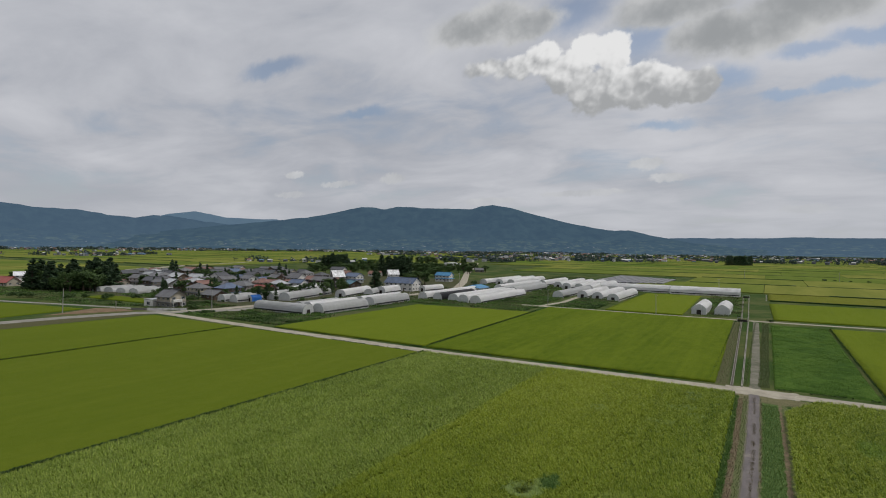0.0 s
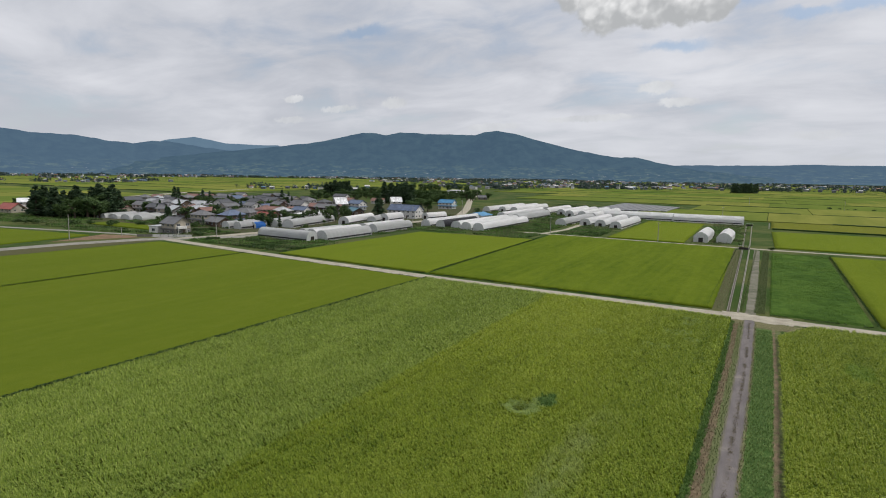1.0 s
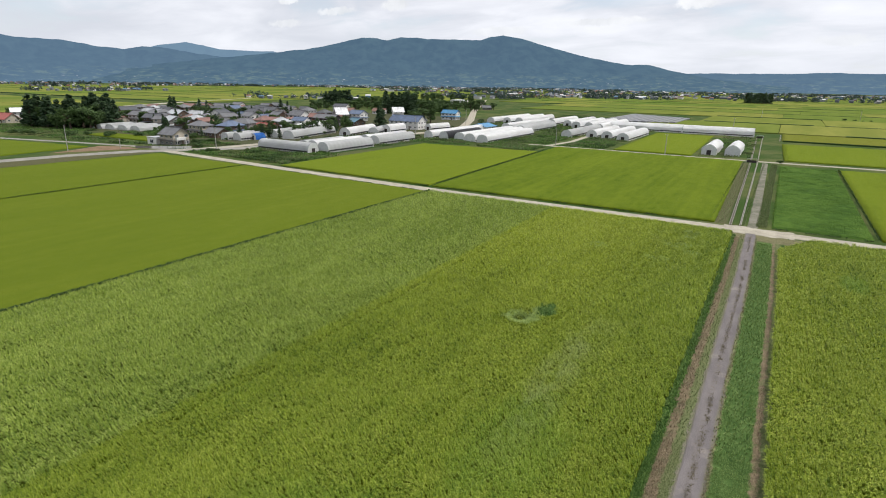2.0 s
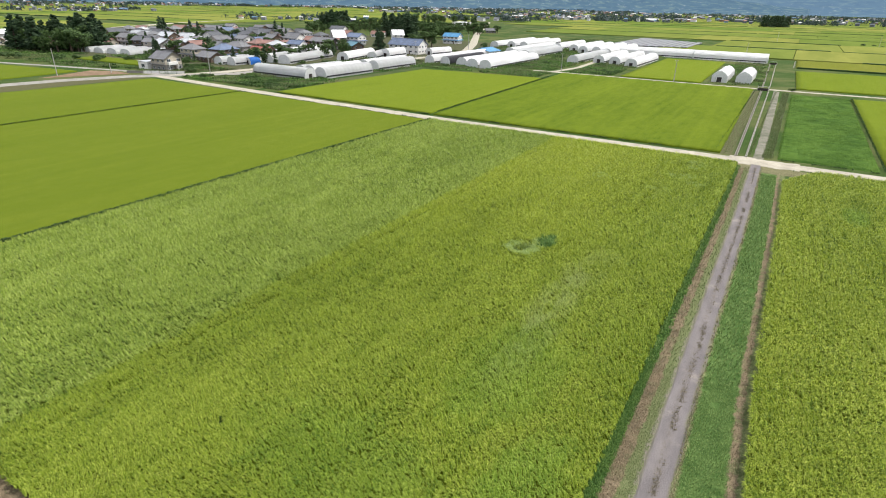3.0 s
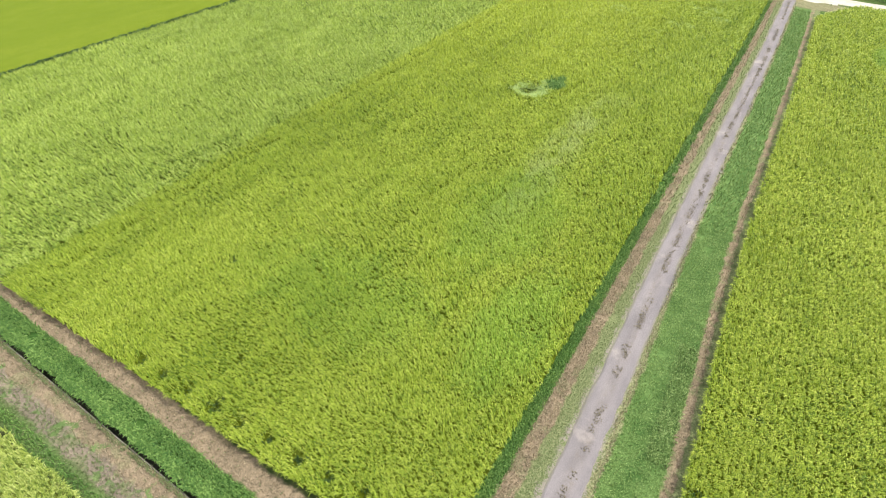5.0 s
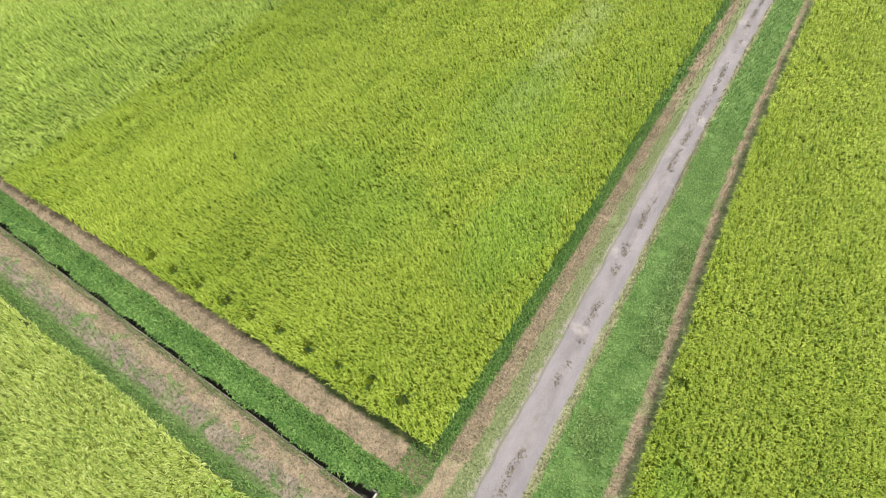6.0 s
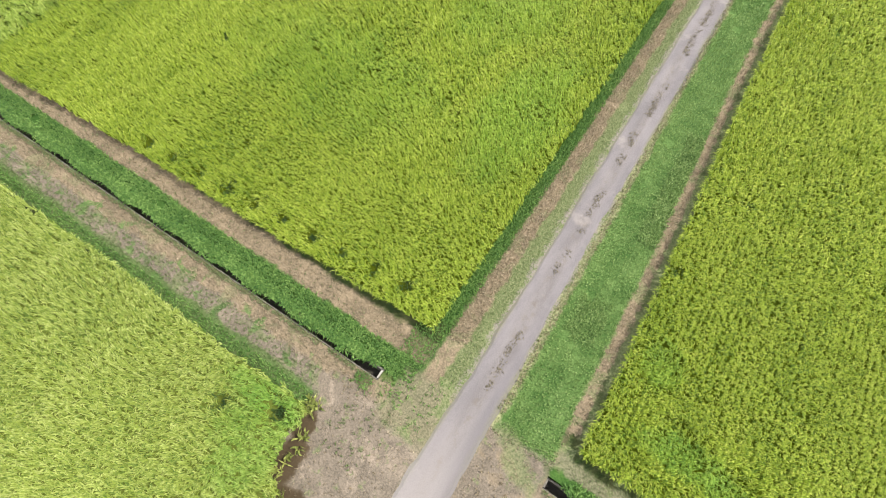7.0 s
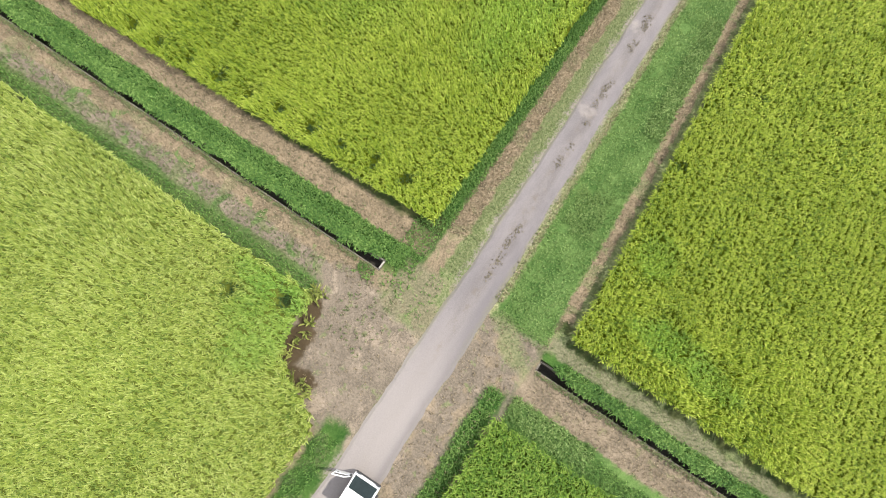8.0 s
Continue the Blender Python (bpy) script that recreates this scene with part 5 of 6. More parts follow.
# ---- houses ----
def pane_meshes():
    bm = bmesh.new()
    for x0, x1, z0, z1 in ((-0.9, 0.9, -0.62, -0.54), (-0.9, 0.9, 0.54, 0.62), (-0.9, -0.82, -0.54, 0.54), (0.82, 0.9, -0.54, 0.54), (-0.04, 0.04, -0.54, 0.54)):
        box_into(bm, x0, x1, -0.06, 0.02, z0, z1)
    f = bpy.data.meshes.new("window")
    bm.to_mesh(f)
    bm.free()
    f.materials.append(FRAME_WHITE)
    bm = box(-0.83, 0.83, -0.035, 0.01, -0.55, 0.55)
    p = bpy.data.meshes.new("pane")
    bm.to_mesh(p)
    bm.free()
    p.materials.append(GLASS)
    return f, p


WINDOW, PANE = pane_meshes()


def window_on(parent, x, y, z, rz, scale=1.0):
    f = new("window", WINDOW)
    f.parent = parent
    f.matrix_basis = pose(x, y, z, 0, 0, rz) @ Matrix.Diagonal((scale, 1, scale, 1))
    p = new("pane", PANE)
    p.parent = f


def gable_roof(w, d, z0, rise, over, thick):
    """Two slopes and a ridge cap along x."""
    bm = bmesh.new()
    ex, ey = w / 2 + over, d / 2 + over
    drop = rise * over / (d / 2)
    for s in (-1, 1):
        c = [(-ex, s * ey, z0 - drop), (ex, s * ey, z0 - drop), (ex, 0, z0 + rise), (-ex, 0, z0 + rise)]
        slab_into(bm, c if s < 0 else c[::-1], thick)
    box_into(bm, -ex, ex, -0.16, 0.16, z0 + rise - 0.05, z0 + rise + 0.14)
    return bm


def hip_roof(w, d, z0, rise, over, thick):
    bm = bmesh.new()
    ex, ey = w / 2 + over, d / 2 + over
    rx = max(0.3, ex - ey)
    drop = rise * over / (d / 2)
    lo, hi = z0 - drop, z0 + rise
    a, b = (-rx, 0, hi), (rx, 0, hi)
    slab_into(bm, [(-ex, -ey, lo), (ex, -ey, lo), b, a], thick)
    slab_into(bm, [(ex, ey, lo), (-ex, ey, lo), a, b], thick)
    slab_into(bm, [(ex, -ey, lo), (ex, ey, lo), b], thick)
    slab_into(bm, [(-ex, ey, lo), (-ex, -ey, lo), a], thick)
    box_into(bm, -rx - 0.2, rx + 0.2, -0.16, 0.16, hi - 0.06, hi + 0.12)
    return bm


def house_wall(w, d, eave, rise, hip):
    bm = bmesh.new()
    if hip:
        box_into(bm, -w / 2, w / 2, -d / 2, d / 2, -0.1, eave)
        return bm
    prof = [(-d / 2, -0.1), (d / 2, -0.1), (d / 2, eave), (0, eave + rise * 0.98), (-d / 2, eave)]
    ends = [[bm.verts.new((s * w / 2, y, z)) for y, z in prof] for s in (-1, 1)]
    bm.faces.new(ends[0][::-1]), bm.faces.new(ends[1])
    for i in range(5):
        j = (i + 1) % 5
        bm.faces.new((ends[0][i], ends[0][j], ends[1][j], ends[1][i]))
    return bm


def house(x, y, w, roof, wall, label, d=None, storeys=1, rz=0.0, hip=False, skirt=True, rise=None):
    d = d or min(w * 0.75, 9.0)
    eave = 2.9 if storeys == 1 else 5.6
    rise = rise or d * 0.26
    t = thing("house", pose(x, y, 0, 0, 0, rz), label, "house", "village houses")
    part("wall", house_wall(w, d, eave, rise, hip), wall, t)
    part("roof", (hip_roof if hip else gable_roof)(w, d, eave, rise, 0.7, 0.16), roof, t)
    if storeys == 2 and skirt:
        for s, (hx, hy) in ((0, (w / 2, d / 2)), (90, (d / 2, w / 2))):
            for turn in (0, 180):
                bm = bmesh.new()
                slab_into(bm, [(-hx - 1.1, -hy - 1.1, 2.55), (hx + 1.1, -hy - 1.1, 2.55), (hx, -hy + 0.02, 3.05), (-hx, -hy + 0.02, 3.05)], 0.12)
                ob = part("lower_roof", bm, roof, t)
                ob.rotation_euler = (0, 0, radians(s + turn))
    for level in range(storeys):
        z = 1.55 + 2.75 * level
        k = max(1, int(w / 3.2))
        for i in range(k):
            window_on(t, -w / 2 + w * (i + 0.5) / k, -d / 2, z, 0, 0.85)
        for i in range(max(1, int(d / 3.6))):
            kk = max(1, int(d / 3.6))
            window_on(t, w / 2, -d / 2 + d * (i + 0.5) / kk, z, 90, 0.85)
    part("door", box(-0.45 + w * 0.2, 0.45 + w * 0.2, -d / 2 - 0.05, -d / 2 + 0.03, 0.0, 2.05, bevel=0.01), WALL_BROWN, t)
    return t


GREY_HOUSE = "tiled house with a grey roof and dull walls"
house(-396, 194, 13, ROOF_RED, WALL_BROWN, "long low shed with a red metal roof", 6, 1, 18)
house(-384, 200, 10, ROOF_BROWN, WALL_CREAM, "cream house with a brown roof", 8, 1, 18)
house(-381, 213, 11, ROOF_GREY, WALL_WHITE, "two-storey white house with a grey tiled roof", 9, 2, 12)
house(-420, 246, 18, ROOF_LIGHT, WALL_BROWN, "large old farmhouse with a streaked metal roof", 11, 1, 12, rise=4.2)
house(-487, 255, 13, ROOF_GREY, WALL_GREY, GREY_HOUSE, 8, 1, 5)
house(-450, 262, 11, ROOF_DARK, WALL_GREY, "house with a dark grey roof", 8, 1, 15)
house(-358, 217, 8, ROOF_GREY, WALL_WHITE, "two-storey white house with a grey tiled roof", 7, 2, 8)
house(-346, 221, 8, ROOF_RED, WALL_BROWN, "small house with a dull red roof", 7, 1, 8)
house(-383, 258, 23, ROOF_LIGHT, WALL_WHITE, "wide white house with a pale hipped roof", 13, 1, 10, hip=True, rise=3.6)
house(-338, 232, 13, ROOF_BLUE, WALL_WHITE, "white house with a bright blue metal roof", 8, 1, 8)
house(-362, 240, 9, ROOF_GREY, WALL_CREAM, GREY_HOUSE, 7, 1, 0)
house(-275, 187, 11, ROOF_GREY, WALL_CREAM, "two-storey cream house with a grey tiled roof", 8, 2, 0, hip=True)
house(-257, 184, 11, ROOF_GREY, WALL_BROWN, "brown house with a grey-brown roof", 8, 1, 0)
house(-315, 232, 14, ROOF_GREY, WALL_CREAM, GREY_HOUSE, 9, 1, 12, hip=True)
house(-296, 226, 12, ROOF_DARK, WALL_CREAM, "house with a dark tiled roof", 9, 1, 6)
house(-303, 243, 14, ROOF_GREY, WALL_WHITE, "white house with a grey tiled roof", 9, 1, -8, hip=True)
house(-400, 290, 17, ROOF_GREY, WALL_GREY, GREY_HOUSE, 10, 1, 8)
house(-372, 288, 12, ROOF_SLATE, WALL_GREY, "house with a blue-grey roof", 9, 1, 16)
house(-350, 268, 12, ROOF_DARK, WALL_BROWN, "dark house with a black tiled roof", 9, 1, 0)
house(-323, 260, 11, ROOF_GREY, WALL_WHITE, "two-storey white house with a grey roof", 8, 2, -6)
house(-288, 254, 14, ROOF_BROWN, WALL_CREAM, "cream house with a brown tiled roof", 10, 1, 0, rise=3.2)
house(-267, 226, 13, ROOF_RED, WALL_CREAM, "cream house with a faded red roof", 8, 1, 6)
house(-394, 330, 13, ROOF_DARK, WALL_GREY, "tall grey house with a dark roof", 10, 2, 10)
house(-347, 310, 14, ROOF_BROWN, WALL_CREAM, "house with a brown tiled roof", 9, 1, 0)
house(-330, 296, 12, ROOF_GREY, WALL_CREAM, GREY_HOUSE, 9, 1, 14)
house(-306, 290, 12, ROOF_GREY, WALL_WHITE, "two-storey white house with a steep grey roof", 9, 2, 0, rise=3.2)
house(-276, 266, 11, ROOF_RED, WALL_BROWN, "house with a red-brown roof", 8, 1, 0)
house(-299, 302, 12, ROOF_WHITE, WALL_WHITE, "barn with a bright white metal roof", 9, 1, 30, rise=3.2)
house(-268, 280, 18, ROOF_GREY, WALL_BLACK, "black timber storehouse with a white gable edge", 9, 2, 0, skirt=False, rise=2.2)
house(-296, 324, 9, ROOF_WHITE, WALL_GREY, "tall barn with a steep bright white roof", 9, 2, 60, skirt=False, rise=4.5)
house(-287, 334, 12, ROOF_SLATE, WALL_WHITE, "white house with a slate-blue roof", 9, 2, 0)
house(-257, 297, 13, ROOF_TEAL, WALL_BROWN, "low barn with a teal metal roof", 8, 1, -25)
house(-285, 384, 9, ROOF_WHITE, WALL_WHITE, "barn with a bright white roof", 7, 2, 50, skirt=False, rise=3.4)
house(-213, 298, 22, ROOF_SLATE, WALL_WHITE, "large white house with a slate-blue metal roof", 11, 2, 4, skirt=False, rise=3.2)
house(-240, 398, 13, ROOF_BLUE, WALL_WHITE, "two-storey white house with blue roofs", 9, 2, 8)
house(-408, 700, 22, ROOF_WHITE, WALL_WHITE, "large white modern house with a flat pale roof", 14, 2, 6, hip=True, skirt=False, rise=0.6)
house(-297, 575, 11, ROOF_GREY, WALL_GREY, "grey shed beside the road", 8, 1, 28)
house(-169, 322, 15, ROOF_BLUE, WALL_WHITE, "workshop with a bright blue metal roof", 12, 1, 90, rise=1.6)
house(-440, 156, 14, ROOF_RED, WALL_CREAM, "house with a bright red metal roof", 9, 1, 12, rise=3.4)
house(-468, 176, 11, ROOF_WHITE, WALL_WHITE, "white house with a pale gable roof", 9, 2, 70, skirt=False)
VILLAGE_RND = random.Random(21)
taken = [tuple(o.matrix_basis.translation[:2]) for o in bpy.data.objects if o.name.startswith("house")]
for i in range(900):
    hx, hy = VILLAGE_RND.uniform(-470, -232), VILLAGE_RND.uniform(192, 345)
    if hy < 180 + max(0, (-262 - hx)) * 0.28 or hy > 250 + (-222 - hx) * 0.9 or any(abs(hx - a) < 12.5 and abs(hy - b) < 11 for a, b in taken) or (-262 < hx < -205 and hy < 290):
        continue
    taken.append((hx, hy))
    house(hx, hy, VILLAGE_RND.uniform(8, 12.5), VILLAGE_RND.choice((ROOF_GREY, ROOF_DARK, ROOF_DARK, ROOF_SLATE, ROOF_LIGHT, ROOF_BROWN, ROOF_GREY, ROOF_DARK, ROOF_BROWN, ROOF_GREY)), VILLAGE_RND.choice((WALL_CREAM, WALL_GREY, WALL_BROWN, WALL_WHITE, WALL_BROWN)),
          "village house with a weathered roof", None, VILLAGE_RND.choice((1, 2, 2)), VILLAGE_RND.choice((VILLAGE_RND.uniform(-14, 24), VILLAGE_RND.uniform(70, 105))), hip=VILLAGE_RND.random() < 0.4)
for i in range(26):
    hx, hy = VILLAGE_RND.uniform(-560, -330), VILLAGE_RND.uniform(300, 420)
    if hx < -330 - (420 - hy) * 0.1:
        house(hx, hy, VILLAGE_RND.uniform(10, 15), VILLAGE_RND.choice((ROOF_GREY, ROOF_DARK, ROOF_GREY, ROOF_BROWN, ROOF_DARK)), VILLAGE_RND.choice((WALL_WHITE, WALL_CREAM, WALL_GREY, WALL_BROWN)),
              "village house with a weathered roof", None, VILLAGE_RND.choice((1, 1, 2)), VILLAGE_RND.uniform(-10, 25), hip=VILLAGE_RND.random() < 0.4)


def front_house():
    """The two-storey house by the crossroads, with its annex, balcony and low wall."""
    t = thing("house", pose(-240, 149, 0, 0, 0, 4), "two-storey beige house with a grey-brown roof by the crossroads", "house")
    part("wall", house_wall(9.4, 8.4, 5.6, 2.5, False), WALL_CREAM, t)
    part("roof", gable_roof(9.4, 8.4, 5.6, 2.5, 0.8, 0.18), ROOF_GREY, t)
    part("plinth", box(-4.76, 4.76, -4.26, 4.26, -0.1, 2.6), WALL_GREY, t, "grey lower storey cladding")
    part("lower_roof", box(-5.4, 5.4, -5.2, -4.2, 2.65, 2.85, bevel=0.05), ROOF_GREY, t)
    b = part("balcony", box(4.7, 6.2, -3.4, 1.2, 2.7, 3.9, bevel=0.05), WALL_WHITE, t, "white balcony front")
    for y in (-3.3, 1.1):
        part("post", box(5.95, 6.15, y, y + 0.2, 0, 2.7), WALL_WHITE, b)
    for px in (-3.2, 0.2, 3.3):
        window_on(t, px, -4.26, 1.4, 0, 0.8)
        window_on(t, px, -4.2, 4.3, 0, 0.8)
    for py in (-2.2, 2.6):
        window_on(t, 4.76, py, 1.4, 90)
        window_on(t, 4.7, py, 4.4, 90)
    part("door", box(4.72, 4.82, 0.0, 1.0, 0.0, 2.05), WALL_BROWN, t)
    a = thing("annex", pose(-249.0, 146, 0, 0, 0, 4), "small white flat-roofed annex beside the beige house", "shed")
    part("wall", box(-3.2, 3.2, -3, 3, -0.1, 3.4, bevel=0.03), WALL_WHITE, a)
    part("roof", box(-3.5, 3.5, -3.3, 3.3, 3.4, 3.6, bevel=0.04), ROOF_LIGHT, a)
    window_on(a, 0, -3.0, 1.7, 0, 1.3)
    window_on(a, 3.2, 0, 1.7, 90)
    f = thing("garden_wall", pose(-232, 138.6, 0, 0, 0, 34), "low white concrete garden wall beside the road", "wall")
    for i in range(7):
        part("panel", box(-12.5 + 3.5 * i, -9.2 + 3.5 * i, -0.08, 0.08, 0.0, 1.05, bevel=0.02), WALL_WHITE if i > 1 else WALL_GREY, f)
        part("post", box(-9.2 + 3.5 * i, -9.0 + 3.5 * i, -0.1, 0.1, 0.0, 1.15), CONCRETE, f)


front_house()


# ---- greenhouses ----
def arch(w, h, n=14):
    """Points of a tunnel's section, from one foot to the other."""
    out = []
    for i in range(n + 1):
        a = math.pi * i / n
        out.append((-w / 2 * math.copysign(abs(math.cos(a)) ** 0.85, math.cos(a)), h * math.sin(a) ** 0.72))
    return out


def greenhouse(x, y0, y1, w, h, film=None, label="", rz=0.0, gable=False, vent=True, open_end=False):
    """A tunnel or gabled greenhouse that runs along its own y from y0 to y1."""
    film = film or FILM_WHITE
    n = y1 - y0
    t = thing("greenhouse", pose(x, y0, 0, 0, 0, rz), label or "long white plastic tunnel greenhouse", "greenhouse", "greenhouses")
    sec = [(-w / 2, -0.05), (-w / 2, h * 0.56), (-w * 0.42, h * 0.70), (-w * 0.24, h * 0.89), (0, h), (w * 0.24, h * 0.89), (w * 0.42, h * 0.70), (w / 2, h * 0.56), (w / 2, -0.05)] if gable else arch(w, h)
    bays = max(4, int(n / 1.25))
    bm = bmesh.new()
    rings = []
    for i in range(bays + 1):
        sag = 1.0 - (0.014 if i % 2 else 0.0)
        rings.append([bm.verts.new((px * sag, n * i / bays, max(-0.05, pz * sag))) for px, pz in sec])
    for a, b in zip(rings, rings[1:]):
        for i in range(len(sec) - 1):
            bm.faces.new((a[i], a[i + 1], b[i + 1], b[i]))
    bmesh.ops.solidify(bm, geom=bm.faces[:], thickness=0.02)
    bmesh.ops.recalc_face_normals(bm, faces=bm.faces[:])
    part("cover", bm, film, t)
    for yy in (0.04, n - 0.04):
        bm = bmesh.new()
        rims = [[bm.verts.new((px * 0.985, yy + s, pz * 0.985)) for px, pz in sec] for s in (-0.02, 0.02)]
        bm.faces.new(rims[0]), bm.faces.new(rims[1][::-1])
        for i in range(len(sec)):
            j = (i + 1) % len(sec)
            bm.faces.new((rims[0][i], rims[1][i], rims[1][j], rims[0][j]))
        bmesh.ops.triangulate(bm, faces=bm.faces[:])
        e = part("end_wall", bm, FILM_GREY, t, "dusty grey film end wall")
        bm = bmesh.new()
        for i in range(len(sec) - 1):
            tube_into(bm, (sec[i][0], yy, max(0, sec[i][1])), (sec[i + 1][0], yy, max(0, sec[i + 1][1])), 0.05, n=5)
        for px in (-w / 4, w / 4):
            tube_into(bm, (px, yy, 0), (px, yy, h * 0.8), 0.04, n=5)
        part("end_frame", bm, METAL, e)
        # a black slab stands for the shade inside an open doorway
        part("door", box(-0.95, 0.95, yy - 0.08, yy + 0.08, 0.0, min(2.1, h * 0.6)), WALL_BLACK if open_end else FILM_GREY, e, "black slab for a shaded open doorway" if open_end else "")
    if vent:
        for s in (-1, 1):
            part("side_vent", box(s * w / 2 - 0.09, s * w / 2 + 0.09, 0.5, n - 0.5, 0.55, 1.15, bevel=0.02), NET_DARK, t, "dark rolled-up side vent")
    return t


TUNNEL = "long white plastic tunnel greenhouse"
greenhouse(-169.5, 167.5, 199, 6.5, 4.4, FILM_GREY, "grey plastic tunnel greenhouse beside the vegetable plot", 90, vent=True, open_end=True)
greenhouse(-168.4, 172, 203, 6.6, 4.4, FILM_GREY, "grey plastic tunnel greenhouse beside the rice")
greenhouse(-176.5, 174, 206, 6.6, 4.4, FILM_WHITE, TUNNEL)
greenhouse(-186.5, 178, 204, 6.6, 3.6, FILM_GREY, "old grey tunnel greenhouse with slack film")
greenhouse(-170.5, 210, 241, 6.4, 4.4, FILM_GREY, "grey plastic tunnel greenhouse beside the rice")
greenhouse(-178.5, 212, 246, 6.4, 4.2, FILM_WHITE, TUNNEL)
greenhouse(-232, 199.5, 256, 7.0, 4.4, FILM_GREY, "dusty grey tunnel greenhouse near the houses", 14)
greenhouse(-221.5, 201, 246, 7.0, 4.4, FILM_GREY, "dusty grey tunnel greenhouse near the houses", 14)
greenhouse(-254, 236, 280, 7.0, 4.2, FILM_WHITE, TUNNEL, 14)
greenhouse(-211.5, 234, 270, 7.0, 4.4, FILM_WHITE, TUNNEL, 14, open_end=True)
greenhouse(-207, 254, 272, 6.0, 3.6, FILM_GREY, "short grey tunnel greenhouse", 20)
greenhouse(-207.5, 267, 286, 6.5, 4.6, FILM_WHITE, "short white tunnel greenhouse with a dark net end", 4, open_end=True)
greenhouse(-197, 298, 318, 5.5, 4.0, FILM_WHITE, "short white tunnel greenhouse beside the village road", -8, open_end=True)
greenhouse(-243, 178, 196, 6.0, 3.8, FILM_GREY, "low grey tunnel greenhouse beside a shed")
greenhouse(-236, 180, 197, 6.0, 3.8, FILM_GREY, "low grey tunnel greenhouse beside a shed")
greenhouse(-233, 187.5, 194, 5.0, 3.2, TARP_BLUE, "low tunnel shed covered with a bright blue tarp", vent=False, open_end=True)
greenhouse(-167.5, 254, 316, 6.0, 4.2, FILM_WHITE, TUNNEL)
greenhouse(-157.5, 254, 294, 6.0, 4.2, NET_DARK, "tunnel greenhouse under a black shade net", vent=False)
greenhouse(-148, 255, 320, 6.6, 4.2, FILM_WHITE, TUNNEL)
greenhouse(-140.5, 253, 318, 6.6, 4.2, FILM_WHITE, TUNNEL)
greenhouse(-132.5, 252, 314, 6.6, 4.2, FILM_WHITE, TUNNEL)
greenhouse(-150, 324, 392, 6.6, 4.2, FILM_GREY, "long grey tunnel greenhouse behind the workshop")
greenhouse(-142, 322, 378, 6.6, 4.4, FILM_GREY, "long grey tunnel greenhouse behind the workshop", open_end=True)
greenhouse(-160, 338, 415, 6.6, 4.2, FILM_WHITE, TUNNEL)
greenhouse(-197, 388, 462, 6.6, 4.2, FILM_WHITE, TUNNEL)
greenhouse(-187, 397, 470, 6.6, 4.2, FILM_WHITE, TUNNEL, open_end=True)
greenhouse(-178, 400, 470, 6.6, 4.2, FILM_WHITE, TUNNEL)
greenhouse(-152, 402, 458, 6.6, 4.4, FILM_WHITE, TUNNEL, open_end=True)
greenhouse(-137, 396, 460, 6.6, 4.4, FILM_WHITE, TUNNEL, open_end=True)
greenhouse(-127, 386, 452, 6.6, 4.4, FILM_WHITE, TUNNEL, open_end=True)
greenhouse(-117, 384, 452, 6.6, 4.4, FILM_WHITE, TUNNEL, open_end=True)
greenhouse(-107, 374, 446, 6.6, 4.4, FILM_WHITE, TUNNEL, open_end=True)
greenhouse(-108, 312, 374, 6.6, 4.2, FILM_GREY, "white tunnel greenhouse with open sides")
greenhouse(-96, 322, 376, 6.6, 4.2, FILM_WHITE, TUNNEL, open_end=True)
greenhouse(-86, 319, 378, 6.6, 4.2, FILM_WHITE, TUNNEL, open_end=True)
greenhouse(-75.5, 313, 366, 6.8, 4.2, FILM_WHITE, TUNNEL, open_end=True)
greenhouse(-57, 399, 447, 8.6, 5.3, FILM_WHITE, "long white gabled greenhouse across the view", 90, gable=True, vent=True)
greenhouse(-14.5, 397, 439, 8.6, 5.3, FILM_WHITE, "long white gabled greenhouse at the end of the lane", 90, gable=True, vent=True)
greenhouse(-27, 275, 306, 6.2, 4.8, FILM_WHITE, "white greenhouse with a low ridge on a grass plot", gable=True, vent=False, open_end=True)
greenhouse(-17.5, 277, 306, 6.2, 4.8, FILM_WHITE, "white greenhouse with a low ridge on a grass plot", gable=True, vent=False)
greenhouse(-246, 410, 440, 5.5, 4.0, FILM_WHITE, "white tunnel greenhouse beside the blue-roofed house", 26)
greenhouse(-262, 430, 470, 5.5, 4.0, FILM_WHITE, "white tunnel greenhouse beside the blue-roofed house", 26)
for i in range(4):
    greenhouse(-352 + 10 * i, 170 + 2 * i, 192 + 2 * i, 8.5, 2.9, FILM_GREY, "row of grey tunnel greenhouses below the village", 6, vent=False)


# ---- shade-net beds behind the greenhouses ----
def net_beds():
    for i in range(11):
        x = -134 + 5.6 * i
        t = thing("shade_bed", pose(x, 470 + 1.5 * i, 0), "low crop bed under grey shade net", "crop bed", "shade beds")
        part("net", box(-2.2, 2.2, 0, 128 - 5 * i, 0.0, 1.3, bevel=0.3), NET_GREY, t)
        part("edge_board", box(-2.5, -2.25, 0, 128 - 5 * i, 0.0, 0.5), CONCRETE, t)


net_beds()


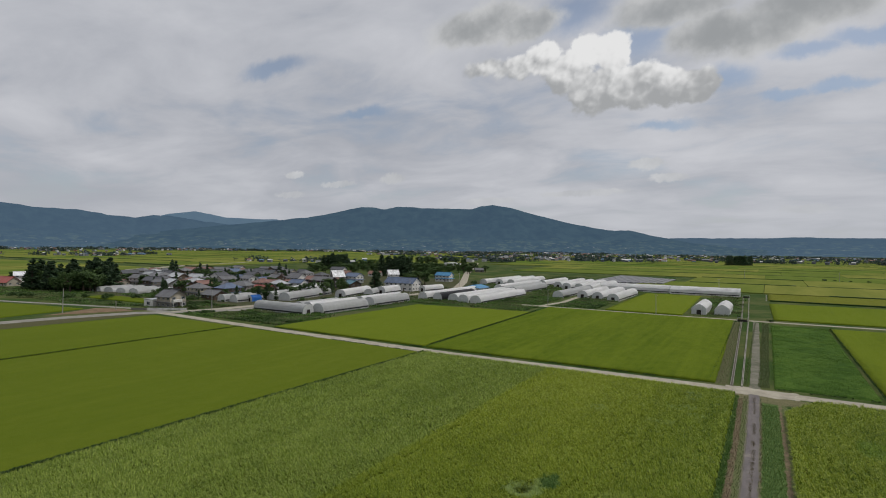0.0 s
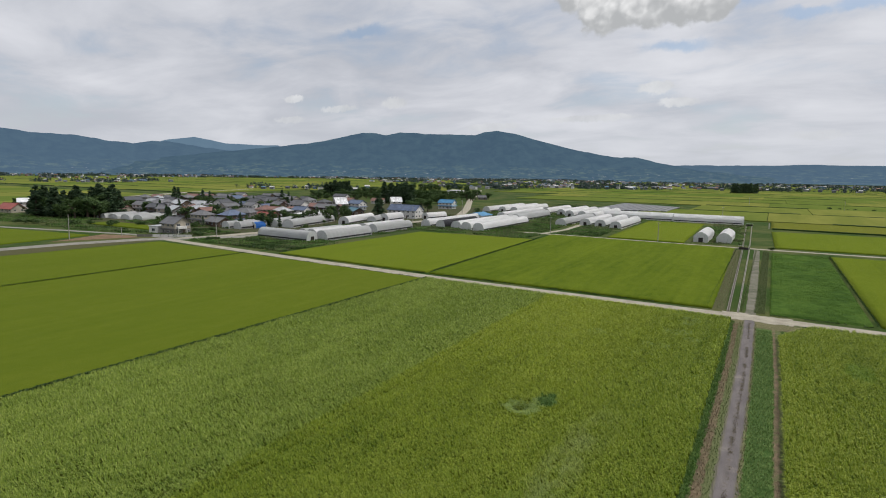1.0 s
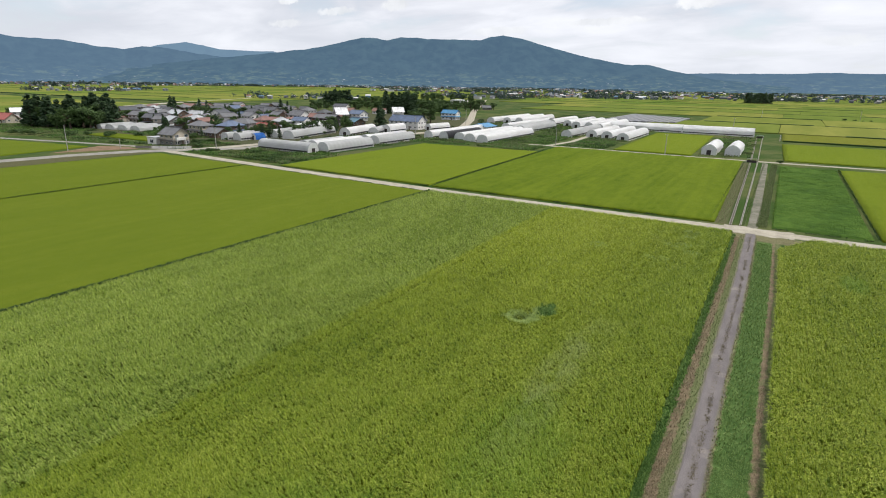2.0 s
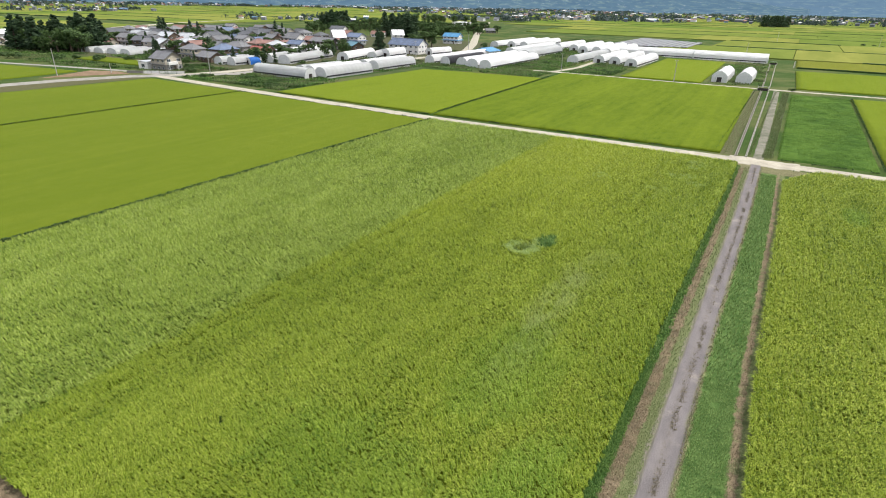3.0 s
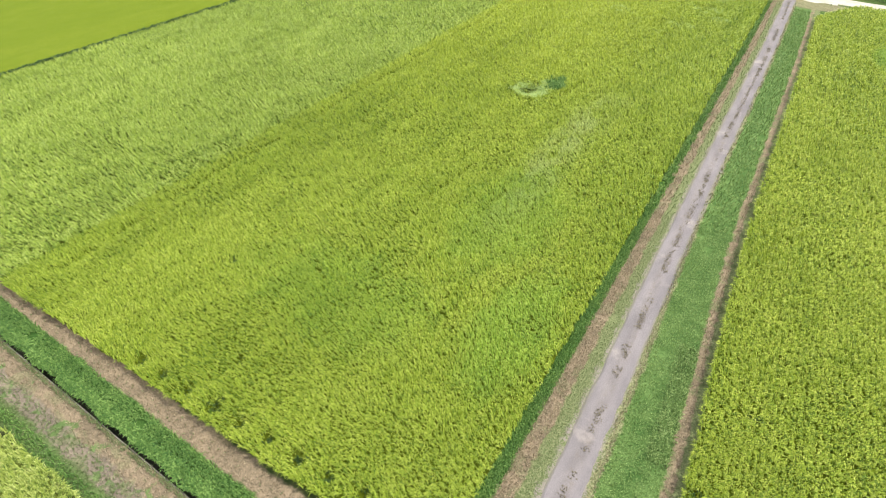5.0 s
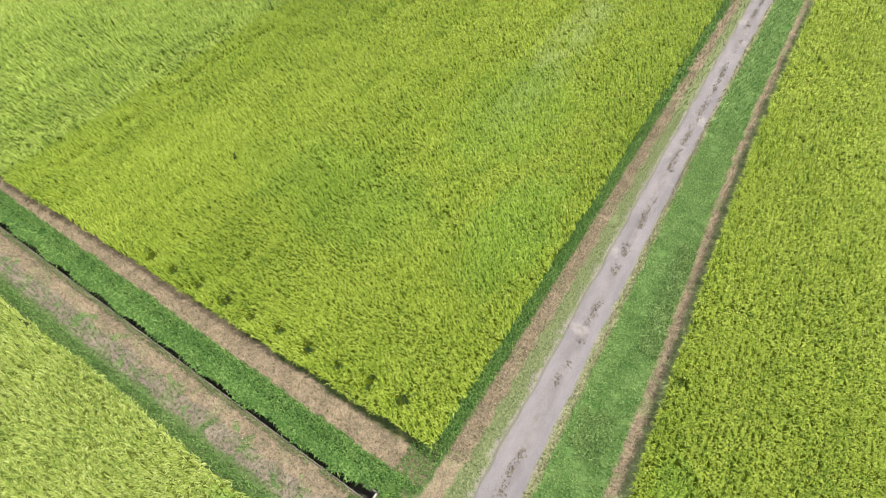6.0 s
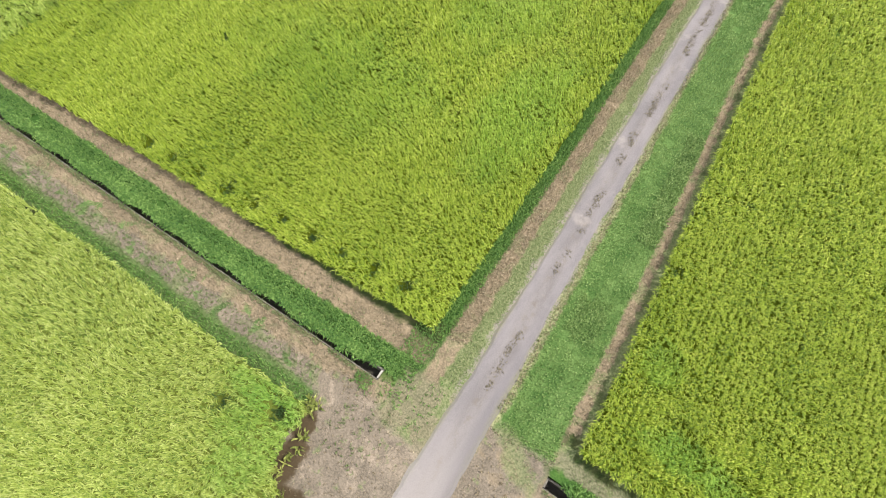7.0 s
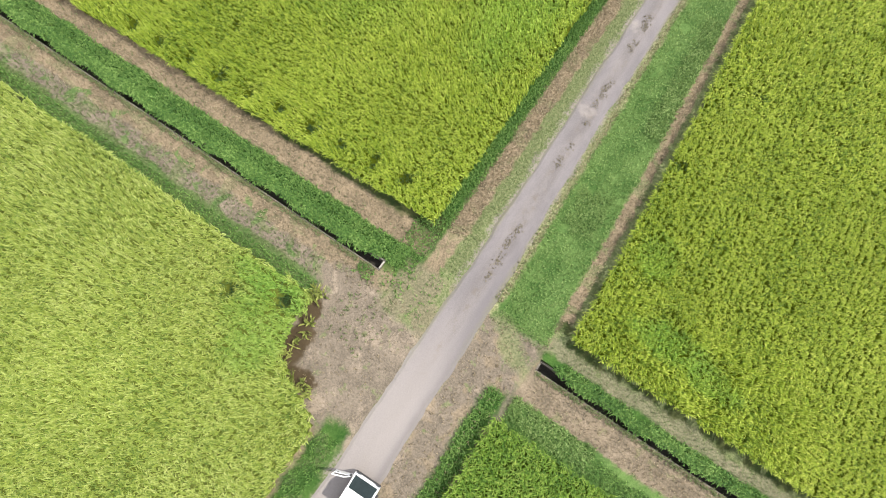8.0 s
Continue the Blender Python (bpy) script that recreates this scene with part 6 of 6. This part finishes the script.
# ---- vegetable plots ----
def vegetable_plot(x, y, rows, gap, length, rz, label):
    made = []
    m = pose(x, y, 0, 0, 0, rz)
    for r in range(rows):
        px = np.full(int(length / 0.5), r * gap) + RNG.normal(0, 0.14, int(length / 0.5))
        py = np.linspace(0, length, len(px))
        keep = fbm(px * 0.15 + r, py * 0.15, 66, 2) > 0.3
        px, py = px[keep], py[keep]
        wx, wy = x + px * m[0][0] + py * m[0][1], y + px * m[1][0] + py * m[1][1]
        made.append(blades(wx, wy, 0 * wx + 0.15, RNG.uniform(0, 6.28, len(px)), 4, 0.34, 0.18, 2.0, 0.28))
    vv, ff = joined(made)
    tagged(new("vegetable_plot", mesh_from("vegetable_plot", vv, ff, CROP_DARK)), label, "vegetable plot", kind="stuff")


vegetable_plot(-206, 153.5, 9, 2.2, 30, -68, "dark green vegetable rows beside the farm road")
vegetable_plot(-200, 158, 5, 1.3, 30, -90, "dark green vegetable rows below the greenhouse")
vegetable_plot(-118, 268, 9, 1.8, 30, 0, "green vegetable rows among greenhouses")
vegetable_plot(-180, 430, 10, 3.0, 120, 4, "dark green vegetable rows beyond the greenhouses")


# ---- poles ----
def utility_pole(x, y, h, lean=0.0, arms=1):
    t = thing("utility_pole", pose(x, y, 0, 0, lean, 20), "grey concrete utility pole", "utility pole", "utility poles")
    bm = bmesh.new()
    tube_into(bm, (0, 0, -0.3), (0, 0, h), 0.19, 0.11, 10)
    part("pole", bm, POLE_GREY, t)
    for i in range(arms):
        bm = bmesh.new()
        z = h - 0.5 - 0.9 * i
        box_into(bm, -0.8, 0.8, -0.06, 0.06, z, z + 0.1)
        for px in (-0.7, 0, 0.7):
            tube_into(bm, (px, 0, z + 0.1), (px, 0, z + 0.28), 0.05)
        part("cross_arm", bm, METAL, t)


utility_pole(-253, 109, 10.6, 2.0, 0)
utility_pole(-43, 258.5, 9.6, -1.0, 1)
utility_pole(-248, 128, 4.0, 0, 0)
utility_pole(-214, 152, 9.5)
utility_pole(-199, 352, 10.5)
utility_pole(-186, 268, 10)
utility_pole(-98, 268, 8.5)
utility_pole(-30, 440, 9)
utility_pole(-255, 205, 10)
utility_pole(-290, 262, 10)
utility_pole(-320, 228, 10)
utility_pole(-20, 640, 10)
utility_pole(60, 640, 10)

# ---- trees of the village ----
grove("cedar", -390, 160, 18, 9, 14, 13, 19, 2.0)
grove("cedar", -376, 180, 14, 14, 18, 13, 20.5, 2.0)
grove("broadleaf", -378, 168, 28, 14, 40, 9, 15, 1.2)
tree("cedar", -423, 263, 16, 1.5), tree("cedar", -426, 268, 15, 1.5)
tree("cedar", -425, 290, 13, 1.5), tree("cedar", -418, 292, 12, 1.5)
tree("cedar", -416, 371, 12, 1.6), tree("cedar", -412, 376, 10, 1.6)
tree("cedar", -231, 290, 14, 1.7), tree("cedar", -233, 294, 13, 1.7), tree("cedar", -229, 292, 12, 1.7)
grove("cedar", -322, 440, 18, 12, 26, 15, 21, 1.8)
grove("broadleaf", -290, 452, 16, 16, 12, 9, 16, 1.1)
grove("cedar", -466, 505, 18, 14, 20, 14, 20.5, 1.9)
grove("broadleaf", -440, 540, 40, 24, 18, 9, 15, 1.1)
grove("broadleaf", -350, 560, 70, 70, 60, 6, 12, 1.3)
grove("broadleaf", -420, 470, 60, 40, 40, 5, 11, 1.3)
grove("broadleaf", -240, 350, 14, 20, 8, 7, 11, 1.1)
grove("broadleaf", -330, 245, 80, 45, 60, 4, 7.5, 1.2)
grove("broadleaf", -262, 200, 22, 14, 12, 4, 6.5, 1.3)
grove("broadleaf", -400, 330, 80, 60, 26, 5, 9, 1.2)
grove("broadleaf", -470, 200, 30, 30, 14, 8, 13, 1.1)
grove("cedar", -46, 1200, 26, 12, 26, 16, 20.5, 1.3)
grove("broadleaf", -500, 760, 90, 60, 30, 9, 15, 1.1)
for bx, by, br in ((-205, 142, 3.0), (-222, 149, 3.4), (-228, 152, 3.0), (-242, 161, 3.0), (-207, 146, 2.2), (-314, 138, 5.0), (-322, 140, 4.0), (-338, 129, 5.5), (-348, 126, 4.5), (-299, 150, 4.5), (-306, 154, 4.0),
                   (-229, 141.5, 1.6), (-317, 148, 3.5), (-290, 160, 4.0), (-283, 166, 4.5), (-262, 172, 3.5), (-212, 204, 3.5), (-206, 214, 3.5), (-200, 222, 2.6), (1.5, 263, 2.0), (-9.0, 127.4, 0.8), (8.6, 126.8, 0.9), (-212, 139.5, 1.6), (-196, 146, 1.5), (-252, 156, 3.2), (-247, 160, 3.0), (-235, 158, 2.8), (-226, 162, 3.0), (-236, 166, 3.4), (-286, 178, 4.0), (-300, 180, 4.2), (-316, 186, 4.0), (-262, 196, 3.4), (-246, 204, 3.2), (-240, 170, 3.0), (-160, 330, 3.0), (-196, 372, 3.5), (-204, 384, 4.0), (-212, 400, 3.0),
                   (-120, 300, 2.2), (-180, 330, 3.0), (-271, 205, 4.0), (-285, 215, 4.0), (-296, 212, 3.6), (-330, 205, 4.4), (-250, 215, 3.5), (50, 655, 4.0), (58, 657, 3.0), (70, 654, 2.6), (84, 652, 3.0), (64, 652, 2.2), (-140, 480, 4.0), (-148, 474, 4.0)):
    bush(bx, by, br, br * 0.75)


# ---- rank growth between the village, the greenhouses and the road ----
LANES = (((-222, 134.0), (-180, 132.0), (-130, 130.0), (-75, 129.3)), ((-247, -60), (-244, 40), (-241, 80), (-238.5, 103), (-231, 127), (-222, 138), (-207, 160), (-203, 200)),
         ((-224, 138), (-252, 135), (-285, 126.5), (-322, 116.5), (-420, 90)), ((-222, 138), (-216, 158), (-214, 178), (-203, 205), (-196, 235), (-190, 262), (-187, 300), (-194, 340), (-222, 400), (-290, 530)),
         ((-110, 262), (-40, 261.5), (-2, 263)), ((-100, 262), (-97, 290), (-101, 350)))


def off_lanes(px, py, room):
    keep = np.ones(len(px), bool)
    for lane in LANES:
        for a, b in zip(lane, lane[1:]):
            d = np.subtract(b, a)
            u = np.clip(((px - a[0]) * d[0] + (py - a[1]) * d[1]) / (d @ d), 0, 1)
            keep &= np.hypot(px - a[0] - u * d[0], py - a[1] - u * d[1]) > room
    return keep


def rank_growth(name, boxes, mat, size, label, seed, dark=0.0):
    made = []
    for x0, x1, y0, y1, gap, amount in boxes:
        px, py = scatter(x0, x1, y0, y1, gap)
        keep = off_lanes(px, py, 4.6) & (fbm(px * 0.11, py * 0.11, seed, 4) > 1 - amount + dark)
        px, py = px[keep], py[keep]
        made.append(blades(px, py, 0 * px + 0.1, RNG.uniform(0, 6.28, len(px)), 5, 0.5 * size, 0.2 * size, 1.8, 0.55 * size))
    vv, ff = joined(made)
    tagged(new(name, mesh_from(name, vv, ff, mat)), label, "weeds", kind="stuff")


ROUGH = ((-236, -155, 138, 172, 0.9, 0.47), (-212, -162, 206, 262, 1.1, 0.50), (-162, -98, 235, 262, 1.1, 0.52), (-330, -236, 166, 200, 1.2, 0.46), (-260, -236, 140, 166, 1.2, 0.50), (-330, -262, 128, 145, 1.2, 0.50),
         (-130, -72, 264, 320, 1.1, 0.50), (-200, -74, 310, 480, 1.6, 0.48), (-31, -10, 265, 392, 1.3, 0.46), (-420, -337, 125, 165, 1.3, 0.48))
rank_growth("rough_weeds", ROUGH, CROP_DARK, 1.25, "dark rank weeds on rough ground near the greenhouses", 203, 0.11)
rank_growth("rough_grass", ROUGH, OLIVE_GRASS, 1.0, "dry olive grass on rough ground near the greenhouses", 207)
rank_growth("green_grass", ROUGH, GRASS, 1.0, "fresh green grass on rough ground near the greenhouses", 211)
yard = random.Random(63)
for i in range(460):
    bx, by = yard.uniform(-440, -225), yard.uniform(172, 330)
    if by < 168 + max(0, (-262 - bx)) * 0.28 or by > 255 + (-222 - bx) * 0.9 or not off_lanes(np.array([bx]), np.array([by]), 6.0)[0] or any(abs(bx - a) < 7.5 and abs(by - b) < 6.5 for a, b in taken):
        continue
    if i % 2:
        br = yard.uniform(1.6, 3.4)
        bush(bx, by, br, br * yard.uniform(0.7, 1.1))
    else:
        tree("cedar" if i % 4 == 0 else "broadleaf", bx, by, yard.uniform(4.5, 9.5), 1.4)


# ---- bare soil by the crossroads ----
def soil_patch(points, label):
    pts = np.array(points, float)
    c = pts.mean(0)
    v = [(c[0], c[1], 0.10)] + [(p[0], p[1], 0.03) for p in pts]
    k = len(pts)
    f = [(0, 1 + i, 1 + (i + 1) % k) for i in range(k)]
    tagged(new("bare_soil", mesh_from("bare_soil", v, np.array(f), SOIL)), label, "soil", kind="structure")


soil_patch(((-251, 101), (-247.5, 110), (-244, 121), (-239, 131), (-250, 132), (-262, 126.5), (-256, 114)), "reddish bare soil by the crossroads")


# ---- the plain's far settlements and woods ----
def town_material():
    m, n = material("far_town")
    r = n.island()
    c = n.mix(n.ramp(r, 0.30, 0.34), (0.17, 0.18, 0.20), (0.55, 0.55, 0.56))
    c = n.mix(n.ramp(r, 0.52, 0.55), c, (0.10, 0.11, 0.13))
    c = n.mix(n.ramp(r, 0.80, 0.82), c, (0.22, 0.12, 0.09))
    c = n.mix(n.ramp(r, 0.90, 0.92), c, (0.10, 0.19, 0.30))
    n.surface(c, 0.7)
    return m


TOWN = town_material()


def far_town(clusters):
    """Small gabled houses and round trees in clusters: (x, y, spread x, spread y, houses, trees)."""
    rnd = np.random.default_rng(77)
    hv, hq, ht, tv, tq, off = [], [], [], [], [], 0
    toff = 0
    for cx, cy, rx, ry, nh, nt in clusters:
        for _ in range(nh):
            x, y = cx + rnd.uniform(-rx, rx), cy + rnd.uniform(-ry, ry)
            w, d, h, r = rnd.uniform(5, 9), rnd.uniform(4, 6), rnd.uniform(3, 6), rnd.uniform(1.2, 2.4)
            if rnd.random() < 0.08:
                w, d, h = rnd.uniform(15, 30), rnd.uniform(6, 10), 5.0
            a = rnd.uniform(-0.3, 0.6)
            c, s = np.cos(a), np.sin(a)
            loc = np.array([(-w, -d, 0), (w, -d, 0), (w, d, 0), (-w, d, 0), (-w, -d, h), (w, -d, h), (w, d, h), (-w, d, h), (-w - 0.7, -d - 0.7, h), (w + 0.7, -d - 0.7, h), (w + 0.7, d + 0.7, h), (-w - 0.7, d + 0.7, h), (-w - 0.7, 0, h + r), (w + 0.7, 0, h + r)], float) * (0.5, 0.5, 1)
            hv.append(np.c_[x + loc[:, 0] * c - loc[:, 1] * s, y + loc[:, 0] * s + loc[:, 1] * c, loc[:, 2]])
            hq.append(np.array([(0, 1, 5, 4), (1, 2, 6, 5), (2, 3, 7, 6), (3, 0, 4, 7), (8, 9, 13, 12), (10, 11, 12, 13)]) + off)
            ht.append(np.array([(9, 10, 13), (11, 8, 12)]) + off)
            off += 14
        clumps = np.c_[cx + rnd.uniform(-rx, rx, max(3, nt // 9)) * 1.1, cy + rnd.uniform(-ry, ry, max(3, nt // 9)) * 1.1]
        for _ in range(int(nt * 1.5)):
            gx, gy = clumps[rnd.integers(0, len(clumps))]
            x, y, h = gx + rnd.normal(0, 17.0), gy + rnd.normal(0, 7.0), rnd.uniform(4, 11.5)
            wide = h * rnd.uniform(0.5, 1.2)
            v, q = foliage([(x, y, h * 0.35), (x + wide * 0.3, y, h * 0.6), (x - wide * 0.3, y, h * 0.55), (x, y, h * 0.8)], [(wide * 0.6, wide * 0.6, h * 0.32)] * 3 + [(wide * 0.35, wide * 0.35, h * 0.2)], h * 0.13, 26, rnd)
            tv.append(v), tq.append(q + toff)
            toff += len(v)
    tagged(new("distant_town", mesh_from("distant_town", np.concatenate(hv), [np.concatenate(hq), np.concatenate(ht)], TOWN)), "small pale houses far across the plain", "town", kind="stuff")
    tagged(new("distant_trees", mesh_from("distant_trees", np.concatenate(tv), np.concatenate(tq), HAZED_WOODS)), "dark clumps of trees far across the plain", "woods", kind="stuff")


far_town([(-1320, 670, 70, 130, 34, 70), (-1500, 480, 40, 60, 8, 20), (-430, 1260, 190, 60, 40, 110), (-560, 1000, 120, 90, 20, 70), (-330, 1500, 360, 130, 70, 200), (-900, 1500, 260, 160, 50, 130),
          (-150, 1850, 650, 170, 120, 300), (500, 2350, 480, 300, 120, 320), (-500, 2450, 900, 330, 170, 420), (-1600, 2100, 560, 240, 140, 300), (-2400, 1500, 420, 330, 130, 300), (-2650, 850, 300, 300, 110, 220), (-2900, 1900, 350, 400, 100, 200),
          (-1300, 2750, 520, 260, 110, 260), (-760, 640, 60, 40, 5, 8), (-640, 700, 60, 60, 8, 26), (-1900, 900, 60, 160, 20, 60), (250, 1500, 260, 40, 20, 60)])
ribbon("far_road", ((-500, 275), (-600, 322), (-660, 420), (-730, 590)), 6, 0.8, ROAD_PALE, "pale road across the far paddies", step=10, ragged=0.3)


# ---- small white truck on the track ----
PAINT = plain_material("truck_paint", (0.80, 0.80, 0.79), 0.25, 0.0, 0.05)
TRIM = plain_material("truck_trim", (0.02, 0.02, 0.022), 0.6)
TYRE = plain_material("tyre_rubber", (0.018, 0.018, 0.018), 0.85)
BED_GREY = plain_material("truck_bed", (0.38, 0.39, 0.39), 0.6)
SCREEN = plain_material("windscreen_glass", (0.020, 0.030, 0.032), 0.06)
SEAT = plain_material("seat_vinyl", (0.035, 0.035, 0.04), 0.7)


def kei_truck(m):
    t = thing("pickup_truck", m, "small white pickup truck with its side door open", "truck")
    half = 0.71
    bm = bmesh.new()
    for s0, s1 in ((-half, half),):
        front = [(0.0, 0.35), (0.04, 0.70), (-0.04, 1.06), (-0.16, 1.06), (-0.16, 0.35)]
        rows = [[bm.verts.new((sx, y, z)) for y, z in front] for sx in (s0, s1)]
        bm.faces.new(rows[0][::-1]), bm.faces.new(rows[1])
        for i in range(5):
            j = (i + 1) % 5
            bm.faces.new((rows[0][i], rows[0][j], rows[1][j], rows[1][i]))
    box_into(bm, -half, half, -1.30, -1.22, 0.42, 1.70, bevel=0.02)
    part("body", bm, PAINT, t)
    bm = box(-half + 0.04, half - 0.04, -1.30, -0.53, 1.70, 1.78, bevel=0.035)
    part("roof", bm, PAINT, t)
    bm = bmesh.new()
    for s in (-1, 1):
        tube_into(bm, (s * (half - 0.05), -0.02, 1.04), (s * (half - 0.09), -0.56, 1.74), 0.045, 0.04)
    part("pillar", bm, PAINT, t)
    bm = bmesh.new()
    slab_into(bm, [(-half + 0.08, -0.03, 1.05), (half - 0.08, -0.03, 1.05), (half - 0.12, -0.55, 1.735), (-half + 0.12, -0.55, 1.735)], 0.02)
    part("windscreen", bm, SCREEN, t, "dark glossy windscreen")
    part("floor", box(-half + 0.02, half - 0.02, -1.22, -0.16, 0.36, 0.44), TRIM, t)
    part("dashboard", box(-half + 0.06, half - 0.06, -0.42, -0.16, 0.72, 1.04, bevel=0.04), TRIM, t, "black dashboard")
    for s in (-0.36, 0.36):
        seat = part("seat", box(s - 0.26, s + 0.26, -1.05, -0.62, 0.44, 0.72, bevel=0.05), SEAT, t)
        part("backrest", box(s - 0.25, s + 0.25, -1.2, -1.04, 0.70, 1.34, bevel=0.05), SEAT, seat)
    bm = bmesh.new()
    for i in range(14):
        a, b = 2 * math.pi * i / 14, 2 * math.pi * (i + 1) / 14
        tube_into(bm, (0.36 + 0.18 * math.cos(a), -0.50 + 0.05 * math.sin(a), 0.98 + 0.17 * math.sin(a)), (0.36 + 0.18 * math.cos(b), -0.50 + 0.05 * math.sin(b), 0.98 + 0.17 * math.sin(b)), 0.015, n=6)
    part("steering_wheel", bm, TRIM, t)

    def door(hinge, turn, s):
        d = part("door", box(-0.02, 0.03, -0.92, 0.0, 0.0, 0.62, bevel=0.02), PAINT, t)
        d.matrix_basis = pose(hinge, -0.17, 0.44, 0, 0, turn)
        bm = bmesh.new()
        for a, b in (((0, -0.03, 0.6), (0, -0.34, 1.26)), ((0, -0.34, 1.26), (0, -0.90, 1.27)), ((0, -0.90, 1.27), (0, -0.90, 0.6))):
            tube_into(bm, a, b, 0.03)
        part("window_frame", bm, PAINT, d)
        bm = bmesh.new()
        pts = [(0.0, -0.05, 0.62), (0.0, -0.34, 1.24), (0.0, -0.89, 1.25), (0.0, -0.89, 0.62)]
        a = [bm.verts.new(p) for p in pts]
        b = [bm.verts.new((p[0] + 0.01, p[1], p[2])) for p in pts]
        bm.faces.new(a), bm.faces.new(b[::-1])
        for i in range(4):
            bm.faces.new((a[i], b[i], b[(i + 1) % 4], a[(i + 1) % 4]))
        part("side_window", bm, GLASS, d)
        part("door_handle", box(s * 0.03 - 0.01, s * 0.03 + 0.02, -0.84, -0.70, 0.48, 0.52), TRIM, d)
        bm = box(s * 0.08 - 0.05, s * 0.08 + 0.05, -0.12, -0.02, 0.74, 0.98, bevel=0.02)
        part("mirror", bm, TRIM, d)

    door(-half + 0.01, -72, -1)
    door(half - 0.02, 0, 1)
    bed = part("bed", box(-half, half, -3.28, -1.36, 0.58, 0.66, bevel=0.01), BED_GREY, t, "grey load bed")
    for x0, x1, y0, y1 in ((-half, -half + 0.04, -3.28, -1.36), (half - 0.04, half, -3.28, -1.36), (-half + 0.05, half - 0.05, -3.28, -3.24)):
        part("side_board", box(x0, x1, y0, y1, 0.66, 0.94, bevel=0.012), PAINT, bed)
    part("head_board", box(-half, half, -1.40, -1.36, 0.66, 1.25, bevel=0.012), PAINT, bed)
    part("chassis", box(-0.45, 0.45, -3.2, -0.1, 0.32, 0.52), TRIM, t)
    part("bumper", box(-half, half, -0.02, 0.07, 0.30, 0.48, bevel=0.03), TRIM, t)
    for s in (-1, 1):
        part("headlight", box(s * 0.55 - 0.12, s * 0.55 + 0.12, 0.02, 0.06, 0.62, 0.80, bevel=0.02), GLASS, t)
        for y in (-0.55, -2.45):
            bm = bmesh.new()
            tube_into(bm, (s * 0.56, y, 0.27), (s * 0.70, y, 0.27), 0.27, n=24)
            wheel = part("wheel", bm, TYRE, t)
            bm = bmesh.new()
            tube_into(bm, (s * 0.66, y, 0.27), (s * 0.712, y, 0.27), 0.16, n=16)
            part("rim", bm, METAL, wheel)
    return t


kei_truck(pose(-0.20, -5.50, 0.06, 0, 0, 2) @ Matrix.Scale(1.05, 4))
